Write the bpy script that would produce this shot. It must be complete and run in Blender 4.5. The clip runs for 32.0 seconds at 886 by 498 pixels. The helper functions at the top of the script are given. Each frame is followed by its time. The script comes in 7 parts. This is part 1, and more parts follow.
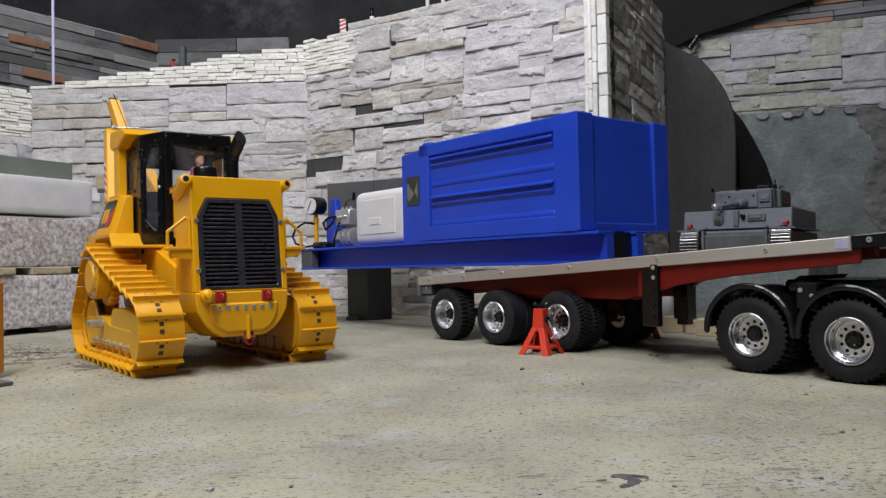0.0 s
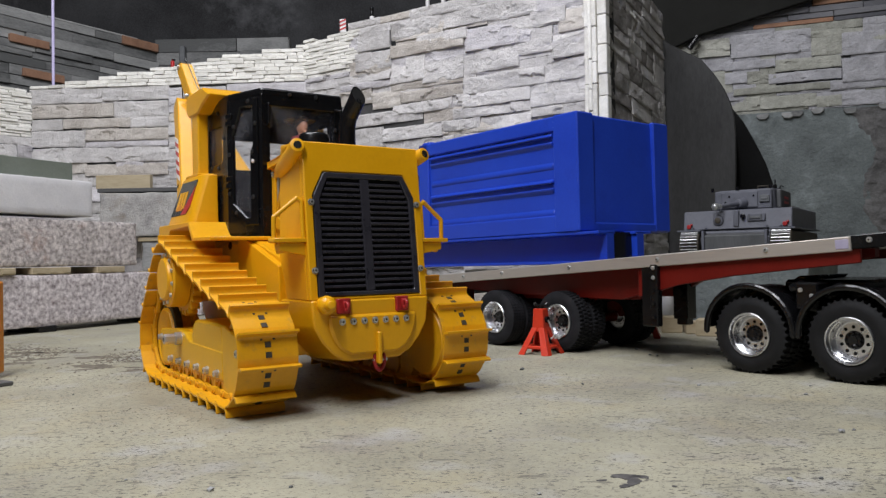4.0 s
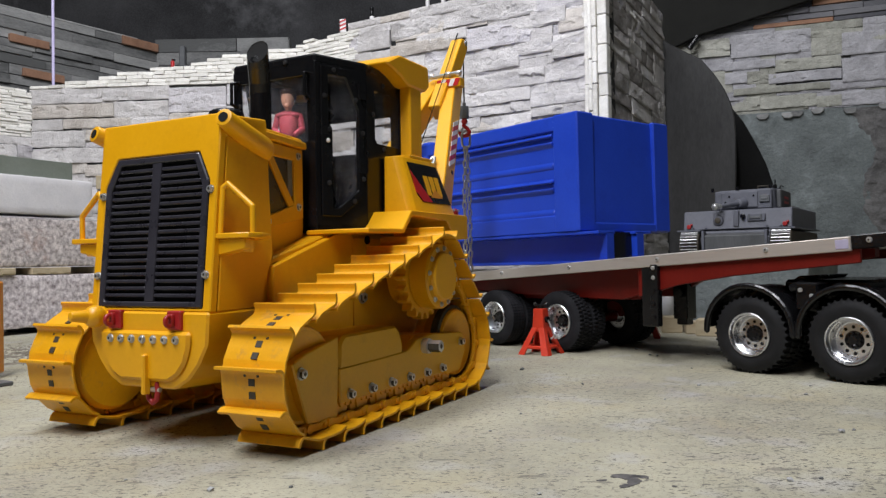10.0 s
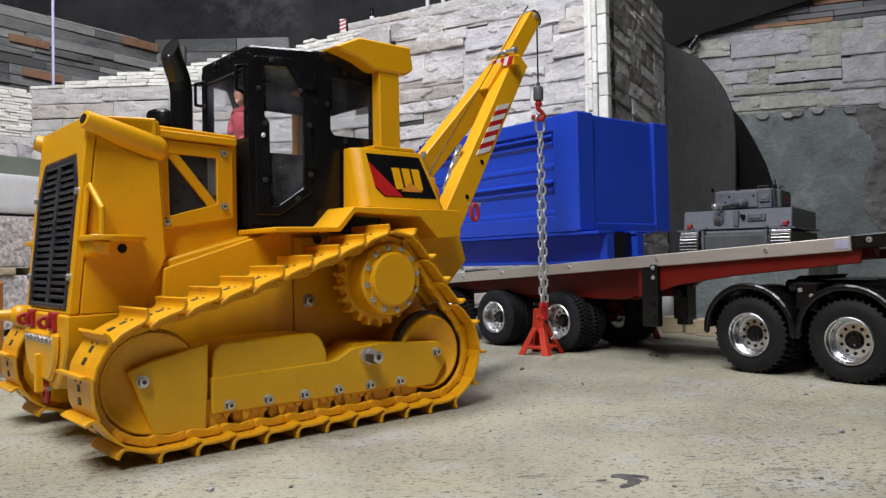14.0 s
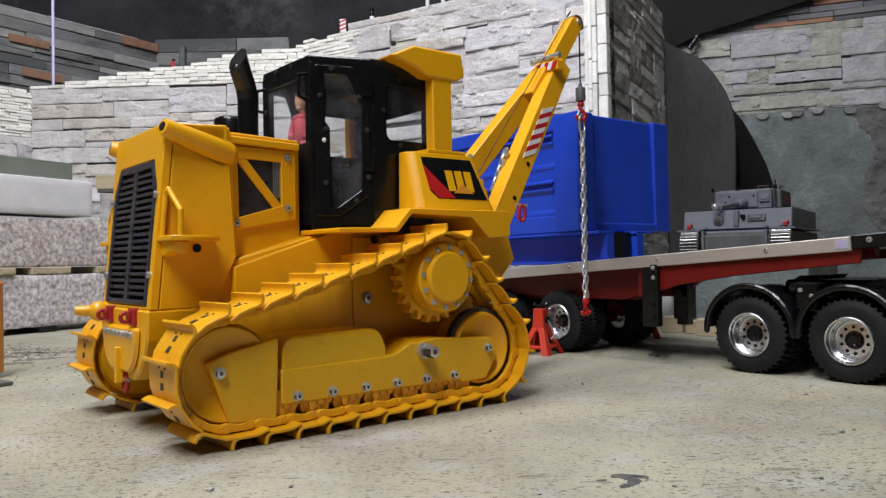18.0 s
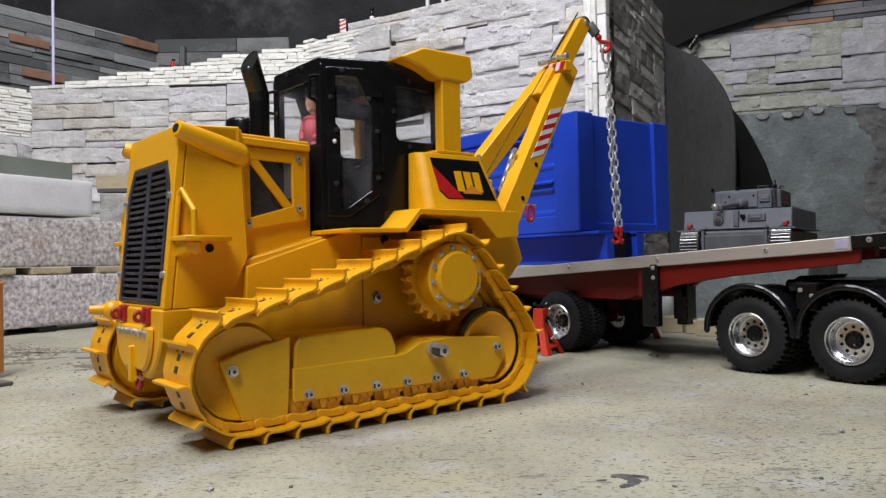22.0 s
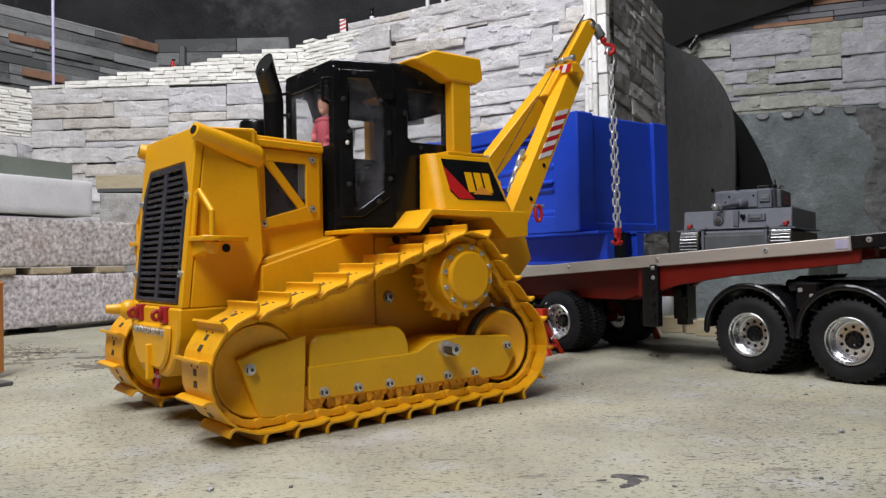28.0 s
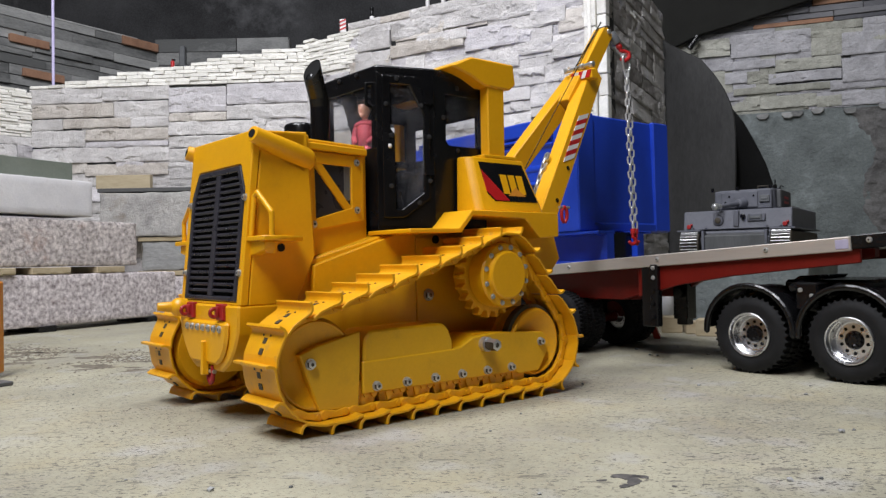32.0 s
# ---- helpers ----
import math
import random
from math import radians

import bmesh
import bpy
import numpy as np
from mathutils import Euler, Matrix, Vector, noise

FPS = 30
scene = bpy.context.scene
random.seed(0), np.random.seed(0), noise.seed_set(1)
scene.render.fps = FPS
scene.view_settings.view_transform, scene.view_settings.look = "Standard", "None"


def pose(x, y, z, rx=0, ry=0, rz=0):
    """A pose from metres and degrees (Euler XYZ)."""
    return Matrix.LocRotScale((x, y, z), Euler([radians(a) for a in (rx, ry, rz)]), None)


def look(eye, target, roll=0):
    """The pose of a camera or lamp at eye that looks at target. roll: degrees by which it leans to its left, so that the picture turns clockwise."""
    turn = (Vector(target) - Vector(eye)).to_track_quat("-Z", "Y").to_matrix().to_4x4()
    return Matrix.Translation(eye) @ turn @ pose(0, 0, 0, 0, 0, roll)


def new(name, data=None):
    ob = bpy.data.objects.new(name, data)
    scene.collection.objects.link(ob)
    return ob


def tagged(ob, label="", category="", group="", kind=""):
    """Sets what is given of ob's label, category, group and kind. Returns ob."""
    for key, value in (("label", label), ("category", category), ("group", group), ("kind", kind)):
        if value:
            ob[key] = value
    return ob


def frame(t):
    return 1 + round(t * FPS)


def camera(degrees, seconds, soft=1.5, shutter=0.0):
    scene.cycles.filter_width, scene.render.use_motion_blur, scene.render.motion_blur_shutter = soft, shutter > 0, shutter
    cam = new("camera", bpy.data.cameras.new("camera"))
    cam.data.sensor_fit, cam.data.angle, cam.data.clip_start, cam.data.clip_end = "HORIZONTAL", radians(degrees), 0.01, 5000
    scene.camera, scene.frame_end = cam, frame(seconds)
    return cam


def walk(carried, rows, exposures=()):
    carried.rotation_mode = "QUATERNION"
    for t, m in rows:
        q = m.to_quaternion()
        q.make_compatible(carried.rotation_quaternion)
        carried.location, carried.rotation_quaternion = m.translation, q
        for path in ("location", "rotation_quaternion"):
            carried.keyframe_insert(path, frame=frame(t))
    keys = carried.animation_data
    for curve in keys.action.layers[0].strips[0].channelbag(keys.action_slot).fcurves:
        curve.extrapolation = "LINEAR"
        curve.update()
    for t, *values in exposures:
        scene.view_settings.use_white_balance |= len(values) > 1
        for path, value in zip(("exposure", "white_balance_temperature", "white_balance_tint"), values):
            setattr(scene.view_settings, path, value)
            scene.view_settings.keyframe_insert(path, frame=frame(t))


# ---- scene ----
EYE = (0.0, 0.0, 0.12992)
cam = camera(59.154, 32.0, soft=1.35)
TILT = 0.845
SIGHT = look(EYE, (0.0, math.cos(radians(TILT)), EYE[2] + math.sin(radians(TILT))), roll=-1.078)

# the bulldozer's way over the floor: seconds, x mm, y mm, heading in degrees
WAY = [
    (0.0, -248.8, 965.3, -52.70), (0.5, -217.4, 923.1, -52.80), (1.0, -187.9, 883.5, -52.90), (1.5, -164.2, 850.8, -52.90),
    (2.0, -140.0, 820.2, -53.02), (2.5, -118.0, 794.4, -52.93), (3.0, -97.9, 767.0, -53.46), (3.5, -81.0, 739.7, -54.26),
    (5.5, -66.7, 635.0, -69.60), (6.0, -79.6, 617.2, -76.40), (6.5, -93.1, 602.9, -82.60), (7.0, -111.2, 587.3, -88.60),
    (7.5, -136.7, 578.2, -95.90), (8.0, -162.1, 575.7, -103.28), (8.5, -176.9, 569.6, -107.46), (9.0, -188.8, 568.4, -110.55),
    (9.5, -199.6, 568.0, -113.13), (10.0, -214.2, 569.5, -117.14), (10.5, -227.7, 571.2, -121.10), (11.0, -240.0, 572.7, -124.33),
    (11.5, -252.4, 575.5, -127.46), (12.0, -264.9, 577.8, -130.53), (12.5, -276.1, 581.0, -133.57), (13.0, -287.1, 583.2, -136.65),
    (13.5, -296.6, 587.1, -139.32), (14.0, -296.7, 587.1, -139.34), (14.5, -296.2, 587.4, -139.44), (16.5, -271.2, 612.6, -140.58),
    (17.0, -263.6, 618.9, -140.68), (17.5, -257.2, 621.0, -140.45), (18.0, -253.0, 624.4, -141.28), (18.5, -250.3, 628.6, -141.81),
    (19.0, -247.0, 632.4, -141.87), (19.5, -245.3, 632.7, -141.74), (25.5, -245.3, 632.7, -141.74), (27.5, -241.5, 636.8, -141.65),
    (28.0, -235.1, 641.9, -141.63), (28.5, -230.7, 642.8, -141.25), (29.0, -226.2, 644.1, -140.79), (29.5, -221.7, 643.6, -139.94),
    (30.0, -219.1, 645.2, -139.83), (30.5, -215.9, 646.5, -139.74), (31.0, -211.7, 648.0, -139.57), (31.5, -206.2, 650.4, -139.49),
    (32.0, -197.2, 662.3, -139.96),
]

walk(cam, [(0.0, SIGHT), (32.0, SIGHT)], exposures=[(0.0, -0.14), (7.0, -0.1), (9.0, 0.0), (13.0, 0.06), (32.0, 0.1)])

# ---- light ----
world = bpy.data.worlds.new("workshop_dark")
scene.world = world
world.use_nodes = True
world.node_tree.nodes["Background"].inputs[0].default_value = (0.55, 0.62, 0.75, 1)
world.node_tree.nodes["Background"].inputs[1].default_value = 0.03


def area_lamp(name, eye, target, sx, sy, watts, colour):
    data = bpy.data.lights.new(name, "AREA")
    data.shape, data.size, data.size_y, data.energy, data.color = "RECTANGLE", sx, sy, watts, colour
    ob = new(name, data)
    ob.matrix_world = look(eye, target)
    return ob


area_lamp("ceiling_tube_lamp", (-0.8, 0.45, 2.1), (-0.1, 1.3, 0.2), 0.5, 1.0, 32, (0.97, 0.985, 1.04))
area_lamp("bench_lamp", (-0.37, -0.45, 1.95), (0.0, 1.4, 0.3), 0.18, 1.2, 41, (0.97, 0.98, 1.05))
area_lamp("yard_tube_lamp", (0.0, 1.3, 2.2), (-0.05, 1.25, 0.1), 0.9, 0.2, 12, (0.98, 0.99, 1.05))


# ---- materials ----
def node(tree, kind, **values):
    n = tree.nodes.new(kind)
    for key, value in values.items():
        if key in n.inputs:
            n.inputs[key].default_value = value
    return n


def material(name, dark, light, rough=0.6, metal=0.0, scale=30.0, fine=400.0, bump=0.15, bump_scale=None, random_mix=0.0, coat=0.0,
             stain=None, stain_scale=8.0, stain_amount=0.3, distance=0.0006, stretch=(1, 1, 1), per_object=True, grit=0.6, spec=0.5):
    """Two-scale procedural surface: broad variation between dark and light, fine grain, stains and relief. Lengths are per metre."""
    m = bpy.data.materials.new(name)
    m.use_nodes = True
    t = m.node_tree
    shader = t.nodes["Principled BSDF"]
    link = t.links.new
    co = t.nodes.new("ShaderNodeTexCoord")
    mapping = t.nodes.new("ShaderNodeMapping")
    mapping.inputs["Scale"].default_value = stretch
    link(co.outputs["Object"], mapping.inputs["Vector"])
    vector = mapping.outputs["Vector"]
    info = t.nodes.new("ShaderNodeObjectInfo")
    if per_object:
        shift = t.nodes.new("ShaderNodeVectorMath")
        shift.operation = "MULTIPLY_ADD"
        link(info.outputs["Random"], shift.inputs[0])
        shift.inputs[1].default_value = (37.0, 11.0, 23.0)
        link(vector, shift.inputs[2])
        vector = shift.outputs[0]
    broad = node(t, "ShaderNodeTexNoise", Scale=scale, Detail=6.0, Roughness=0.6)
    grain = node(t, "ShaderNodeTexNoise", Scale=fine, Detail=4.0, Roughness=0.65)
    link(vector, broad.inputs["Vector"])
    link(vector, grain.inputs["Vector"])
    ramp = t.nodes.new("ShaderNodeValToRGB")
    ramp.color_ramp.elements[0].position, ramp.color_ramp.elements[1].position = 0.3, 0.72
    ramp.color_ramp.elements[0].color, ramp.color_ramp.elements[1].color = (*dark, 1), (*light, 1)
    mix = t.nodes.new("ShaderNodeMath")
    mix.operation = "MULTIPLY_ADD"
    link(grain.outputs["Fac"], mix.inputs[0])
    mix.inputs[1].default_value = 0.35
    sub = t.nodes.new("ShaderNodeMath")
    sub.operation = "MULTIPLY_ADD"
    link(broad.outputs["Fac"], sub.inputs[0])
    sub.inputs[1].default_value = 0.8
    sub.inputs[2].default_value = -0.08
    link(sub.outputs[0], mix.inputs[2])
    value = mix.outputs[0]
    if random_mix:
        spread = t.nodes.new("ShaderNodeMath")
        spread.operation = "MULTIPLY_ADD"
        link(info.outputs["Random"], spread.inputs[0])
        spread.inputs[1].default_value = random_mix
        away = t.nodes.new("ShaderNodeMath")
        away.operation = "SUBTRACT"
        link(value, away.inputs[0])
        away.inputs[1].default_value = random_mix / 2
        link(away.outputs[0], spread.inputs[2])
        value = spread.outputs[0]
    link(value, ramp.inputs[0])
    colour = ramp.outputs[0]
    if stain:
        spots = node(t, "ShaderNodeTexNoise", Scale=stain_scale, Detail=8.0, Roughness=0.7)
        link(vector, spots.inputs["Vector"])
        edge = t.nodes.new("ShaderNodeMapRange")
        edge.inputs["From Min"].default_value, edge.inputs["From Max"].default_value = 0.56, 0.72
        edge.inputs["To Max"].default_value = stain_amount
        link(spots.outputs["Fac"], edge.inputs["Value"])
        blend = t.nodes.new("ShaderNodeMix")
        blend.data_type = "RGBA"
        link(edge.outputs[0], blend.inputs["Factor"])
        link(colour, blend.inputs["A"])
        blend.inputs["B"].default_value = (*stain, 1)
        colour = blend.outputs["Result"]
    link(colour, shader.inputs["Base Color"])
    shader.inputs["Metallic"].default_value = metal
    shader.inputs["Specular IOR Level"].default_value = spec
    shader.inputs["Coat Weight"].default_value = coat
    shader.inputs["Coat Roughness"].default_value = 0.25
    gloss = t.nodes.new("ShaderNodeMapRange")
    gloss.inputs["To Min"].default_value, gloss.inputs["To Max"].default_value = max(rough - 0.1, 0.03), min(rough + 0.12, 1)
    link(broad.outputs["Fac"], gloss.inputs["Value"])
    link(gloss.outputs[0], shader.inputs["Roughness"])
    if bump:
        relief = node(t, "ShaderNodeTexNoise", Scale=bump_scale or fine * 0.6, Detail=6.0, Roughness=grit)
        link(vector, relief.inputs["Vector"])
        lift = t.nodes.new("ShaderNodeBump")
        lift.inputs["Strength"].default_value, lift.inputs["Distance"].default_value = bump, distance
        link(relief.outputs["Fac"], lift.inputs["Height"])
        link(lift.outputs[0], shader.inputs["Normal"])
    return m


YELLOW = material("yellow_paint", (0.7, 0.33, 0.002), (0.8, 0.395, 0.004), 0.38, scale=12, fine=300, bump=0.06, stain=(0.42, 0.19, 0.012), stain_scale=25, stain_amount=0.18, per_object=False)
YELLOW_DULL = material("dull_yellow_paint", (0.64, 0.34, 0.004), (0.76, 0.41, 0.007), 0.42, scale=18, fine=350, bump=0.08, stain=(0.36, 0.2, 0.02), stain_scale=30, stain_amount=0.3)
YELLOW_WORN = material("worn_yellow_paint", (0.66, 0.31, 0.003), (0.78, 0.38, 0.006), 0.42, scale=40, fine=500, bump=0.1, stain=(0.33, 0.2, 0.08), stain_scale=90, stain_amount=0.5)
BLACK = material("black_paint", (0.0035, 0.0035, 0.004), (0.008, 0.008, 0.009), 0.24, scale=40, fine=500, bump=0.06, spec=0.4)
GRILLE = material("black_grille_plastic", (0.02, 0.019, 0.025), (0.038, 0.036, 0.045), 0.28, scale=40, fine=500, bump=0.05)
STEEL = material("bright_steel", (0.5, 0.5, 0.5), (0.68, 0.68, 0.67), 0.3, metal=0.75, scale=60, fine=700, bump=0.05)
CHROME = material("chrome", (0.62, 0.62, 0.64), (0.78, 0.78, 0.8), 0.27, metal=1.0, scale=40, fine=300, bump=0.02)
RED = material("red_paint", (0.38, 0.008, 0.01), (0.52, 0.015, 0.015), 0.4, scale=40, fine=400, bump=0.06)
RED_ORANGE = material("orange_red_paint", (0.5, 0.03, 0.01), (0.64, 0.045, 0.016), 0.42, scale=40, fine=400, bump=0.06)
RED_LUG = material("dull_red_paint", (0.26, 0.008, 0.01), (0.36, 0.014, 0.014), 0.45, scale=60, fine=300, bump=0.05)
RED_LENS = material("red_lens", (0.2, 0.004, 0.006), (0.3, 0.008, 0.01), 0.2, scale=60, fine=300, bump=0.02)
# frame red made darker: shade under the deck is put into the colour
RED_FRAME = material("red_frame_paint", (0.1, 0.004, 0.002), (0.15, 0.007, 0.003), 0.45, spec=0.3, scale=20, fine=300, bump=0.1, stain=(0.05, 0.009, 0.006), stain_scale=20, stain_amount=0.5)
CHAIN = material("zinc_plated_chain", (0.5, 0.5, 0.5), (0.72, 0.72, 0.71), 0.34, metal=0.45, scale=60, fine=700, bump=0.05)
BLUE = material("blue_paint", (0.01, 0.044, 0.42), (0.017, 0.064, 0.52), 0.36, scale=9, fine=250, bump=0.08, stain=(0.005, 0.02, 0.26), stain_scale=14, stain_amount=0.3, per_object=False)
WHITE = material("white_plastic", (0.62, 0.6, 0.6), (0.74, 0.72, 0.72), 0.45, scale=20, fine=200, bump=0.04)
RUBBER = material("tyre_rubber", (0.006, 0.006, 0.0065), (0.014, 0.014, 0.015), 0.62, scale=60, fine=500, bump=0.2, spec=0.22)
DUSTY_RUBBER = material("dusty_tyre_rubber", (0.009, 0.009, 0.0105), (0.024, 0.024, 0.027), 0.75, scale=60, fine=500, bump=0.2, spec=0.16)
VIOLET_WHITE = material("violet_white_plastic", (0.5, 0.45, 0.72), (0.66, 0.6, 0.85), 0.35, scale=20, fine=200, bump=0.03)
LILAC_LABEL = material("faded_lilac_label", (0.3, 0.27, 0.38), (0.4, 0.37, 0.48), 0.5, scale=60, fine=300, bump=0.05)
ALU = material("brushed_aluminium", (0.5, 0.46, 0.42), (0.66, 0.61, 0.56), 0.42, metal=0.7, scale=14, fine=400, bump=0.08, stretch=(0.1, 1, 1), stain=(0.36, 0.32, 0.28), stain_scale=30, stain_amount=0.3)
GREY_METAL = material("grey_metal", (0.1, 0.105, 0.11), (0.16, 0.165, 0.17), 0.5, metal=0.3, scale=40, fine=400, bump=0.1)
BOLT_BLACK = material("blackened_steel", (0.04, 0.04, 0.042), (0.09, 0.09, 0.095), 0.4, metal=0.7, scale=60, fine=500, bump=0.05)
TANK = material("grey_tank_paint", (0.082, 0.085, 0.104), (0.13, 0.134, 0.156), 0.6, scale=40, fine=500, bump=0.15, stain=(0.035, 0.036, 0.034), stain_scale=45, stain_amount=0.6)
DIRTY_TANK = material("weathered_tank_plate", (0.05, 0.052, 0.052), (0.1, 0.102, 0.105), 0.65, scale=25, fine=400, bump=0.15, stretch=(1, 1, 0.15), stain=(0.035, 0.03, 0.018), stain_scale=30, stain_amount=0.7)
STONE = material("pale_split_stone", (0.462, 0.441, 0.43), (0.769, 0.742, 0.725), 0.85, scale=22, fine=220, bump=0.68, bump_scale=110, random_mix=0.2, stain=(0.43, 0.405, 0.4), stain_scale=19, stain_amount=0.6, distance=0.01, grit=0.74)
STONE_LILAC = material("lilac_grey_split_stone", (0.442, 0.42, 0.431), (0.707, 0.68, 0.694), 0.85, scale=22, fine=220, bump=0.68, bump_scale=110, random_mix=0.2, stain=(0.39, 0.37, 0.39), stain_scale=19, stain_amount=0.55, distance=0.01, grit=0.74)
STONE_BEIGE = material("beige_brown_split_stone", (0.419, 0.377, 0.335), (0.716, 0.67, 0.614), 0.85, scale=22, fine=220, bump=0.68, bump_scale=110, random_mix=0.2, stain=(0.36, 0.3, 0.25), stain_scale=19, stain_amount=0.55, distance=0.01, grit=0.74)
STONE_OLIVE = material("olive_grey_split_stone", (0.264, 0.264, 0.224), (0.502, 0.497, 0.436), 0.85, scale=22, fine=220, bump=0.8, bump_scale=95, random_mix=0.24, stain=(0.25, 0.24, 0.225), stain_scale=19, stain_amount=0.6, distance=0.009, grit=0.7)
STONE_DIM = material("dim_grey_split_stone", (0.282, 0.277, 0.29), (0.51, 0.502, 0.524), 0.85, scale=22, fine=220, bump=0.8, bump_scale=95, random_mix=0.24, stain=(0.25, 0.235, 0.23), stain_scale=19, stain_amount=0.6, distance=0.009, grit=0.7)
# side-wall stone: shade is put into the darker tone, pale patches its own
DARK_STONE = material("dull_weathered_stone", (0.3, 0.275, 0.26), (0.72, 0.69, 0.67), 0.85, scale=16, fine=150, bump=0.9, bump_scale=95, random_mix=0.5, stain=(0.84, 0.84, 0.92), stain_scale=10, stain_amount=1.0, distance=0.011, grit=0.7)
SLAB = material("cream_stone_edge", (0.66, 0.64, 0.585), (0.92, 0.9, 0.84), 0.8, scale=40, fine=300, bump=0.6, random_mix=0.3, stain=(0.4, 0.37, 0.31), stain_scale=50, stain_amount=0.5, distance=0.003, grit=0.7)
GRANITE = material("speckled_granite", (0.13, 0.095, 0.1), (1.0, 0.93, 0.925), 0.75, scale=120, fine=500, bump=0.6, bump_scale=160, stain=(0.36, 0.22, 0.17), stain_scale=9, stain_amount=0.5, distance=0.004, grit=0.7)
BROWN_GRANITE = material("brown_stained_granite", (0.12, 0.095, 0.09), (0.95, 0.87, 0.83), 0.8, scale=110, fine=450, bump=0.7, bump_scale=120, stain=(0.42, 0.22, 0.14), stain_scale=9, stain_amount=0.75, distance=0.005, grit=0.7)
EARTHY_STONE = material("earthy_grey_stone", (0.26, 0.25, 0.24), (0.56, 0.54, 0.51), 0.85, scale=30, fine=250, bump=0.8, bump_scale=100, stain=(0.2, 0.15, 0.09), stain_scale=13, stain_amount=0.6, distance=0.007, grit=0.7)
DIRT = material("brown_dirt", (0.06, 0.048, 0.036), (0.26, 0.225, 0.17), 0.9, scale=110, fine=500, bump=0.4, distance=0.001)
PALE_BLOCK = material("pale_cut_block", (0.55, 0.54, 0.55), (0.72, 0.705, 0.7), 0.8, scale=20, fine=300, bump=0.35, bump_scale=160, stain=(0.34, 0.32, 0.31), stain_scale=40, stain_amount=0.45, distance=0.002, grit=0.7)
CONCRETE = material("grey_rough_concrete", (0.085, 0.096, 0.096), (0.215, 0.242, 0.238), 0.9, scale=9, fine=140, bump=0.8, bump_scale=70, stain=(0.3, 0.335, 0.34), stain_scale=9, stain_amount=0.6, distance=0.009, grit=0.7)
DARK_CONCRETE = material("dark_pipe_concrete", (0.028, 0.028, 0.028), (0.082, 0.081, 0.08), 0.85, scale=8, fine=150, bump=0.5, distance=0.003, stretch=(1, 1, 0.3), stain=(0.1, 0.1, 0.1), stain_scale=10, stain_amount=0.5)
BROKEN_RENDER = material("broken_dark_render", (0.06, 0.058, 0.058), (0.19, 0.185, 0.18), 0.92, scale=18, fine=160, bump=0.9, bump_scale=60, distance=0.01, stain=(0.2, 0.19, 0.18), stain_scale=20, stain_amount=0.5, grit=0.7)
MATT_BLACK = material("black_liner", (0.006, 0.006, 0.006), (0.016, 0.016, 0.016), 0.9, scale=8, fine=150, bump=0.2, spec=0.15)
SLATE = material("grey_slate", (0.1, 0.102, 0.1), (0.36, 0.36, 0.35), 0.8, scale=12, fine=200, bump=0.7, random_mix=0.5, stain=(0.06, 0.06, 0.06), stain_scale=7, stain_amount=0.8, distance=0.003, stretch=(0.4, 1, 1))
RUST_SLATE = material("rust_brown_slate", (0.22, 0.115, 0.07), (0.38, 0.21, 0.13), 0.85, scale=25, fine=200, bump=0.4, distance=0.002, stain=(0.16, 0.14, 0.12), stain_scale=14, stain_amount=0.7)
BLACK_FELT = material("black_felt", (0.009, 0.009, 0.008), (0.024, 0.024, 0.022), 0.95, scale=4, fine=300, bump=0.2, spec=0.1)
DARK_SLATE = material("dark_slate", (0.07, 0.07, 0.08), (0.17, 0.17, 0.18), 0.8, scale=14, fine=200, bump=0.5, random_mix=0.4, stain=(0.04, 0.04, 0.045), stain_scale=12, stain_amount=0.5, distance=0.003, stretch=(0.4, 1, 1))
CLOTH = material("black_backdrop_cloth", (0.012, 0.012, 0.013), (0.1, 0.1, 0.104), 0.95, scale=2.4, fine=150, bump=0.3, bump_scale=12, distance=0.01, stain=(0.24, 0.24, 0.25), stain_scale=1.6, stain_amount=0.75)
WOOD = material("pale_wood", (0.34, 0.27, 0.16), (0.52, 0.44, 0.3), 0.75, scale=30, fine=300, bump=0.2, stretch=(0.2, 1, 1), stain=(0.2, 0.16, 0.09), stain_scale=20, stain_amount=0.4)
BOARD_GREEN = material("dark_green_board", (0.022, 0.027, 0.022), (0.04, 0.047, 0.04), 0.6, scale=8, fine=200, bump=0.1)
SHEET_GREEN = material("grey_green_sheet", (0.12, 0.14, 0.11), (0.18, 0.2, 0.165), 0.8, scale=14, fine=250, bump=0.15)
BOARD_GREY = material("dark_grey_board", (0.07, 0.07, 0.07), (0.1, 0.1, 0.1), 0.6, scale=6, fine=200, bump=0.1)
ORANGE = material("orange_paint", (0.55, 0.2, 0.015), (0.66, 0.26, 0.03), 0.5, scale=20, fine=300, bump=0.1)
SKIN = material("doll_skin", (0.5, 0.25, 0.16), (0.55, 0.29, 0.2), 0.5, scale=60, fine=400, bump=0.0)
SHIRT = material("doll_red_shirt", (0.22, 0.012, 0.022), (0.3, 0.02, 0.035), 0.7, scale=200, fine=900, bump=0.2)
HAIR = material("doll_brown_hair", (0.03, 0.015, 0.01), (0.06, 0.03, 0.02), 0.6, scale=300, fine=900, bump=0.3)
OIL = material("old_oil", (0.012, 0.011, 0.012), (0.15, 0.14, 0.13), 0.6, scale=110, fine=400, bump=0.1)
GREASE = material("dark_grease", (0.02, 0.018, 0.014), (0.07, 0.055, 0.035), 0.6, scale=90, fine=500, bump=0.2)


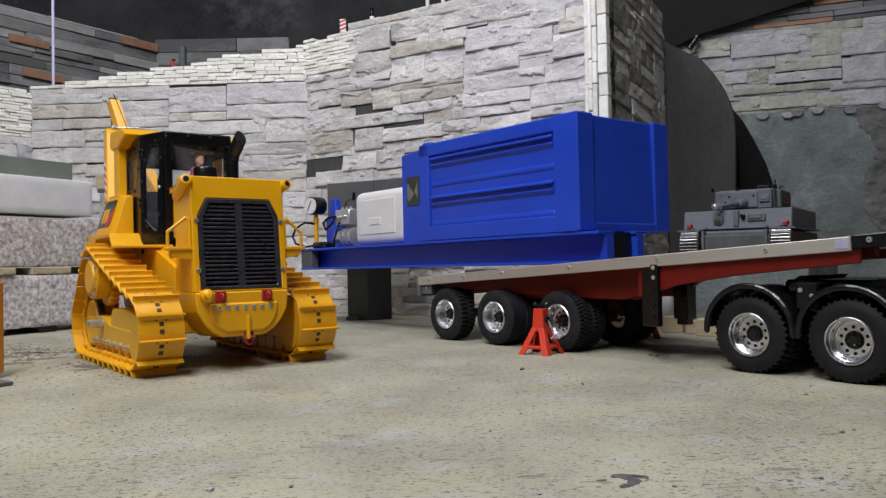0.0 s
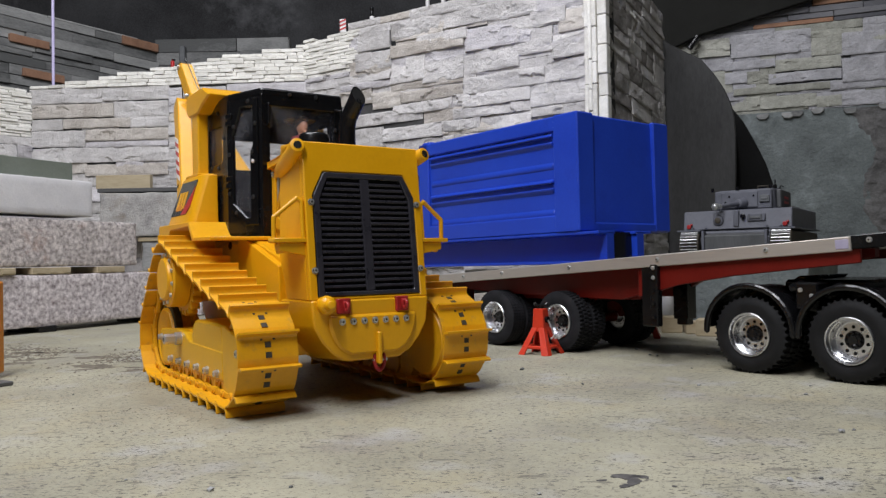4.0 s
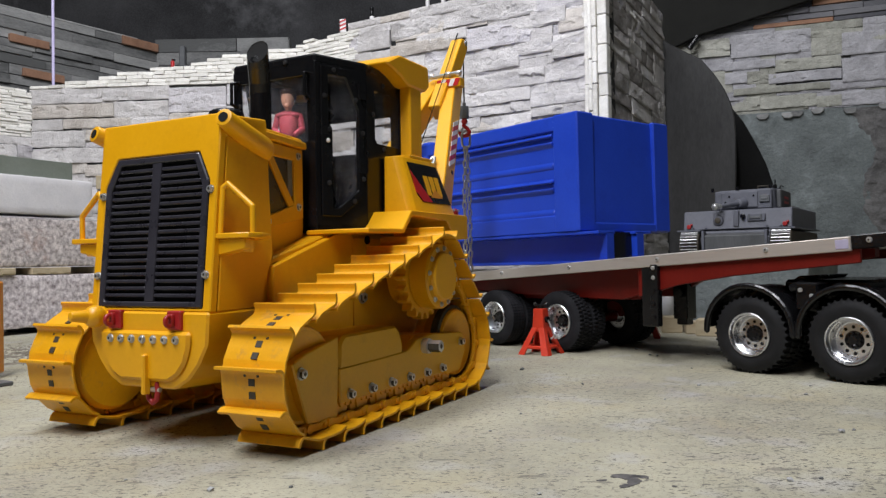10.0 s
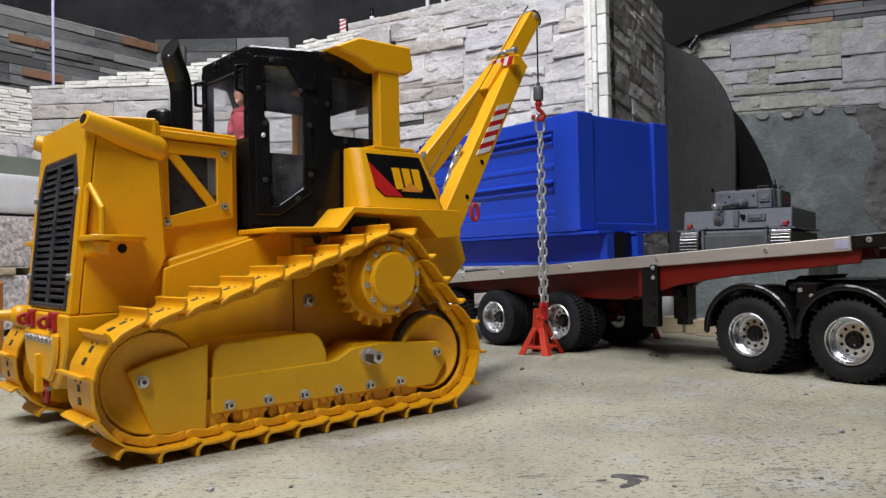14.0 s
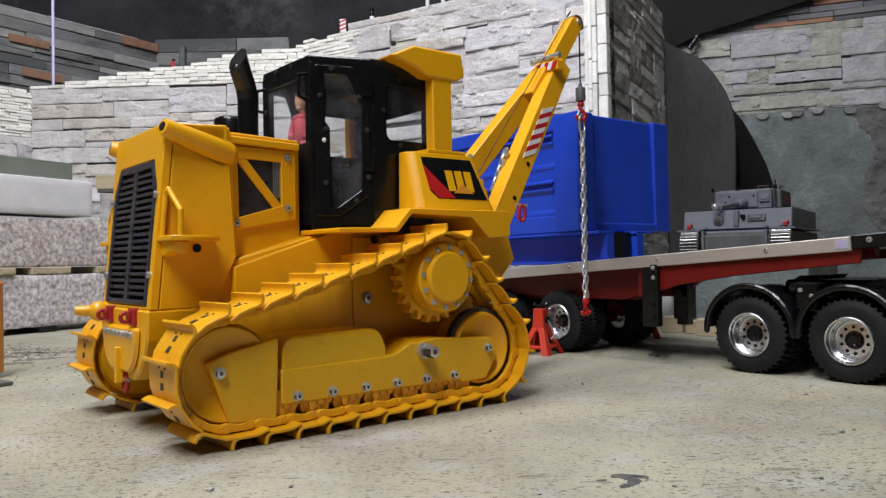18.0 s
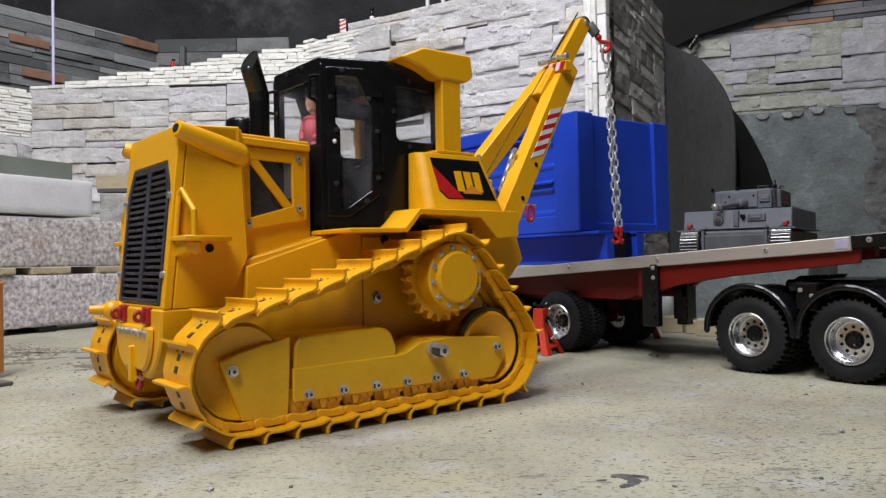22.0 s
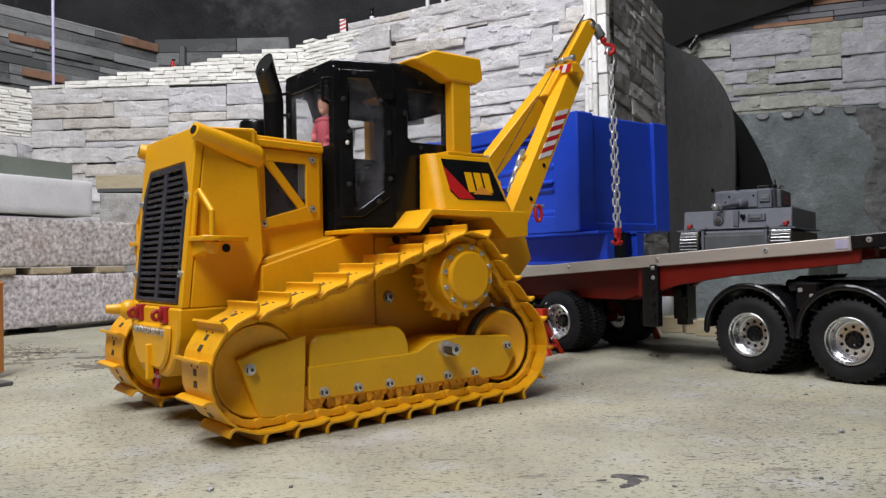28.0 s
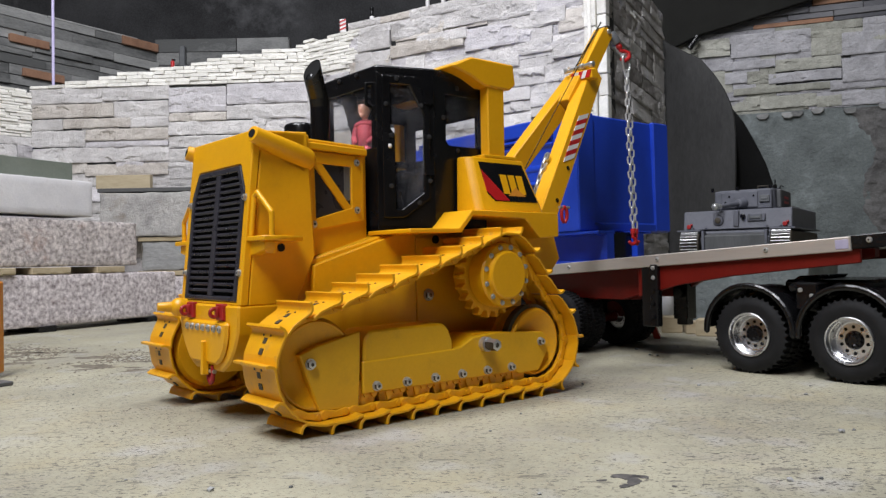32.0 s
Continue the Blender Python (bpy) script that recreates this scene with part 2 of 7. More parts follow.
def glass_material(name, rough=0.03, tint=(0.94, 0.95, 0.96)):
    """Clear acrylic; reflected haze is put in as a thin uneven pale film."""
    m = bpy.data.materials.new(name)
    m.use_nodes = True
    t = m.node_tree
    s = t.nodes["Principled BSDF"]
    s.inputs["Base Color"].default_value = (*tint, 1)
    s.inputs["Roughness"].default_value = rough
    s.inputs["Transmission Weight"].default_value = 1.0
    s.inputs["IOR"].default_value = 1.2
    co = t.nodes.new("ShaderNodeTexCoord")
    haze = node(t, "ShaderNodeTexNoise", Scale=22.0, Detail=5.0, Roughness=0.6)
    t.links.new(co.outputs["Object"], haze.inputs["Vector"])
    amount = t.nodes.new("ShaderNodeMapRange")
    amount.inputs["From Min"].default_value, amount.inputs["From Max"].default_value = 0.4, 0.75
    amount.inputs["To Min"].default_value, amount.inputs["To Max"].default_value = 0.01, 0.09
    t.links.new(haze.outputs["Fac"], amount.inputs["Value"])
    film = t.nodes.new("ShaderNodeBsdfDiffuse")
    film.inputs["Color"].default_value = (0.5, 0.5, 0.56, 1)
    mix = t.nodes.new("ShaderNodeMixShader")
    t.links.new(amount.outputs[0], mix.inputs[0])
    t.links.new(s.outputs[0], mix.inputs[1])
    t.links.new(film.outputs[0], mix.inputs[2])
    t.links.new(mix.outputs[0], t.nodes["Material Output"].inputs["Surface"])
    return m


GLASS = glass_material("acrylic_glass")


def floor_material():
    """Cream floor paint, scuffed and stained, with many short dark scratches and specks, denser here and there."""
    m = material("scuffed_cream_floor", (0.242, 0.226, 0.168), (0.438, 0.415, 0.304), 0.62, scale=6, fine=160, bump=0.25, bump_scale=110, distance=0.001,
                 stain=(0.25, 0.225, 0.205), stain_scale=5, stain_amount=0.75)
    t = m.node_tree
    link = t.links.new
    shader = t.nodes["Principled BSDF"]
    colour = shader.inputs["Base Color"].links[0].from_socket
    co = t.nodes.new("ShaderNodeTexCoord")
    crowd = node(t, "ShaderNodeTexNoise", Scale=7.0, Detail=4.0, Roughness=0.6)
    link(co.outputs["Object"], crowd.inputs["Vector"])
    thin = t.nodes.new("ShaderNodeMapRange")
    thin.inputs["From Min"].default_value, thin.inputs["From Max"].default_value = 0.35, 0.65
    thin.inputs["To Min"].default_value, thin.inputs["To Max"].default_value = -0.022, 0.018
    link(crowd.outputs["Fac"], thin.inputs["Value"])
    for scale, stretch, low, high, tone, turn, most in (
            (12, (1, 1, 1), 0.52, 0.75, (0.4, 0.34, 0.2), 0.9, 0.4), (16, (1, 1, 1), 0.55, 0.75, (0.42, 0.42, 0.44), 0.4, 0.5),
            (210, (0.7, 1, 1), 0.638, 0.662, (0.075, 0.068, 0.06), 0.7, 0.85), (290, (0.5, 1, 1), 0.625, 0.65, (0.085, 0.077, 0.068), -0.9, 0.85),
            (380, (0.5, 1, 1), 0.622, 0.652, (0.09, 0.082, 0.072), 1.3, 0.85), (560, (0.6, 1, 1), 0.605, 0.66, (0.11, 0.1, 0.088), 0.25, 0.8),
            (900, (0.7, 1, 1), 0.59, 0.68, (0.15, 0.135, 0.115), -0.5, 0.6), (130, (0.2, 1, 1), 0.665, 0.695, (0.1, 0.09, 0.075), 0.75, 0.6),
            (120, (0.2, 1, 1), 0.675, 0.7, (0.11, 0.1, 0.085), -1.0, 0.55), (90, (1, 0.2, 1), 0.69, 0.715, (0.13, 0.118, 0.1), 0.3, 0.5)):
        mp = t.nodes.new("ShaderNodeMapping")
        mp.inputs["Scale"].default_value = stretch
        mp.inputs["Rotation"].default_value = (0, 0, turn)
        link(co.outputs["Object"], mp.inputs["Vector"])
        specks = node(t, "ShaderNodeTexNoise", Scale=scale, Detail=3.0, Roughness=0.55)
        link(mp.outputs[0], specks.inputs["Vector"])
        add = t.nodes.new("ShaderNodeMath")
        add.operation = "ADD"
        link(specks.outputs["Fac"], add.inputs[0])
        link(thin.outputs[0], add.inputs[1])
        edge = t.nodes.new("ShaderNodeMapRange")
        edge.inputs["From Min"].default_value, edge.inputs["From Max"].default_value = low, high
        edge.inputs["To Max"].default_value = most
        link(add.outputs[0], edge.inputs["Value"])
        blend = t.nodes.new("ShaderNodeMix")
        blend.data_type = "RGBA"
        link(edge.outputs[0], blend.inputs["Factor"])
        link(colour, blend.inputs["A"])
        blend.inputs["B"].default_value = (*tone, 1)
        colour = blend.outputs["Result"]
    link(colour, shader.inputs["Base Color"])
    return m


FLOOR = floor_material()


# ---- mesh helpers; all mesh work is in millimetres ----
def bm_new():
    return bmesh.new()


def bevel_new(bm, before, size, segments=1):
    if size:
        edges = [e for e in bm.edges if e not in before]
        bmesh.ops.bevel(bm, geom=edges, offset=size, segments=segments, affect="EDGES", profile=0.5, clamp_overlap=True)


def box(bm, x0, x1, y0, y1, z0, z1, bevel=0.6, m=None):
    before = set(bm.edges)
    vs = bmesh.ops.create_cube(bm, size=1.0)["verts"]
    for v in vs:
        v.co = Vector((x0 + (v.co.x + 0.5) * (x1 - x0), y0 + (v.co.y + 0.5) * (y1 - y0), z0 + (v.co.z + 0.5) * (z1 - z0)))
        if m:
            v.co = m @ v.co
    bevel_new(bm, before, bevel)
    return bm


def prism(bm, pts, a, b, axis="y", bevel=0.6, a_pts=None):
    """A polygon, extruded from a to b along an axis. pts lie in the two other axes; a_pts: another outline of as many corners at the a end."""
    before = set(bm.edges)

    def put(p, h):
        return {"x": (h, p[0], p[1]), "y": (p[0], h, p[1]), "z": (p[0], p[1], h)}[axis]
    lo = [bm.verts.new(put(p, a)) for p in (a_pts or pts)]
    hi = [bm.verts.new(put(p, b)) for p in pts]
    n = len(pts)
    fs = [bm.faces.new(lo), bm.faces.new(hi)]
    for i in range(n):
        fs.append(bm.faces.new((lo[i], lo[(i + 1) % n], hi[(i + 1) % n], hi[i])))
    bmesh.ops.recalc_face_normals(bm, faces=fs)
    bevel_new(bm, before, bevel)
    return bm


def cyl(bm, p, q, r, segments=20, r2=None, bevel=0.0):
    p, q = Vector(p), Vector(q)
    before = set(bm.edges)
    d = q - p
    m = Matrix.Translation((p + q) / 2) @ d.to_track_quat("Z", "Y").to_matrix().to_4x4()
    bmesh.ops.create_cone(bm, cap_ends=True, cap_tris=False, segments=segments, radius1=r, radius2=r if r2 is None else r2, depth=d.length, matrix=m)
    if bevel:
        edges = [e for e in bm.edges if e not in before and len(e.link_faces) == 2 and any(len(f.verts) > 4 for f in e.link_faces)]
        bmesh.ops.bevel(bm, geom=edges, offset=bevel, segments=2, affect="EDGES", profile=0.5)
    return bm


def pipe(bm, pts, r, segments=8):
    """A round bar through points, with ball joints."""
    for p, q in zip(pts, pts[1:]):
        cyl(bm, p, q, r, segments)
    for p in pts:
        bmesh.ops.create_uvsphere(bm, u_segments=segments, v_segments=max(4, segments // 2), radius=r, matrix=Matrix.Translation(p))
    return bm


def ball(bm, p, r, scale=(1, 1, 1), u=14, v=9):
    bmesh.ops.create_uvsphere(bm, u_segments=u, v_segments=v, radius=r, matrix=Matrix.Translation(p) @ Matrix.Diagonal((*scale, 1)))
    return bm


def ring_plate(bm, outer, inner, m, thick, bevel=0.4):
    """A plate with a hole: outline and hole with as many corners each, in the plane of m's x and z, thick along its y."""
    before = set(bm.edges)
    rows = []
    for pts, h in ((outer, 0), (outer, thick), (inner, thick), (inner, 0)):
        rows.append([bm.verts.new(m @ Vector((p[0], h, p[1]))) for p in pts])
    n = len(outer)
    fs = []
    for k in range(4):
        a, b = rows[k], rows[(k + 1) % 4]
        for i in range(n):
            fs.append(bm.faces.new((a[i], a[(i + 1) % n], b[(i + 1) % n], b[i])))
    bmesh.ops.recalc_face_normals(bm, faces=fs)
    bevel_new(bm, before, bevel)
    return bm


def lathe(bm, profile, m, segments=28, caps=True):
    """Turns a profile of (along, radius) round m's y axis."""
    rows = []
    for y, r in profile:
        rows.append([bm.verts.new(m @ Vector((r * math.cos(2 * math.pi * i / segments), y, r * math.sin(2 * math.pi * i / segments)))) for i in range(segments)])
    fs = []
    for a, b in zip(rows, rows[1:]):
        for i in range(segments):
            fs.append(bm.faces.new((a[i], a[(i + 1) % segments], b[(i + 1) % segments], b[i])))
    if caps:
        fs.append(bm.faces.new(rows[0]))
        fs.append(bm.faces.new(list(reversed(rows[-1]))))
    bmesh.ops.recalc_face_normals(bm, faces=fs)
    return bm


def mesh_of(name, bm, mat, smooth=None):
    me = bpy.data.meshes.new(name)
    bmesh.ops.scale(bm, vec=(0.001, 0.001, 0.001), verts=bm.verts)
    bm.to_mesh(me)
    bm.free()
    for one in (mat if isinstance(mat, (list, tuple)) else [mat]):
        me.materials.append(one)
    if smooth:
        me.shade_smooth()
        me.set_sharp_from_angle(angle=radians(smooth))
    return me


def part(name, bm, mat, parent, label="", smooth=None, m=None):
    ob = new(name, mesh_of(name, bm, mat, smooth))
    ob.parent = parent
    if m is not None:
        ob.matrix_basis = m
    if label:
        ob["label"] = label
    return ob


def again(ob, parent, m, name=None):
    """Another object on the same mesh."""
    o = new(name or ob.name.split(".")[0], ob.data)
    o.parent = parent
    o.matrix_basis = m
    return o


def thing(name, label, category, m=None, group="", kind=""):
    ob = new(name)
    ob.empty_display_size = 0.02
    if m is not None:
        ob.matrix_basis = m
    return tagged(ob, label, category, group, kind)


def solid(name, bm, mat, label, category, m=None, group="", kind="", smooth=None):
    ob = new(name, mesh_of(name, bm, mat, smooth))
    if m is not None:
        ob.matrix_basis = m
    return tagged(ob, label, category, group, kind)


def mm(x, y, z, rx=0, ry=0, rz=0):
    return pose(x / 1000, y / 1000, z / 1000, rx, ry, rz)


I4 = Matrix.Identity(4)


# ---- the setting ----
def slab_sheet(name, corners, mat, label, category):
    bm = bm_new()
    bm.faces.new([bm.verts.new(c) for c in corners])
    return solid(name, bm, mat, label, category, kind="structure")


def floor_sheet():
    bm = bm_new()
    box(bm, -3600, 3600, -3000, 4000, -60, 0, bevel=0)
    solid("floor", bm, FLOOR, "cream painted concrete floor with dark scuffs and scratches", "floor", kind="structure")


floor_sheet()


def room_shell():
    for name, x0, x1, y0, y1, z0, z1, mat, label in (
            ("wall_back", -3600, 3600, 3600, 3700, 0, 2600, CLOTH, "black cloth backdrop behind the stone walls"),
            ("wall_behind_camera", -3600, 3600, -2700, -2600, 0, 2600, CONCRETE, "plain grey workshop wall behind the camera"),
            ("wall_west", -3600, -3500, -2600, 3600, 0, 2600, CLOTH, "black cloth hung on the workshop wall"),
            ("wall_east", 3500, 3600, -2600, 3600, 0, 2600, CONCRETE, "plain grey workshop wall"),
            ("ceiling", -3600, 3600, -2700, 3700, 2600, 2700, CONCRETE, "dark grey workshop ceiling")):
        bm = bm_new()
        box(bm, x0, x1, y0, y1, z0, z1, bevel=0)
        solid(name, bm, mat, label, "ceiling" if name == "ceiling" else "wall", kind="structure")


room_shell()


def rough_stone(w, h, d, seed, amp=2.6, step=4.6, pillow=1.2, ragged=1.3):
    """A split-faced stone: broken facets, torn ledges and a straight outline; x 0..w, z 0..h, its face towards -y."""
    rnd = random.Random(seed)
    bm = bm_new()
    nx, nz = max(4, round(w / step)), max(4, round(h / (step * 0.72)))
    off = Vector((rnd.uniform(0, 900), rnd.uniform(0, 900), rnd.uniform(0, 900)))
    tilt_x, tilt_z = rnd.uniform(-3, 3), rnd.uniform(-6, 3)
    slope = rnd.uniform(-0.5, 0.5)
    chips = []
    for k in range(max(3, round(w * h / 900))):
        chips.append((rnd.uniform(0, w), rnd.uniform(0, h), rnd.uniform(-0.5, 0.5), rnd.uniform(-0.06, 0.06), rnd.uniform(-0.13, 0.1)))
    grid = []
    for k in range(nz + 1):
        row = []
        for i in range(nx + 1):
            u, v = i / nx, k / nz
            x, z = w * u, h * v
            edge = min(x, w - x, z, h - z)
            p = Vector((x, 0, z)) + off
            wx, wz = x + 9 * noise.noise(p / 13), z + 7 * noise.noise(p / 10 + Vector((5, 5, 5)))
            best, lift = 1e9, 0.0
            for cx, cz, up, gx, gz in chips:
                r = abs(wx - cx) * 0.55 + abs(wz - cz + slope * (wx - cx) * 0.4) * 1.3
                if r < best:
                    best, lift = r, up + gx * (x - cx) + gz * (z - cz)
            y = -d - tilt_x * (u - 0.5) - tilt_z * (v - 0.5) - pillow * min(1, edge / 3)
            y -= amp * (0.75 * lift + 0.7 * noise.noise(p / 40) + 0.5 * noise.noise(p / 13) + 0.36 * noise.noise(p / 6) + 0.22 * noise.noise(p / 3.2))
            if i in (0, nx):
                x += ragged * noise.noise(p / 14)
            if k in (0, nz):
                z += ragged * noise.noise(p / 22 + Vector((0, 9, 0)))
            row.append(bm.verts.new((x, min(y, -0.6), z)))
        grid.append(row)
    for k in range(nz):
        for i in range(nx):
            bm.faces.new((grid[k][i], grid[k][i + 1], grid[k + 1][i + 1], grid[k + 1][i]))
    rim = [grid[0][i] for i in range(nx + 1)] + [grid[k][nx] for k in range(1, nz + 1)] + [grid[nz][i] for i in range(nx - 1, -1, -1)] + [grid[k][0] for k in range(nz - 1, 0, -1)]
    back = [bm.verts.new((v.co.x, 4.0, v.co.z)) for v in rim]
    n = len(rim)
    for i in range(n):
        bm.faces.new((rim[i], back[i], back[(i + 1) % n], rim[(i + 1) % n]))
    bmesh.ops.recalc_face_normals(bm, faces=bm.faces)
    return bm


def wall_frame(p, q):
    """The pose of a wall that runs from p to q (metres); its face looks to the right of that way, towards -y."""
    return pose(p[0], p[1], 0, 0, 0, math.degrees(math.atan2(q[1] - p[1], q[0] - p[0])))


PALE_MIX = ((STONE, 0.7), (STONE_LILAC, 0.82), (STONE_BEIGE, 1.0))
OLIVE_MIX = ((STONE_OLIVE, 0.35), (STONE_DIM, 1.0))
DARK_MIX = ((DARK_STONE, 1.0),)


def stone_wall(name, p, q, z0, z1, label, seed, mix=PALE_MIX, joint=0.9, thick=70, course=(56, 88), length=(120, 260), panels=None, core=DARK_CONCRETE, top=None, depth=(3, 13), amp=2.6, gap=None, laid=()):
    """A wall clad with interlocking split stones. panels: where the upright joints lie (mm). top: height by way along it. gap: x, z of a lost stone."""
    m = wall_frame(p, q)
    span = math.hypot(q[0] - p[0], q[1] - p[1]) * 1000
    bm = bm_new()
    za, zb = (top(0), top(span)) if top else (z1, z1)
    prism(bm, [(0, 0), (span, 0), (span, zb - 6), (0, za - 6)], 0, thick, "y", 0)
    wall = solid(name, bm, core, label, "wall", m, kind="structure")
    rnd = random.Random(seed)

    def lay(x, z, w, h):
        if gap and x < gap[0] < x + w and z < gap[1] < z + h:
            return
        # a laid stone already fills this place
        inside = sum(any(a < x + w * u < a + c and b < z + h * v < b + d for a, b, c, d in laid) for u in (0.1, 0.37, 0.63, 0.9) for v in (0.15, 0.5, 0.85))
        if inside >= 11:
            return
        set_stone(x, z, w, h, depth[0] * 0.5 if inside else rnd.uniform(*depth))

    def set_stone(x, z, w, h, proud):
        pick = rnd.random()
        mat = next(a for a, share in mix if pick <= share)
        part("stone", rough_stone(w - joint, h - joint, proud, rnd.random(), amp * rnd.uniform(0.7, 1.2)), mat, wall, smooth=24, m=mm(x, 0, z))

    for x, z, w, h in laid:
        set_stone(x, z, w, h, rnd.uniform(depth[0] + 2, depth[1] + 1))
    cuts = [0] + list(panels or []) + [span]
    for a, b in zip(cuts, cuts[1:]):
        z = z0
        limit = top((a + b) / 2) if top else z1
        while z + 15 < limit:
            high = min(rnd.uniform(*course), limit - z)
            if limit - z - high < 18:
                high = limit - z
            x = a
            while x < b - 1:
                w = rnd.uniform(*length)
                if b - (x + w) < length[0] * 0.7:
                    w = b - x
                style = rnd.random()
                if high < 34 or style < 0.16:
                    lay(x, z, w, high)
                else:
                    low = high * rnd.uniform(0.36, 0.64)
                    for lo, hi in ((0, low), (low, high)):
                        if w > 110 and rnd.random() < 0.6:
                            c = w * rnd.uniform(0.3, 0.7)
                            if hi - lo > 40 and rnd.random() < 0.5:
                                lay(x, z + lo, c, (hi - lo) / 2)
                                lay(x, z + lo + (hi - lo) / 2, c, (hi - lo) / 2)
                            else:
                                lay(x, z + lo, c, hi - lo)
                            lay(x + c, z + lo, w - c, hi - lo)
                        else:
                            lay(x, z + lo, w, hi - lo)
                x += w
            z += high
    return wall


def slab_courses(wall, x0, x1, z0, top, seed, thick=11.5, length=(24, 66), y=(-7, -1), depth=40, mat=SLAB):
    """Thin stone slabs stacked flat up to a height that varies along the wall."""
    rnd = random.Random(seed)
    z = z0
    while z < max(top(x0), top(x1)):
        h = thick * rnd.uniform(0.92, 1.08)
        x = x0 + rnd.uniform(-20, 10)
        while x < x1:
            w = rnd.uniform(*length)
            if z + h * 0.6 < top(x + w / 2) + rnd.uniform(-4, 4):
                bm = bm_new()
                box(bm, 0, w - 1.0, 0, depth, 0, h - 0.8, bevel=0.9)
                for v in bm.verts:
                    v.co.y += 2.4 * noise.noise(v.co / 16 + Vector((x, z, 0)))
                    v.co.z += 1.5 * noise.noise(v.co / 25 + Vector((z, x, 0)))
                part("slab", bm, mat, wall, m=mm(x, rnd.uniform(*y), z, rnd.uniform(-0.4, 0.4), rnd.uniform(-0.5, 0.5), rnd.uniform(-1.2, 1.2)))
            x += w
        z += h


# the larger stones of the walls, as they are laid: x along the wall, z, width, height in mm
LAID_LEFT = ((6, 568, 194, 26), (200, 573, 181, 27), (381, 536, 155, 66), (537, 554, 216, 54), (6, 530, 225, 36), (231, 528, 150, 41), (6, 497, 85, 30), (91, 501,
    185, 26), (276, 499, 104, 26), (381, 512, 155, 23), (536, 514, 216, 37), (5, 452, 147, 44), (153, 466, 227, 32), (380, 475, 261, 36), (641, 450, 110,
    58), (5, 409, 375, 41), (380, 442, 201, 31), (580, 418, 170, 30), (152, 449, 227, 15), (379, 404, 201, 36), (579, 380, 68, 37), (647, 375, 102, 39),
    (151, 372, 227, 32), (379, 358, 200, 45), (581, 448, 60, 27))
LAID_HIGH = ((181, 655, 97, 61), (282, 669, 151, 41), (357, 641, 140, 26), (433, 670, 224, 40), (491, 608, 164, 52), (656, 638, 83, 33), (722, 614, 80, 48), (281,
    625, 207, 30), (173, 607, 108, 44), (280, 561, 99, 61), (375, 551, 109, 54), (613, 579, 95, 30), (708, 559, 93, 51), (484, 557, 143, 44), (23, 577,
    257, 24), (279, 543, 204, 17), (483, 510, 204, 39), (687, 511, 113, 44), (652, 461, 174, 53))
LAID_LOW = ((22, 534, 102, 43), (124, 525, 98, 36), (222, 506, 85, 41), (307, 511, 176, 27), (482, 480, 170, 30), (21, 469, 146, 49), (166, 468, 202, 30), (286,
    484, 168, 26), (454, 456, 198, 25), (651, 439, 147, 20), (20, 413, 138, 50), (165, 410, 88, 53), (253, 423, 173, 33), (426, 430, 100, 26), (525, 422,
    130, 31), (126, 362, 109, 40), (234, 358, 78, 45), (35, 329, 188, 37), (124, 561, 156, 16), (4, 601, 146, 12))
LAID_RIGHT = ((51, 758, 59, 30), (110, 740, 92, 56), (205, 730, 223, 69), (427, 713, 83, 75), (509, 707, 114, 66), (187, 693, 142, 26), (328, 676, 179, 36), (508,
    628, 114, 71), (186, 652, 63, 36), (249, 646, 60, 39), (309, 642, 198, 31), (209, 615, 267, 21), (476, 608, 143, 17), (212, 566, 72, 43), (284, 567,
    155, 38), (438, 561, 67, 33), (505, 559, 114, 41))

# stone walls round the yard
A0, A1, B1, C1 = (-1.10, 2.09), (-0.355, 2.05), (0.341, 1.62), (0.617, 2.15)
wall_a = stone_wall("wall_left", A0, A1, 0, 610, "pale grey wall of split stone cladding with thin slabs stacked on top", 11, panels=[381], joint=0.6, depth=(2.5, 5), amp=1.8, laid=LAID_LEFT)
slab_courses(wall_a, 0, 745, 610, lambda x: 616 + 92 * min(1, max(0, x) / 745) ** 1.1, 21, thick=9.4)
wall_b = stone_wall("wall_centre", A1, B1, 0, 730, "tall pale grey wall of split stone cladding", 12, depth=(2, 6), amp=2.0, top=lambda x: 612 if x < 150 else 712 + 0.045 * x, panels=[150], joint=0.6, gap=(75, 385), laid=LAID_HIGH + LAID_LOW)
slab_courses(wall_b, 2, 149, 613, lambda x: 712 + 0.06 * x, 22, thick=8.6)
wall_c = stone_wall("wall_corner_side", B1, C1, 0, 800, "side of the stone wall past its corner, in a shade-darkened tone", 13, mix=DARK_MIX, joint=0.6, depth=(2, 3.5), amp=1.1, length=(110, 240), course=(56, 96), thick=16)
wall_l = stone_wall("wall_far_left", (-1.42, 1.72), A0, 0, 480, "pale stone wall with thin slabs stacked on top", 14)
slab_courses(wall_l, 0, 490, 480, lambda x: 608, 23, thick=7.6)


def corner_trim():
    """The upright cut edges of the cladding at the corner."""
    rnd = random.Random(5)
    m = wall_frame(A1, B1)
    for x, w, y in ((-36, 9, -14), (-26, 8, -17), (-17, 10, -19), (-5, 20, -16)):
        z = 0
        while z < 760:
            h = rnd.uniform(45, 130)
            bm = bm_new()
            box(bm, 0, w, 0, 22, 0, h - 1.5, bevel=1.6)
            for v in bm.verts:
                v.co.y += 2.0 * noise.noise(v.co / 30 + Vector((x, z, 3)))
            part("edge_strip", bm, SLAB, wall_b, m=mm(818 + x, y - rnd.uniform(0, 4), z))
            z += h


corner_trim()

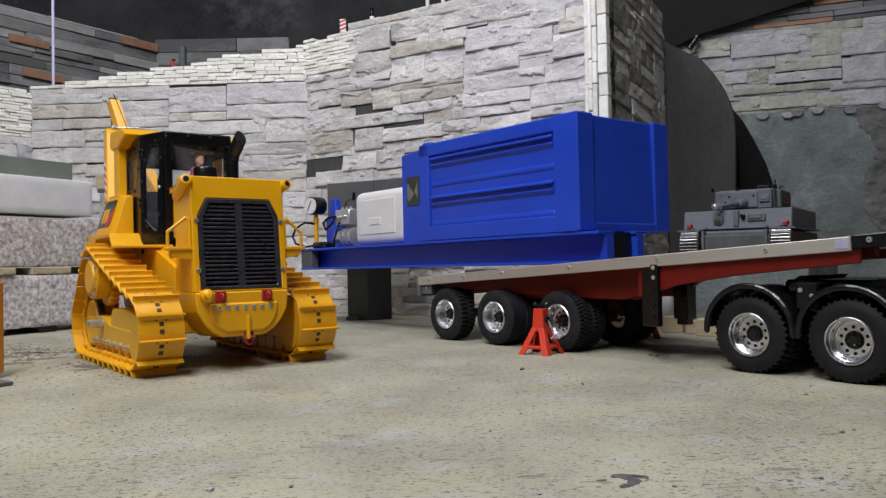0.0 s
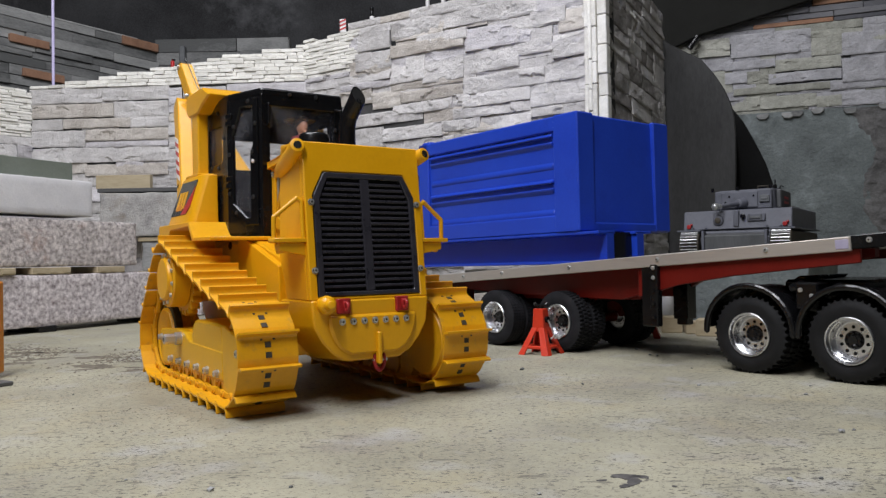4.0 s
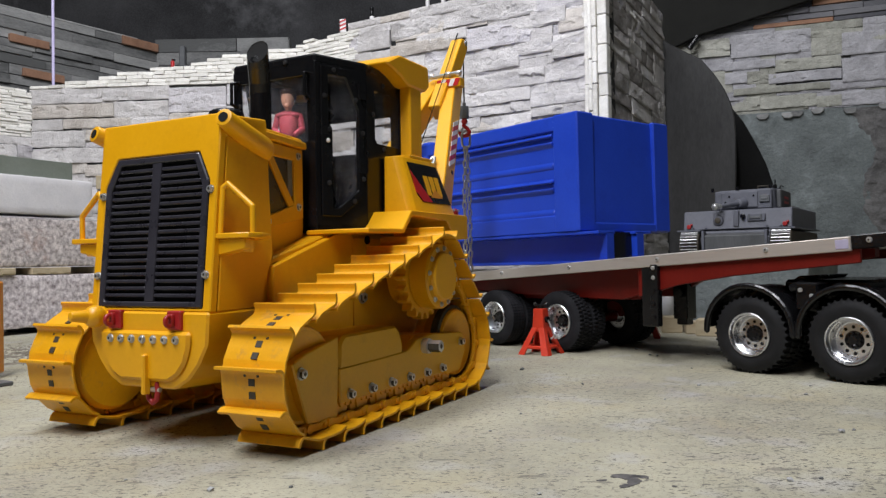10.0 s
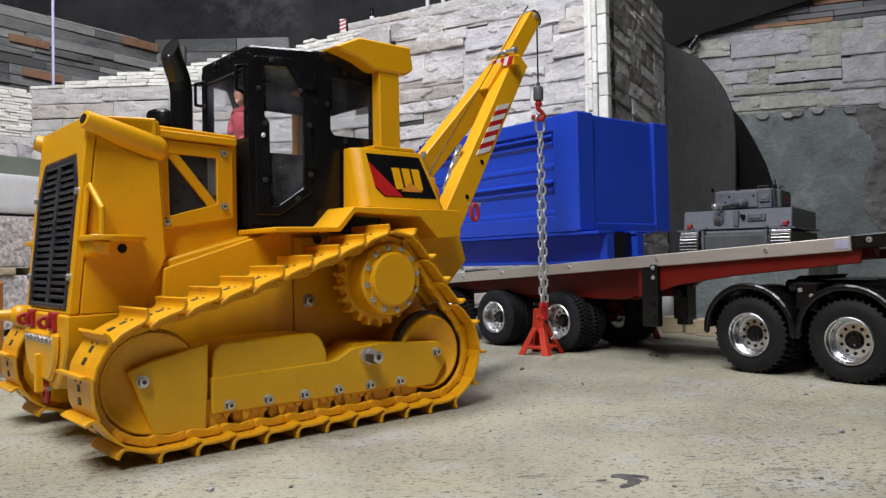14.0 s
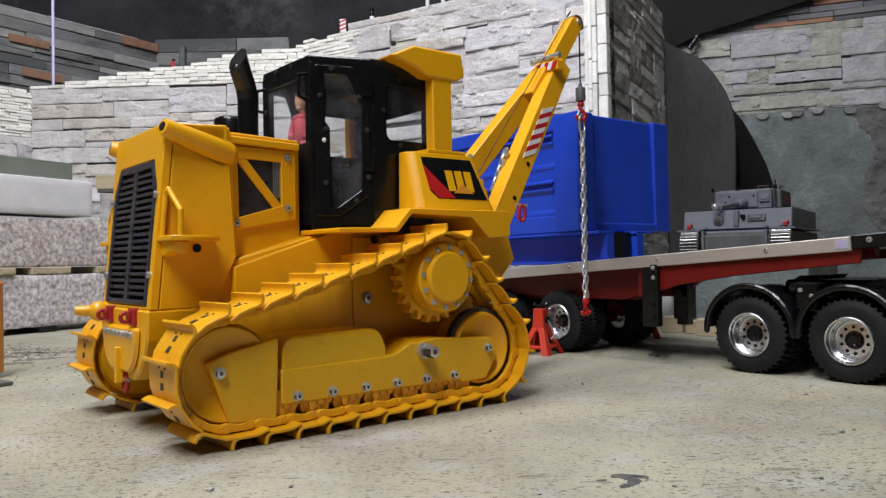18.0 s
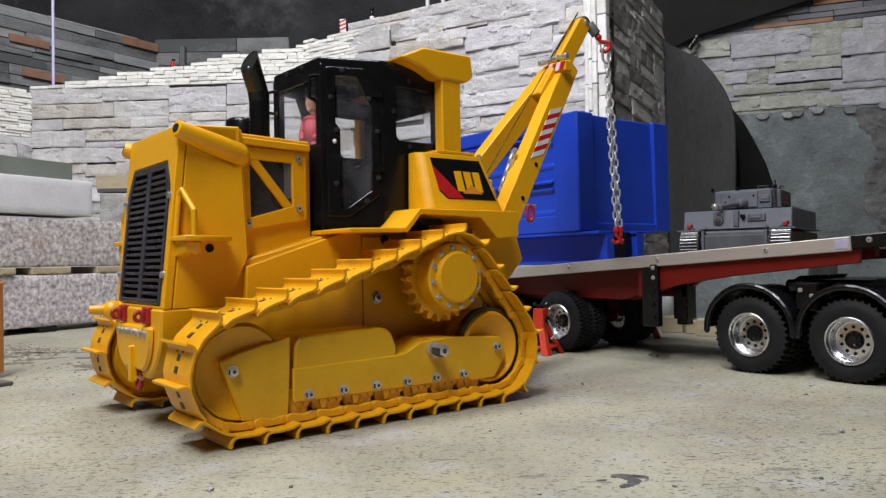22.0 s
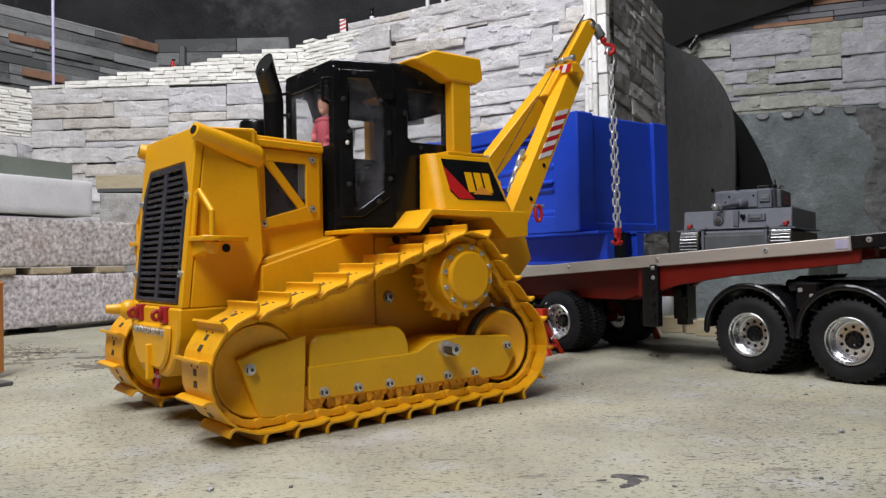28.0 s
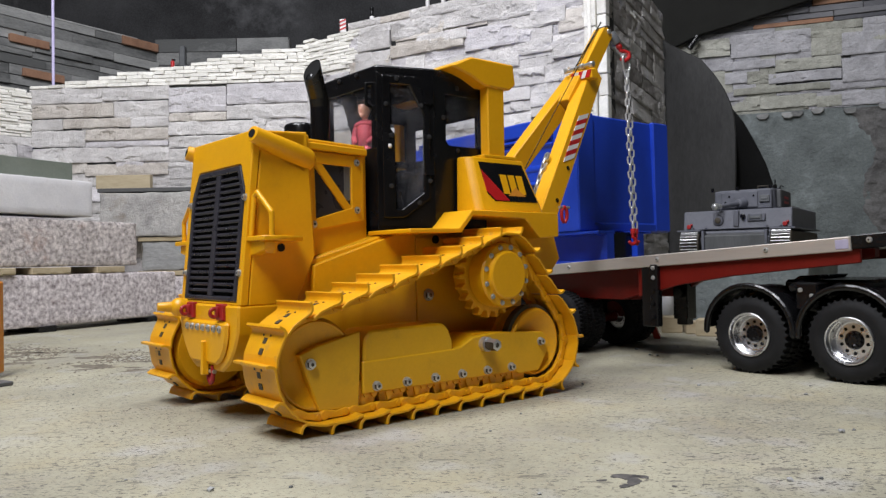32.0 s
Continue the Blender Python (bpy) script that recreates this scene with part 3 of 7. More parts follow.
# right-hand wall: cladding over rough concrete
D0, D1 = (0.70, 2.45), (1.48, 2.17)
wall_d = stone_wall("wall_right", D0, D1, 556, 812, "grey split stone cladding above a rough concrete wall", 15, mix=OLIVE_MIX, length=(130, 280), panels=[330], depth=(3, 6.5), amp=1.9, joint=0.7, laid=LAID_RIGHT)


def lower_concrete():
    bm = bm_new()
    nx, nz = 60, 36
    rows = []
    for k in range(nz + 1):
        rows.append([bm.verts.new((i / nx * 830, -6 - 5 * noise.noise(Vector((i * 0.21, k * 0.21, 4))) - 3 * noise.noise(Vector((i * 0.7, k * 0.7, 9))), k / nz * 556)) for i in range(nx + 1)])
    for a, b in zip(rows, rows[1:]):
        for i in range(nx):
            bm.faces.new((a[i], a[i + 1], b[i + 1], b[i]))
    part("concrete_face", bm, CONCRETE, wall_d, "rough grey-green concrete", smooth=60)
    # where the render has come away: dark, broken and rounded at its edge
    edge = [(0, 640), (173, 607), (206, 576), (256, 551), (322, 546), (362, 558), (394, 585), (468, 568), (511, 540), (556, 505)]

    def border(z):
        for (za, xa), (zb, xb) in zip(edge, edge[1:]):
            if z <= zb:
                return xa + (xb - xa) * (z - za) / (zb - za)
        return edge[-1][1]
    bm = bm_new()
    rows = []
    for k in range(93):
        z = k * 6
        row = []
        for i in range(36):
            p = Vector((i * 6, 0, z))
            start = border(z) + 12 * noise.noise(p / 34) + 5 * noise.noise(Vector((3, 7, z)) / 9)
            x = start + (828 - start) * i / 35
            p = Vector((x, 0, z))
            rise = min(1, (x - start) / 14)
            row.append(bm.verts.new((x, -3 - rise * (9 + 6 * noise.noise(p / 45) + 5 * noise.noise(p / 17) + 3 * noise.noise(p / 8)), min(z, 550))))
        rows.append(row)
    for a, b in zip(rows, rows[1:]):
        for i in range(35):
            bm.faces.new((a[i], a[i + 1], b[i + 1], b[i]))
    part("broken_render", bm, BROKEN_RENDER, wall_d, "dark broken patch in the concrete", smooth=40)
    rnd = random.Random(8)
    for x in (185, 268, 330, 368, 430, 515, 600):
        bm = bm_new()
        prism(bm, [(0, 0), (6, -8), (24, -9), (33, -2), (34, 8), (0, 8)], -14, 3, "y", 1.5)
        part("stone_clip", bm, SLATE, wall_d, m=mm(x + rnd.uniform(-12, 12), -3, 546 + rnd.uniform(-4, 3), 0, rnd.uniform(-6, 6)))


lower_concrete()
slate_d = thing("slate_course", "dark slate strips laid along the top of the wall", "slate", wall_frame(D0, D1), kind="structure")


def slate_strips(parent, length, z0, z1, seed, rust=0.16, high=(22, 48), wide=(140, 420), y=0, mat=SLATE, rusty=()):
    rnd = random.Random(seed)
    z = z0
    while z < z1:
        h = rnd.uniform(*high)
        x = 0
        while x < length:
            w = min(rnd.uniform(*wide), length - x)
            bm = bm_new()
            box(bm, 0, w - 2, -rnd.uniform(2, 12), 20, 0, min(h, z1 - z + 6) - 1.6, bevel=1.2)
            for v in bm.verts:
                v.co.y += 2.5 * noise.noise(v.co / 40 + Vector((x, z, 1)))
            part("slate", bm, RUST_SLATE if rnd.random() < rust and w < 260 else mat, parent, m=mm(x, y, z, 0, rnd.uniform(-0.6, 0.6)))
            x += w
        z += h
    for x, z, w, h in rusty:
        bm = bm_new()
        box(bm, 0, w, -15, 2, 0, h, bevel=1.6)
        for v in bm.verts:
            v.co.y += 3 * noise.noise(v.co / 30 + Vector((x, z, 1)))
        part("slate", bm, RUST_SLATE, parent, m=mm(x, y, z, 0, rnd.uniform(-0.8, 0.8)))


def slate_backing(name, p, q, z1, label, seed, rust, high=(16, 40), rusty=()):
    m = wall_frame(p, q)
    span = math.hypot(q[0] - p[0], q[1] - p[1]) * 1000
    bm = bm_new()
    box(bm, 0, span, 4, 50, 0, z1, bevel=0)
    wall = solid(name, bm, SLATE, label, "wall", m, kind="structure")
    slate_strips(wall, span, 420, z1, seed, rust, high, rusty=rusty)
    return wall


def slate_top_right():
    bm = bm_new()
    box(bm, 0, 830, 10, 60, 812, 950, bevel=0)
    part("backing", bm, SLATE, slate_d)
    slate_strips(slate_d, 830, 812, 950, 31, 0.14, (14, 30), (120, 255), y=4, mat=DARK_SLATE)


slate_top_right()
slate_backing("wall_slate_left", (-1.75, 1.85), (-1.048, 2.9), 952, "dark grey slate wall with rust-brown strips", 32, 0.0, (14, 44), ((712, 843, 127, 26), (751, 741, 138, 27), (1106, 922, 149, 30), (300, 800, 160, 26)))
slate_backing("wall_slate_back", (-1.058, 2.9), (-0.56, 2.9), 968, "dark grey slate panel behind the wall", 33, 0.04, (40, 70))


def pipe_end():
    """The dark rounded concrete shape beside the corner."""
    bm = bm_new()
    pts = [(560, 0), (560, 790), (610, 770), (648, 735), (710, 703), (742, 688), (778, 645), (806, 602), (824, 560), (834, 520), (836, 470), (835, 372), (832, 300), (830, 0)]
    prism(bm, pts, 2200, 2420, "y", 6)
    arch = bm
    # flat black sheet added behind the arch in place of its cast shadow
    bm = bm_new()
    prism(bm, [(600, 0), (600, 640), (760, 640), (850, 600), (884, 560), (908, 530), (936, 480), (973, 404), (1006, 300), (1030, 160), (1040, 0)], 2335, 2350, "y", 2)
    solid("arch_liner", bm, MATT_BLACK, "black panel standing for the arch's shadow on the wall", "liner", kind="structure")
    bm = arch
    solid("concrete_arch", bm, DARK_CONCRETE, "dark grey concrete arch with a rounded shoulder", "arch", kind="structure", smooth=40)


pipe_end()


def overhead_board():
    """Hangs just in front of the right-hand wall, above the arch."""
    bm = bm_new()
    prism(bm, [(-70, 1060), (-30, 960), (18, 786), (38, 774), (119, 806), (217, 826), (435, 874), (640, 940), (700, 1060)], -38, -20, "y", 2)
    solid("overhead_board", bm, BLACK_FELT, "black board hung over the concrete arch", "board", wall_frame(D0, D1), kind="structure")
    bm = bm_new()
    cyl(bm, (112, -44, 800), (84, -44, 762), 9, 12, bevel=1.5)
    solid("black_bracket", bm, BLACK, "short black rod under the overhead board", "bracket", wall_frame(D0, D1))


overhead_board()


# ---- stacked stone blocks at the left ----
def stone_block(name, mat, label, x0, x1, y0, y1, z0, z1, m, seed, amp=2.0, category="stone block", step=14):
    """A sawn block with chipped edges, finely divided so that its faces are uneven."""
    bm = bm_new()
    bmesh.ops.create_cube(bm, size=1.0)
    long = x1 - x0
    for v in bm.verts:
        v.co = Vector((x0 + (v.co.x + 0.5) * long, y0 + (v.co.y + 0.5) * (y1 - y0), z0 + (v.co.z + 0.5) * (z1 - z0)))
    bmesh.ops.bevel(bm, geom=list(bm.edges), offset=3.5, segments=2, affect="EDGES", profile=0.5)
    for axis, lo, hi in ((0, x0, x1), (2, z0, z1)):
        n = max(2, round((hi - lo) / step))
        for i in range(1, n):
            co, no = [0, 0, 0], [0, 0, 0]
            co[axis], no[axis] = lo + (hi - lo) * i / n, 1
            bmesh.ops.bisect_plane(bm, geom=list(bm.verts) + list(bm.edges) + list(bm.faces), plane_co=co, plane_no=no)
    off = Vector((seed * 31.7, seed * 7.3, seed))
    for v in bm.verts:
        p = v.co + off
        v.co += Vector((noise.noise(p / 18), noise.noise(p / 16 + Vector((7, 0, 0))), noise.noise(p / 20 + Vector((0, 9, 0))))) * amp
    return solid(name, bm, mat, label, category, m, "stacked stone blocks", smooth=45)


S0 = (-0.651, 1.897)
STACK = pose(S0[0], S0[1], 0, 0, 0, math.degrees(math.atan2(0.9, 0.44)))
stone_block("granite_block", GRANITE, "long pink-grey speckled granite block on wooden slats", -760, 0, 0, 110, 12, 116, STACK, 1, 1.6)
stone_block("granite_block", BROWN_GRANITE, "long brown-stained speckled granite block on another block", -760, -113, 4, 110, 133, 230, STACK, 2, 1.8)
stone_block("cut_block", PALE_BLOCK, "pale grey sawn stone block on top of the granite", -760, -236, 0, 90, 238, 314, STACK, 3, 0.8)


def stack_extras():
    bm = bm_new()
    box(bm, -760, -270, 20, 80, 315, 352, bevel=1)
    solid("green_sheet", bm, SHEET_GREEN, "dull grey-green slab lying on the pale block", "slab", STACK)
    # these spacers are coloured black to carry the shade under the block
    for x, w in ((-30, 60), (-330, 40), (-560, 70)):
        bm = bm_new()
        box(bm, x - w, x, -4, 100, 0, 12, bevel=1)
        solid("wooden_spacer", bm, BLACK, "thin wooden spacer, coloured black for the shaded gap under the granite block", "spacer", STACK, "spacers")
    for x, w, z in ((-150, 75, 117), (-290, 90, 117), (-420, 110, 117), (-560, 80, 117)):
        bm = bm_new()
        box(bm, x - w, x, -6 if x == -420 else 2, 90, z, z + 14, bevel=1)
        for k in range(3):
            box(bm, x - w + 8 + k * w / 3, x - w + w / 3 - 4 + k * w / 3, -8 if x == -420 else -1, 0, z + 3, z + 10, bevel=0.5)
        solid("small_pallet", bm, WOOD if x != -560 else BOARD_GREY, "little wooden pallet between two granite blocks", "pallet", STACK, "pallets")
    base = pose(-0.66, 1.99, 0)
    stone_block("rough_block", EARTHY_STONE, "grey-brown rough stone block on smaller stones", -215, 18, 0, 60, 205, 318, base, 4, 3.2)
    stone_block("dark_block", SLATE, "dark blue-grey stone block", -112, 5, 10, 60, 118, 192, base, 5, 3.0)
    stone_block("rough_block", GRANITE, "grey rough stone block at the bottom of the pile", -215, 40, 5, 60, 2, 104, base, 6, 3.0)
    bm = bm_new()
    box(bm, -120, 10, 4, 55, 104, 117, bevel=1)
    for k in range(3):
        box(bm, -112 + k * 42, -80 + k * 42, 1, 6, 106, 114, bevel=0.5)
    solid("small_pallet", bm, WOOD, "little wooden pallet under the dark stone", "pallet", base, "pallets")
    bm = bm_new()
    box(bm, -120, 10, 6, 55, 193, 204, bevel=1)
    solid("wooden_spacer", bm, WOOD, "weathered wooden slats under the rough stone", "spacer", base, "spacers")
    bm = bm_new()
    prism(bm, [(-220, 0), (40, 0), (55, 50), (-220, 50)], 320, 330, "z", 1)
    solid("dark_tray", bm, BOARD_GREY, "dark flat tray lying on the rough stone", "tray", base)
    bm = bm_new()
    box(bm, -232, -92, 20, 40, 331, 366, bevel=1)
    solid("wooden_board", bm, WOOD, "pale wooden board with a pencil mark on the tray", "board", base)


stack_extras()


# ---- boards and blocks by the wall ----
def boards():
    bm = bm_new()
    box(bm, 0, 230, 0, 10, 117, 312, bevel=1)
    box(bm, 124, 128, -2, 2, 118, 311, bevel=0)
    solid("grey_board", bm, BOARD_GREY, "dark grey board standing on the green block", "board", pose(-0.265, 1.80, 0, 0, 0, -28))
    bm = bm_new()
    prism(bm, [(-3, 4), (48, 33), (4, 104), (-56, 60)], 0, 117, "z", 1.5)
    box(bm, -60, -30, 8, 40, 0, 8, bevel=1, m=Matrix.Translation((6, 4, 0)))
    solid("support_block", bm, BOARD_GREEN, "dark green wooden block holding up the blue machine", "block", pose(-0.166, 1.735, 0))
    for x, y, w, h, rz in ((0.386, 1.325, 34, 27, -12), (0.412, 1.297, 22, 20, -10), (0.423, 1.255, 38, 27, -25), (0.5, 1.35, 60, 22, -30)):
        bm = bm_new()
        box(bm, -w / 2, w / 2, 0, 40, 0, h, bevel=1.2)
        solid("wooden_block", bm, WOOD, "pale sawn wooden block on the floor", "block", pose(x, y, 0, 0, 0, rz), "wooden blocks")


boards()


def orange_post():
    t = thing("barrier_post", "orange barrier post on a grey foot", "post", pose(-0.54, 0.93, 0))
    bm = bm_new()
    box(bm, -44, 12, -8, 8, 6, 115, bevel=2)
    part("panel", bm, ORANGE, t)
    bm = bm_new()
    cyl(bm, (-6, -8, 84), (-6, -9.5, 84), 9, 16)
    part("reflector", bm, WHITE, t, "round white reflector")
    bm = bm_new()
    prism(bm, [(-80, -60), (30, -100), (60, -60), (-70, 20)], 0, 5, "z", 1)
    part("foot", bm, BOARD_GREY, t, "flat grey foot plate")


orange_post()


def top_of_wall_things():
    t = thing("flag_pole", "thin white and violet pole standing behind the wall", "pole", pose(-1.056, 2.12, 0.60))
    bm = bm_new()
    cyl(bm, (0, 0, -590), (5, 0, 460), 3.8, 12)
    part("pole", bm, VIOLET_WHITE, t)
    t = thing("warning_sign", "red and white striped warning board on the wall", "sign", pose(-0.249, 2.02, 0.722))
    bm = bm_new()
    box(bm, -8, 8, -2, 2, 6, 40, bevel=0.5)
    part("panel", bm, WHITE, t)
    for z in (9, 19, 29):
        bm = bm_new()
        prism(bm, [(-8, z), (8, z + 7), (8, z + 12), (-8, z + 5)], -2.9, -2.2, "y", 0)
        part("stripe", bm, RED, t)
    bm = bm_new()
    cyl(bm, (0, 1, -4), (0, 1, 10), 2, 8)
    part("stem", bm, STEEL, t)
    t = thing("marker_post", "small white marker post with a black top", "post", pose(-0.169, 1.971, 0.712))
    bm = bm_new()
    cyl(bm, (0, 0, -6), (0, 0, 40), 6, 14, bevel=0.8)
    part("body", bm, WHITE, t, smooth=40)
    bm = bm_new()
    cyl(bm, (0, 0, 40), (0, 0, 54), 4.4, 14, bevel=0.5)
    part("band", bm, BLACK, t, "black band", smooth=40)
    bm = bm_new()
    cyl(bm, (0, 0, 54), (0, 0, 64), 4.8, 14, bevel=1.6)
    part("cap", bm, BLACK, t, smooth=40)
    for x, y in ((-0.026, 1.882), (0.012, 1.858)):
        bm = bm_new()
        cyl(bm, (0, 0, -14), (0, 0, 70), 5, 12, bevel=1)
        solid("white_peg", bm, WHITE, "short white peg standing on the stone wall", "peg", pose(x, y, 0.725), "pegs")
    t = thing("extinguisher", "tiny red fire extinguisher on the stacked slabs", "extinguisher", pose(-0.712, 2.075, 0.66))
    bm = bm_new()
    cyl(bm, (0, 0, -6), (0, 0, 16), 5, 12, bevel=1.5)
    part("bottle", bm, RED, t)
    bm = bm_new()
    box(bm, -2, 7, -2, 2, 16, 21, bevel=0.6)
    part("nozzle", bm, BLACK, t)
    t = thing("wall_lamp", "small grey bracket lamp on the slate panel", "lamp", pose(-0.95, 2.87, 0.86))
    bm = bm_new()
    box(bm, -11, 11, 0, 20, -10, 82, bevel=3)
    part("bracket", bm, GREY_METAL, t)
    bm = bm_new()
    box(bm, -13, 13, -3, 20, -32, -8, bevel=2)
    part("head", bm, BLACK, t)


top_of_wall_things()


# ---- the bulldozer; x forward, y to its left, z up, in millimetres from the foot of its radiator ----
dozer = thing("pipelayer_bulldozer", "yellow model crawler bulldozer with black cab and rear boom", "bulldozer", mm(WAY[0][1], WAY[0][2], 0, 0, 0, WAY[0][3]))


def bolt(bm, p, d, r=3.0, h=2.6):
    """A domed hexagon bolt head at p that sticks out along d."""
    p, d = Vector(p), Vector(d).normalized()
    cyl(bm, p, p + d * h * 0.35, r * 1.25, 14)
    cyl(bm, p + d * h * 0.35, p + d * h, r, 6, bevel=0.25)


def bolt_part(parent, p, d, r=3.0, h=2.6, mat=None):
    """A bolt of its own; the larger ones have a dark socket in the head."""
    bm = bm_new()
    bolt(bm, (0, 0, 0), d, r, h)
    if r >= 2.4:
        count = len(bm.faces)
        way = Vector(d).normalized()
        cyl(bm, way * (h - 0.4), way * (h + 0.12), r * 0.45, 6)
        bm.faces.ensure_lookup_table()
        for f in bm.faces[count:]:
            f.material_index = 1
    return part("bolt", bm, [mat or STEEL, GREASE], parent, smooth=40, m=mm(*p))


def front_x(z):
    return -0.1 * (z - 123)


def radiator_guard():
    bm = bm_new()
    # the shell round the grille: sloping front, tapering sides
    prism(bm, [(-5, 97), (-19, 238), (-60, 240), (-66, 136), (-48, 97)], -60, 60, "y", 0.8)
    tilt = Matrix(((1, 0, -0.1, 12.3), (0, 1, 0, 0), (0, 0, 1, 0), (0, 0, 0, 1)))
    turn = Matrix(((0, 1, 0, -7), (1, 0, 0, 0), (0, 0, 1, 0), (0, 0, 0, 1)))
    ring_plate(bm, [(-60, 97), (60, 97), (60, 190), (60, 238), (-60, 238), (-60, 190)], [(-52.6, 99.5), (52.6, 99.5), (52.6, 190.3), (41.4, 211.6), (-41.4, 211.6), (-52.6, 190.3)], tilt @ turn, 7, 0.9)
    part("radiator_guard", bm, YELLOW, dozer, smooth=30)
    shear = Matrix(((1, 0, -0.1, 12.3 + 0.6), (0, 1, 0, 0), (0, 0, 1, 0), (0, 0, 0, 1)))
    outline = [(-52, 100), (52, 100), (52, 190), (41, 211), (-41, 211), (-52, 190)]
    inner = [(-46, 104), (46, 104), (46, 187), (37.5, 206), (-37.5, 206), (-46, 187)]
    bm = bm_new()
    flip = Matrix(((0, 1, 0, -5), (1, 0, 0, 0), (0, 0, 1, 0), (0, 0, 0, 1)))
    ring_plate(bm, outline, inner, shear @ flip, 5, 0.8)
    grille = part("grille", bm, GRILLE, dozer, "black grille with fine slats")
    bm = bm_new()
    prism(bm, inner, -5.2, -4.2, "x", 0)
    bm.transform(shear)
    part("backing", bm, MATT_BLACK, grille)
    bm = bm_new()
    box(bm, -4.5, -0.4, -4.5, 4.5, 104, 206, bevel=0.6)
    bm.transform(shear)
    part("centre_bar", bm, GRILLE, grille)
    z = 108.5
    while z < 204:
        half = 46 if z < 185 else 46 - (z - 185) * 0.45
        for side in (-1, 1):
            bm = bm_new()
            a, b = sorted((side * 4.5, side * half))
            box(bm, -4.2, -0.7, a, b, z - 1.3, z + 1.3, bevel=0.6)
            bm.transform(shear)
            part("slat", bm, GRILLE, grille)
        z += 5.15
    for y in (-54.5, 54.5):
        for z in (123, 183.5):
            bolt_part(dozer, (front_x(z) - 0.6, y, z), (1, 0, 0.1), 2.5, 3)
    # tubes at the upper corners
    for s in (-1, 1):
        bm = bm_new()
        cyl(bm, (-7, s * 66, 233.5), (-60, s * 54, 218), 6.4, 28, r2=10.6, bevel=0.8)
        ball(bm, (-60, s * 54, 218), 10.5, u=20, v=12)
        prism(bm, [(-16, 222), (-16, 238), (-58, 238), (-58, 205)], min(s * 50, s * 60), max(s * 50, s * 60), "y", 1)
        tube = part("corner_tube", bm, YELLOW, dozer, smooth=35)
        bm = bm_new()
        cyl(bm, (-6.5, s * 66.1, 233.6), (-11, s * 65, 232.3), 3.6, 16)
        part("bore", bm, MATT_BLACK, tube)


radiator_guard()


def hood():
    bm = bm_new()
    prism(bm, [(-50, -53), (-50, 53), (-136, 36), (-136, -36)], 134, 237, "z", 1.2)
    prism(bm, [(-58, 136), (-58, 238.5), (-63, 238.5), (-68, 136)], -58, 58, "y", 0.8)
    part("hood", bm, YELLOW, dozer, smooth=30)
    for s in (-1, 1):
        # the sides draw in towards the cab
        frame_m = Matrix(((1, 0, 0, 0), (0.19 * s, s, 0, s * 61.4), (0, 0, 1, 0), (0, 0, 0, 1)))
        bm = bm_new()
        ring_plate(bm, [(-64, 157), (-130, 168), (-130, 226), (-60, 226)], [(-73, 168), (-115, 179), (-115, 216), (-72, 216)], frame_m, 4, 0.6)
        bar = bm_new()
        d = math.atan2(45, 42)
        box(bar, -32, 32, 0.4, 3.4, -4, 4, bevel=0.5, m=frame_m @ Matrix.Translation((-94, 0, 196)) @ Matrix.Rotation(-d, 4, "Y"))
        me = bpy.data.meshes.new("bar")
        bar.to_mesh(me)
        bar.free()
        bm.from_mesh(me)
        side = part("side_grille", bm, YELLOW, dozer)
        bm = bm_new()
        box(bm, -117, -70, -0.5, 1.2, 167, 217, bevel=0, m=frame_m)
        part("mesh_screen", bm, GRILLE, side, "black mesh screen")
        bm = bm_new()
        for k in range(15):
            for j in range(4):
                at = Vector((-108.2 - 2.0 * j, 1.2, 186.2 + 2.05 * k + (1.0 if j % 2 else 0)))
                cyl(bm, frame_m @ at, frame_m @ (at + Vector((0, 0.5, 0))), 0.75, 6)
        part("perforated_strip", bm, STEEL, side, "bright perforated metal strip")
        for p in ((-70, 163), (-65, 219), (-121, 177), (-121, 220)):
            q = frame_m @ Vector((p[0], 3.8, p[1]))
            bolt_part(side, q, (0, s, 0), 2.6, 2.2)
        bm = bm_new()
        box(bm, -133, -58, -2, 7, 227, 233, bevel=1, m=frame_m)
        part("hood_lip", bm, YELLOW, dozer)
        # hand rail and step
        bm = bm_new()
        pipe(bm, [(-7, s * 62, 152), (-10, s * 62, 184), (-11, s * 66, 187), (-12, s * 87, 170), (-12, s * 87, 152)], 2.1, 10)
        part("hand_rail", bm, YELLOW, dozer, smooth=50)
        bm = bm_new()
        prism(bm, [(-4, s * 58), (-4, s * 90), (-18, s * 90), (-47, s * 74), (-47, s * 54)], 148, 152, "z", 0.7)
        prism(bm, [(s * 58, 136), (s * 58, 148), (s * 84, 148), (s * 84, 141)], -17, -7, "x", 0.7)
        cyl(bm, (-15, s * 81, 148), (-15, s * 79, 139), 4.5, 14, bevel=0.8)
        step = part("step", bm, YELLOW, dozer, smooth=40)
        bm = bm_new()
        cyl(bm, (-34, s * 59.5, 143), (-34, s * 60.8, 143), 3.4, 16)
        part("hole", bm, BLACK, step)
    # exhaust and air cleaner
    bm = bm_new()
    path = [Vector((-93, 27, 236)), Vector((-93, 27, 270)), Vector((-91, 28.2, 279)), Vector((-85, 32, 291)), Vector((-73, 40, 319))]
    for p, q in zip(path, path[1:]):
        cyl(bm, p, q, 8.7, 20)
    for p in path[1:-1]:
        ball(bm, p, 8.7, u=18, v=10)
    cut_at, slant = Vector((-79.5, 35, 297.5)), Vector((0.78, 0.24, 0.38)).normalized()
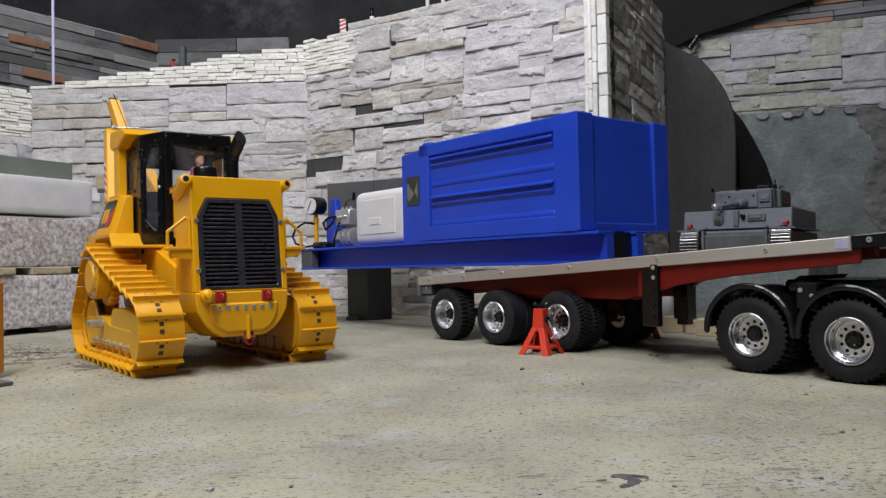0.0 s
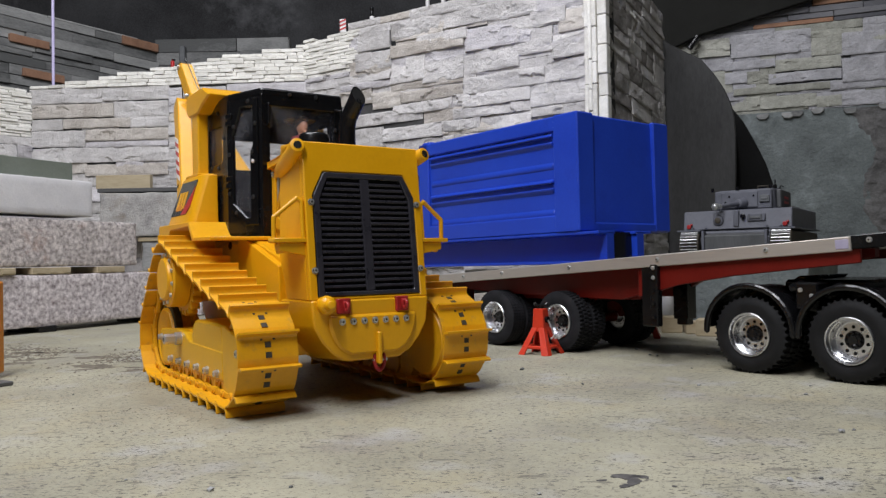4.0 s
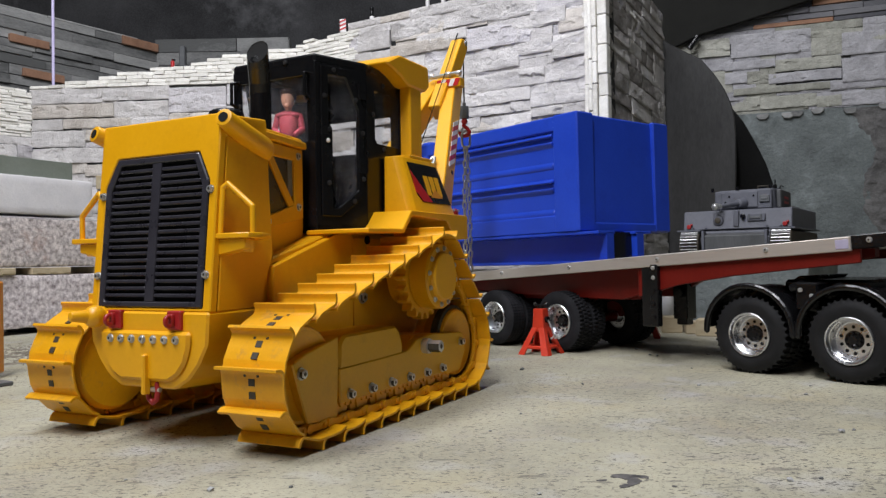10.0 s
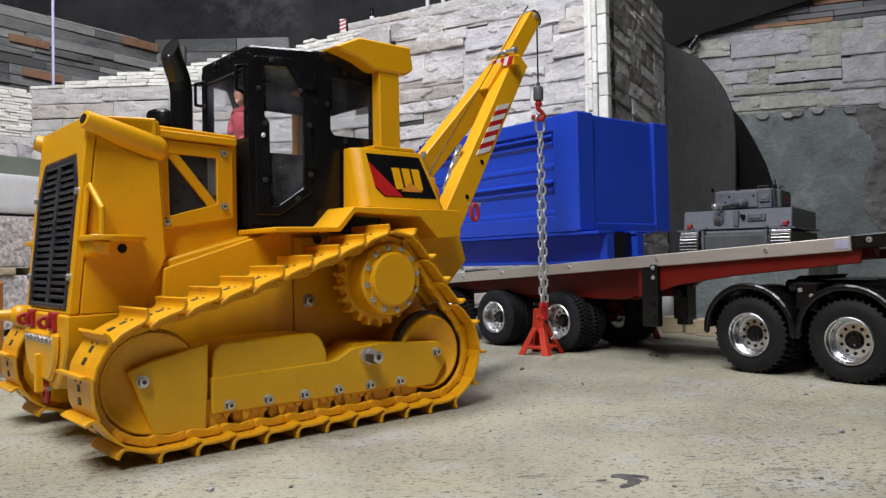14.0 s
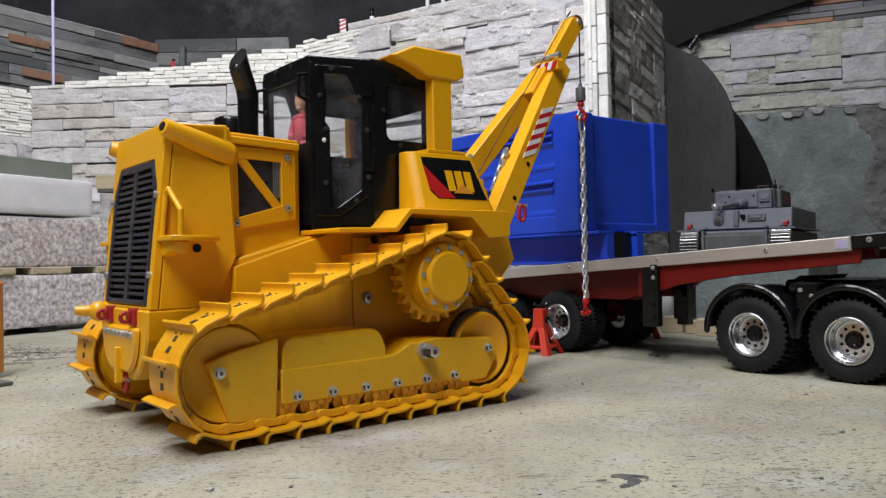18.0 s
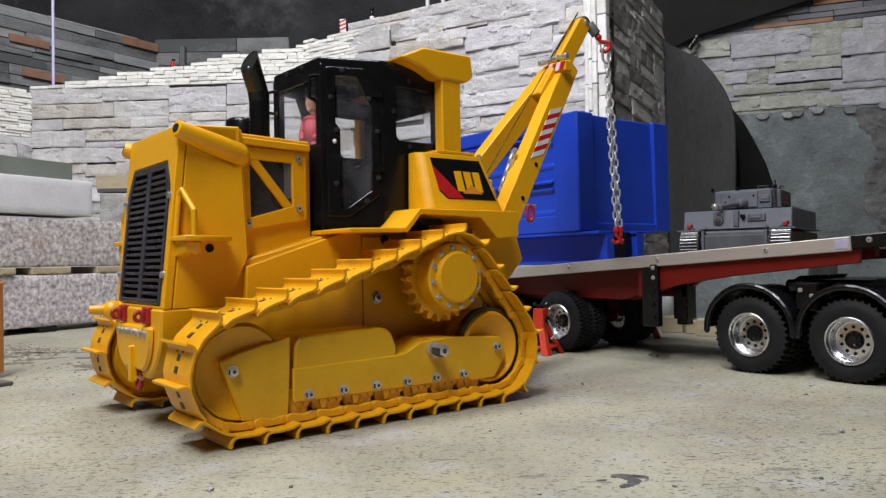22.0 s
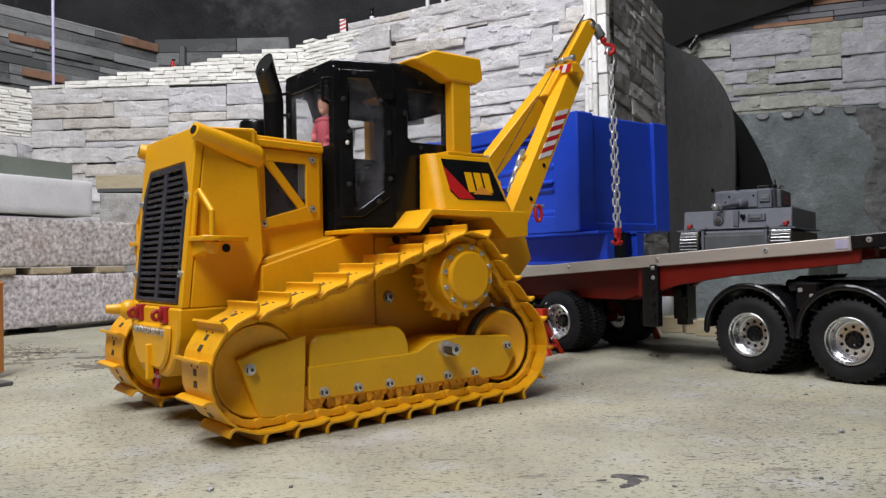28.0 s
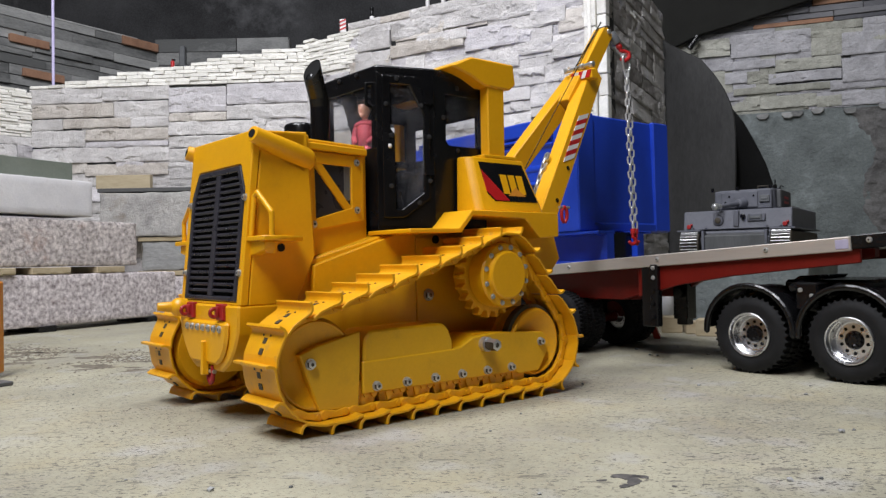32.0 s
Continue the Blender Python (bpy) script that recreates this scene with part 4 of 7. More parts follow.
    bmesh.ops.bisect_plane(bm, geom=list(bm.verts) + list(bm.edges) + list(bm.faces), plane_co=cut_at, plane_no=slant, clear_outer=True)
    stack = part("exhaust_pipe", bm, BLACK, dozer, "black exhaust pipe with a slanted mouth", smooth=50)
    # flat black cap in place of the pipe's shaded hollow
    bm = bm_new()
    flow = (path[4] - path[3]).normalized()
    base = flow.cross(slant).normalized()
    other = base.cross(flow).normalized()
    ring = []
    for k in range(28):
        a = 2 * math.pi * k / 28
        r = path[3] + base * 8.6 * math.cos(a) + other * 8.6 * math.sin(a)
        ring.append(bm.verts.new(r + flow * ((cut_at - slant * 0.5 - r).dot(slant) / flow.dot(slant))))
    bm.faces.new(ring)
    part("mouth", bm, MATT_BLACK, stack, "black cap standing for the shaded inside of the pipe")
    bm = bm_new()
    turned = [(237, 3), (237, 10), (241, 10), (241, 14.6), (245.5, 15), (245.5, 14), (246.6, 14), (246.6, 15.4), (256.6, 15.4), (258.8, 14.4), (260, 12), (260, 3)]
    lathe(bm, turned, Matrix.Translation((-93, -10, 0)) @ Matrix.Diagonal((0.9, 1.0, 1, 1)) @ Matrix.Rotation(radians(90), 4, "X"), 28)
    part("air_cleaner", bm, BLACK, dozer, "black round air cleaner with a smooth cap", smooth=40)


hood()


def nose():
    bm = bm_new()
    front = [(-60, 97), (60, 97), (58, 74), (50, 60), (40, 49), (27, 42), (-27, 42), (-40, 49), (-50, 60), (-58, 74)]
    back = [(-62, 97), (62, 97), (61, 72), (55, 58), (45, 47), (32, 40), (-32, 40), (-45, 47), (-55, 58), (-61, 72)]
    prism(bm, front, -60, 4, "x", 1.6, a_pts=back)
    prism(bm, [(-45, 83.5), (45, 83.5), (44, 72), (40, 61), (33, 52.5), (24, 47.5), (-24, 47.5), (-33, 52.5), (-40, 61), (-44, 72)], 3, 7.6, "x", 2.4)
    n = part("nose", bm, YELLOW, dozer, smooth=30)
    for i in range(7):
        bolt_part(n, (7.4, -32.6 + 10.9 * i, 77.5), (1, 0, 0), 2.5, 2.2)
    for s in (-1, 1):
        bm = bm_new()
        box(bm, 2, 7, s * 30 - 6.5, s * 30 + 6.5, 84.5, 98, bevel=0.8)
        lamp = part("tow_lug", bm, RED_LUG, dozer, "red lug with a round eye")
        bm = bm_new()
        box(bm, 6, 10, s * 30 - 1.8, s * 30 + 1.8, 87, 96, bevel=0.4)
        pipe(bm, [(11 + 3.4 * math.cos(radians(30 * k)), s * 30, 91 + 3.4 * math.sin(radians(30 * k))) for k in range(13)], 1.6, 8)
        part("eye", bm, RED_LUG, lamp, smooth=50)
    bm = bm_new()
    ball(bm, (9, -48, 93), 8.4, u=18, v=12)
    cyl(bm, (9, -48, 93), (27, -52, 94), 5.6, 16, r2=3.6, bevel=0.6)
    cyl(bm, (-2, -48, 93), (9, -48, 93), 7.4, 16)
    part("plough_pin", bm, YELLOW, dozer, "yellow ball-ended pin", smooth=50)
    bm = bm_new()
    box(bm, 5, 11.5, 1.5, 5.5, 38, 67, bevel=1)
    part("tow_plate", bm, YELLOW, dozer)
    bm = bm_new()
    pipe(bm, [(4, 1.5, 45), (4, 1.1, 39), (4, 2.5, 34), (4, 6, 31.5), (4, 9.5, 34), (4, 10.9, 39), (4, 10.5, 45)], 2.0, 8)
    sh = part("shackle", bm, RED_LUG, dozer, "red shackle with a steel pin", smooth=60)
    bm = bm_new()
    cyl(bm, (4, -0.5, 41), (4, 13.5, 41), 1.7, 10)
    part("pin", bm, STEEL, sh)


nose()


def hull():
    bm = bm_new()
    prism(bm, [(-44, 45), (-44, 128), (-66, 134), (-150, 157), (-318, 157), (-318, 74), (-280, 45)], -56, 56, "y", 1.5)
    part("hull", bm, YELLOW, dozer, smooth=30)
    for s in (-1, 1):
        bm = bm_new()
        # sloping side plate between hood and track
        prism(bm, [(-64, 128), (-160, 158), (-172, 158), (-172, 52), (-60, 52)], min(s * 55, s * 62), max(s * 55, s * 62), "y", 0.8)
        prism(bm, [(-173.2, 52), (-276, 52), (-300, 90), (-300, 150), (-190, 152), (-173.2, 152)], min(s * 55, s * 61.2), max(s * 55, s * 61.2), "y", 0.8)
        side = part("side_plate", bm, YELLOW, dozer)
        bolt_part(side, (-187, s * 61, 98), (0, s, 0), 4.6, 4)
        bm = bm_new()
        cyl(bm, (-196, s * 61.8, 150), (-196, s * 63, 150), 4.0, 14)
        part("hole", bm, BLACK, side)
        # mudguard deck: low beside the cab, stepping up to the tank
        bm = bm_new()
        prism(bm, [(-134, 158), (-190, 159), (-206, 176), (-322, 176), (-324, 173), (-324, 152), (-296, 150), (-276, 169), (-208, 171), (-193, 155), (-134, 154)], min(s * 40, s * 104), max(s * 40, s * 104), "y", 0.8)
        part("mudguard", bm, YELLOW, dozer, smooth=25)
        # tank box with decal
        bm = bm_new()
        lo, hi = ([(-220, s * 66.5), (-220, s * 92), (-227, s * 98), (-306, s * 98), (-314, s * 92), (-314, s * 66.5)],
                  [(-221, s * 66.5), (-221, s * 76), (-228, s * 83), (-294, s * 83), (-301, s * 76), (-301, s * 66.5)])
        prism(bm, hi, 176, 229, "z", 1.0, a_pts=lo)
        tank = part("side_tank", bm, YELLOW, dozer, smooth=25)
        # the decal lies on the slanted face
        top, low = Vector((0, s * 83, 229)), Vector((0, s * 98, 176))
        up = (top - low).normalized()
        out = Vector((0, up.z * s, -up.y * s)) * 1.0

        def on_face(x, h):
            return Vector((x, 0, 0)) + Vector((0, low.y, low.z)) + up * h

        def decal(name, pts, lift, mat, label=""):
            b = bm_new()
            a = [b.verts.new(on_face(x, h) + out * lift) for x, h in pts]
            c = [b.verts.new(on_face(x, h) - out * 0.4) for x, h in pts]
            n = len(pts)
            b.faces.new(a)
            for i in range(n):
                b.faces.new((a[i], a[(i + 1) % n], c[(i + 1) % n], c[i]))
            bmesh.ops.recalc_face_normals(b, faces=b.faces)
            return part(name, b, mat, tank, label)
        decal("decal", [(-232.5, 50), (-291, 50), (-302.5, 10.5), (-244, 10.5), (-236, 18)], 0.5, BLACK, "black decal with plain yellow bars")
        decal("stripe", [(-233.6, 42), (-235.6, 20), (-244.6, 11), (-264, 11)], 0.8, RED)
        # plain bars in place of a brand mark
        for a in (-257, -268, -279):
            decal("mark", [(a, 38), (a - 8.5, 38), (a - 9.5, 18), (a - 1, 18)], 0.8, YELLOW)
        decal("mark", [(-263, 16), (-287, 16), (-275, 25)], 1.0, ORANGE)
        # post and flange of the roof guard
        bm = bm_new()
        box(bm, -276, -253, min(s * 66, s * 78), max(s * 66, s * 78), 231, 302, bevel=1.2)
        post = part("roof_guard_post", bm, YELLOW, dozer)
        bm = bm_new()
        box(bm, -289, -243, min(s * 58, s * 82), max(s * 58, s * 82), 229, 232.5, bevel=0.8)
        part("flange", bm, YELLOW, post)
    bm = bm_new()
    prism(bm, [(-205, 314), (-231, 326), (-288, 326), (-291, 306), (-282, 299.5), (-247, 300), (-232, 307)], 28, 80, "y", 1.6)
    prism(bm, [(-205, 314), (-231, 326), (-288, 326), (-291, 306), (-282, 299.5), (-247, 300), (-232, 307)], -80, -28, "y", 1.6)
    prism(bm, [(-205, 314.5), (-231, 325.5), (-286, 324.5), (-288, 316)], -29, 29, "y", 0)
    part("roof_guard_box", bm, YELLOW, dozer, smooth=25)
    bm = bm_new()
    box(bm, -308, -266, -66, 66, 176, 226, bevel=1)
    part("rear_body", bm, YELLOW, dozer)


hull()


def cab():
    """Black cab: narrow front, doors that stand at an angle, wide back, clear windows."""
    z0, z1 = 158, 306
    front_y, back_y = 46, 64
    corners = [(-142, -front_y), (-142, front_y), (-195, back_y), (-262, back_y), (-262, -back_y), (-195, -back_y)]
    bm = bm_new()
    prism(bm, [(x, y) for x, y in corners], 303, 312.5, "z", 2.0)
    body = part("cab_roof", bm, BLACK, dozer)
    for k in range(2):
        bolt_part(body, (-141.4, (-15, 15)[k], 307.5), (1, 0, 0), 1.9, 1.6, BOLT_BLACK)
        bolt_part(body, (-141.6, (-38, 38)[k], 274), (1, 0, 0), 1.9, 1.4, BOLT_BLACK)
    bm = bm_new()
    prism(bm, [(x, y) for x, y in corners], 156, 164, "z", 1.0)
    part("cab_floor", bm, BLACK, dozer)

    def panel(name, p, q, outer, inner, thick=3.0, glass=True):
        """A wall of the cab from p to q (x, y) with one window; outlines run along it and up."""
        d = Vector((q[0] - p[0], q[1] - p[1], 0))
        u = d.normalized()
        n = Vector((u.y, -u.x, 0))
        m = Matrix(((u.x, -n.x, 0, p[0]), (u.y, -n.y, 0, p[1]), (0, 0, 1, 0), (0, 0, 0, 1)))
        b = bm_new()
        ring_plate(b, outer, inner, m, thick, 0.5)
        o = part(name, b, BLACK, dozer)
        if glass:
            b = bm_new()
            vs = [b.verts.new(m @ Vector((x, thick * 0.5, z))) for x, z in inner]
            ws = [b.verts.new(m @ Vector((x, thick * 0.5 + 0.8, z))) for x, z in inner]
            b.faces.new(vs)
            b.faces.new(list(reversed(ws)))
            for i in range(len(vs)):
                b.faces.new((vs[i], ws[i], ws[(i + 1) % len(vs)], vs[(i + 1) % len(vs)]))
            bmesh.ops.recalc_face_normals(b, faces=b.faces)
            g = part("window", b, GLASS, o, "clear plastic pane")
            g.visible_shadow = False
        return o, m

    # front wall
    w = 2 * front_y
    panel("cab_front", (-142, -front_y), (-142, front_y), [(0, z0), (w, z0), (w, z1), (0, z1)], [(9, 236), (w - 9, 236), (w - 9, 294), (9, 294)])
    for s in (-1, 1):
        a, b, c = (-142, s * front_y), (-195, s * back_y), (-262, s * back_y)
        length = math.hypot(a[0] - b[0], a[1] - b[1])
        hole = [(17, 178), (23, 178), (45, 194), (46, 267), (32, 295), (13, 295), (13, 253), (17, 248)]
        outer = [(0, z0), (length * 0.5, z0), (length, z0), (length, z1), (length * 0.6, z1), (0, z1), (0, 253), (0, 248)]
        bolts = [(19.2, 300), (8.6, 276), (13.6, 247), (12.6, 199.8), (40, 184.5), (51, 205.2), (50.6, 247), (43, 276)]
        big = [(5, 170.5), (25, 170.5), (51, 189), (52, 269), (38, 303), (5, 303), (5, 253), (5, 248)]
        if s < 0:
            hole, outer, big = ([(length - x, z) for x, z in reversed(poly)] for poly in (hole, outer, big))
            bolts = [(length - x, z) for x, z in bolts]
        o, m = panel("cab_door", *((a, b) if s > 0 else (b, a)), outer, hole)
        b2 = bm_new()
        ring_plate(b2, big, hole, m @ Matrix.Translation((0, -1.8, 0)), 1.9, 0.6)
        part("door_frame", b2, BLACK, o)
        for x, z in bolts:
            q = m @ Vector((x, -1.6, z))
            bolt_part(o, (q.x, q.y, q.z), (m.to_3x3() @ Vector((0, -1, 0))), 1.9, 1.4, BOLT_BLACK)
        for z in (217, 284):
            b2 = bm_new()
            xx = length - 5 if s > 0 else 5
            for k in range(2):
                box(b2, xx - 5, xx + 4, -3.0, 0.5, z + k * 7 - 6, z + k * 7 - 0.5, bevel=0.5, m=m)
            part("hinge", b2, BLACK, o)
        b2 = bm_new()
        q = (11.5 if s > 0 else length - 11.5)
        ball(b2, (q, -2.6, 236.8), 2.0, (0.9, 0.7, 1.1), 12, 8)
        b2.transform(m)
        part("door_latch", b2, WHITE, o, "bright door latch")
        # back side wall with a large window
        rim, pane = [(0, z0), (67, z0), (67, z1), (0, z1), (0, 250)], [(19.5, 240.7), (62, 240.7), (62, 290), (15.6, 290), (15.6, 244.5)]
        if s < 0:
            pane = [(x, min(z, 282)) for x, z in pane]
            rim, pane = ([(67 - x, z) for x, z in reversed(poly)] for poly in (rim, pane))
        o2, m2 = panel("cab_rear_side", *((b, c) if s > 0 else (c, b)), rim, pane)
        for x, z in ((12, 267), (29.8, 236.3), (30, 297)):
            q = m2 @ Vector((x if s > 0 else 67 - x, -0.2, z))
            bolt_part(o2, (q.x, q.y, q.z), (0, s, 0), 1.9, 1.4, BOLT_BLACK)
        # grab bar by the front corner
        b2 = bm_new()
        pipe(b2, [(-141, s * 39, 274), (-134, s * 41, 275), (-134, s * 41, 294), (-141, s * 39, 296)], 1.5, 8)
        part("grab_bar", b2, BLACK, dozer, smooth=50)
    panel("cab_back", (-262, back_y), (-262, -back_y), [(0, z0), (2 * back_y, z0), (2 * back_y, z1), (0, z1)], [(13, 240), (112, 240), (112, 274), (13, 274)])
    bm = bm_new()
    box(bm, -240, -200, -24, 24, 216, 222, bevel=2)
    part("driver_seat", bm, BLACK, dozer)
    # dashboard, with black boxes added so the lower cab looks shaded inside
    bm = bm_new()
    box(bm, -172, -148, -38, 38, 164, 213, bevel=2)
    box(bm, -258, -196, -57, 57, 164, 220, bevel=2)
    box(bm, -192, -170, -47, 47, 164, 213, bevel=2)
    part("dashboard", bm, BLACK, dozer)


cab()


def boom():
    """Two box legs that lean back and meet at the head; the narrow jib goes on to the tip."""
    for s in (-1, 1):
        foot = Vector((-334, 61 if s > 0 else -66, 150))
        top = Vector((-508, s * 11 - 12, 358))
        d = (top - foot).normalized()
        side = Vector((0, 1, 0))
        up = d.cross(side).normalized()
        side = up.cross(d).normalized()
        m = Matrix(((d.x, side.x, up.x, foot.x), (d.y, side.y, up.y, foot.y), (d.z, side.z, up.z, foot.z), (0, 0, 0, 1)))
        span = (top - foot).length
        bm = bm_new()
        prism(bm, [(-26, -14), (span - 4, -13), (span + 10, -7), (span + 10, 12.5), (-26, 13)], -9, 9, "y", 1.2)
        bm.transform(m)
        leg = part("boom_leg", bm, YELLOW, dozer)
        # red and white warning tape on the outer face
        for k in range(9):
            bm = bm_new()
            x = 122 + 9 * k
            prism(bm, [(x - 10, -6), (x - 1, -6), (x - 1 + 21, 8), (x - 10 + 21, 8)], 9.0 if s > 0 else -9.7, 9.7 if s > 0 else -9.0, "y", 0)
            bm.transform(m)
            part("warning_tape", bm, RED if k % 2 else WHITE, leg)
        for x in (60, 112):
            bm = bm_new()
            cyl(bm, (x, s * 8.8, 4), (x, s * 9.8, 4), 2.6, 12)
            bm.transform(m)
            part("hole", bm, BLACK, leg)
        bm = bm_new()
        prism(bm, [(-286, 176), (-336, 176), (-352, 130), (-322, 100), (-286, 100)], min(s * 62, s * 80), max(s * 62, s * 80), "y", 1)
        part("boom_foot", bm, YELLOW, dozer)
        # red shackle and steel ring on the leg
        bm = bm_new()
        pts = [(-381 + 4.5 * math.sin(a), s * 62, 178 - 8.5 * math.cos(a)) for a in [radians(20 + 32 * k) for k in range(11)]]
        pipe(bm, pts, 1.9, 8)
        sh = part("shackle", bm, RED, dozer, "dark red shackle", smooth=60)
        bm = bm_new()
        cyl(bm, (-373, s * 62, 186), (-389, s * 62, 186), 1.6, 8)
        part("pin", bm, STEEL, sh)
    # jib
    a, b = Vector((-484, -4, 341)), Vector((-548, -8, 427))
    d = (b - a).normalized()
    up = d.cross(Vector((0, 1, 0))).normalized()
    m = Matrix(((d.x, 0, up.x, a.x), (d.y, 1, up.y, a.y), (d.z, 0, up.z, a.z), (0, 0, 0, 1)))
    span = (b - a).length
    bm = bm_new()
    prism(bm, [(-30, -12), (span - 6, -10), (span, -4), (span, 6), (span - 4, 10), (-30, 12)], -8.5, 8.5, "y", 1.0)
    bm.transform(m)
    jib = part("jib", bm, YELLOW, dozer)
    bm = bm_new()
    cyl(bm, (span - 3, -6, 3), (span - 3, 6, 3), 10.5, 22, bevel=1)
    bm.transform(m)
    part("sheave", bm, GREASE, jib, smooth=40)
    bm = bm_new()
    cyl(bm, (span - 4, -10.5, 0), (span - 4, 10.5, 0), 3.4, 12, bevel=0.5)
    bm.transform(m)
    part("sheave_pin", bm, STEEL, jib)
    bm = bm_new()
    cyl(bm, (-489, -26, 368), (-489, 21, 371), 2.4, 14)
    for y in (-22, 2, 17):
        cyl(bm, (-489, y - 3, 369.5), (-489, y + 3, 369.5), 3.8, 14, bevel=0.6)
    part("cross_bar", bm, STEEL, jib, "steel rod clamped across the boom head", smooth=40)
    for k in range(5):
        bm = bm_new()
        y = -14 + 6.4 * k
        prism(bm, [(y, 353), (y + 6.4, 353), (y + 6.4 + 4, 362), (y + 4, 362)], -483.5, -482.6, "x", 0)
        part("warning_tape", bm, WHITE if k % 2 else RED, jib)
    bm = bm_new()
    box(bm, -496, -483.6, -15, 22, 351.5, 363, bevel=0.8)
    part("head_plate", bm, YELLOW, jib)
    # winch rope along the boom and the guy chain
    bm = bm_new()
    pipe(bm, [(-541, -8, 438), (-494, -2, 380), (-350, 14, 206)], 0.6, 6)
    part("winch_rope", bm, BLACK, dozer, "thin dark steel rope")
    for s in (-1, 1):
        a, b = Vector((-391, s * 30, 249)), Vector((-370, s * 30, 204))
        for k in range(7):
            c = a.lerp(b, (k + 0.5) / 7)
            d = (b - a).normalized()
            bm = bm_new()
            link_loop(bm, 13, 8.5, 1.9)
            mt = Matrix.Translation(c) @ d.to_track_quat("Z", "Y").to_matrix().to_4x4() @ Matrix.Rotation(radians(90 * (k % 2)), 4, "Z")
            bm.transform(mt)
            part("chain_link", bm, STEEL, dozer, smooth=60)
    bm = bm_new()
    box(bm, -350, -318, -40, 40, 176, 214, bevel=2)
    cyl(bm, (-346, -34, 196), (-346, 34, 196), 14, 20, bevel=1)
    part("winch", bm, YELLOW, dozer, smooth=40)


def link_loop(bm, high, wide, r, segments=6, around=12):
    """An oval chain link in the x-z plane, centred at 0, high along z."""
    pts = []
    straight = (high - wide) / 2
    rad = wide / 2 - r
    for k in range(around):
        a = 2 * math.pi * k / around
        pts.append(Vector((rad * math.cos(a), 0, rad * math.sin(a) + (straight if math.sin(a) >= 0 else -straight))))
    rings = []
    n = len(pts)
    for i, p in enumerate(pts):
        t = (pts[(i + 1) % n] - pts[i - 1]).normalized()
        side = Vector((0, 1, 0))
        out = t.cross(side)
        rings.append([bm.verts.new(p + (out * math.cos(2 * math.pi * k / segments) + side * math.sin(2 * math.pi * k / segments)) * r) for k in range(segments)])
    for i in range(n):
        a, b = rings[i], rings[(i + 1) % n]
        for k in range(segments):
            bm.faces.new((a[k], a[(k + 1) % segments], b[(k + 1) % segments], b[k]))
    bmesh.ops.recalc_face_normals(bm, faces=bm.faces)
    return bm


boom()

# ---- undercarriage ----
TRACK_Y = 101
IDLER, REAR, SPROCKET = (-36.0, 51.0), (-280.0, 50.0), (-231.5, 115.5)


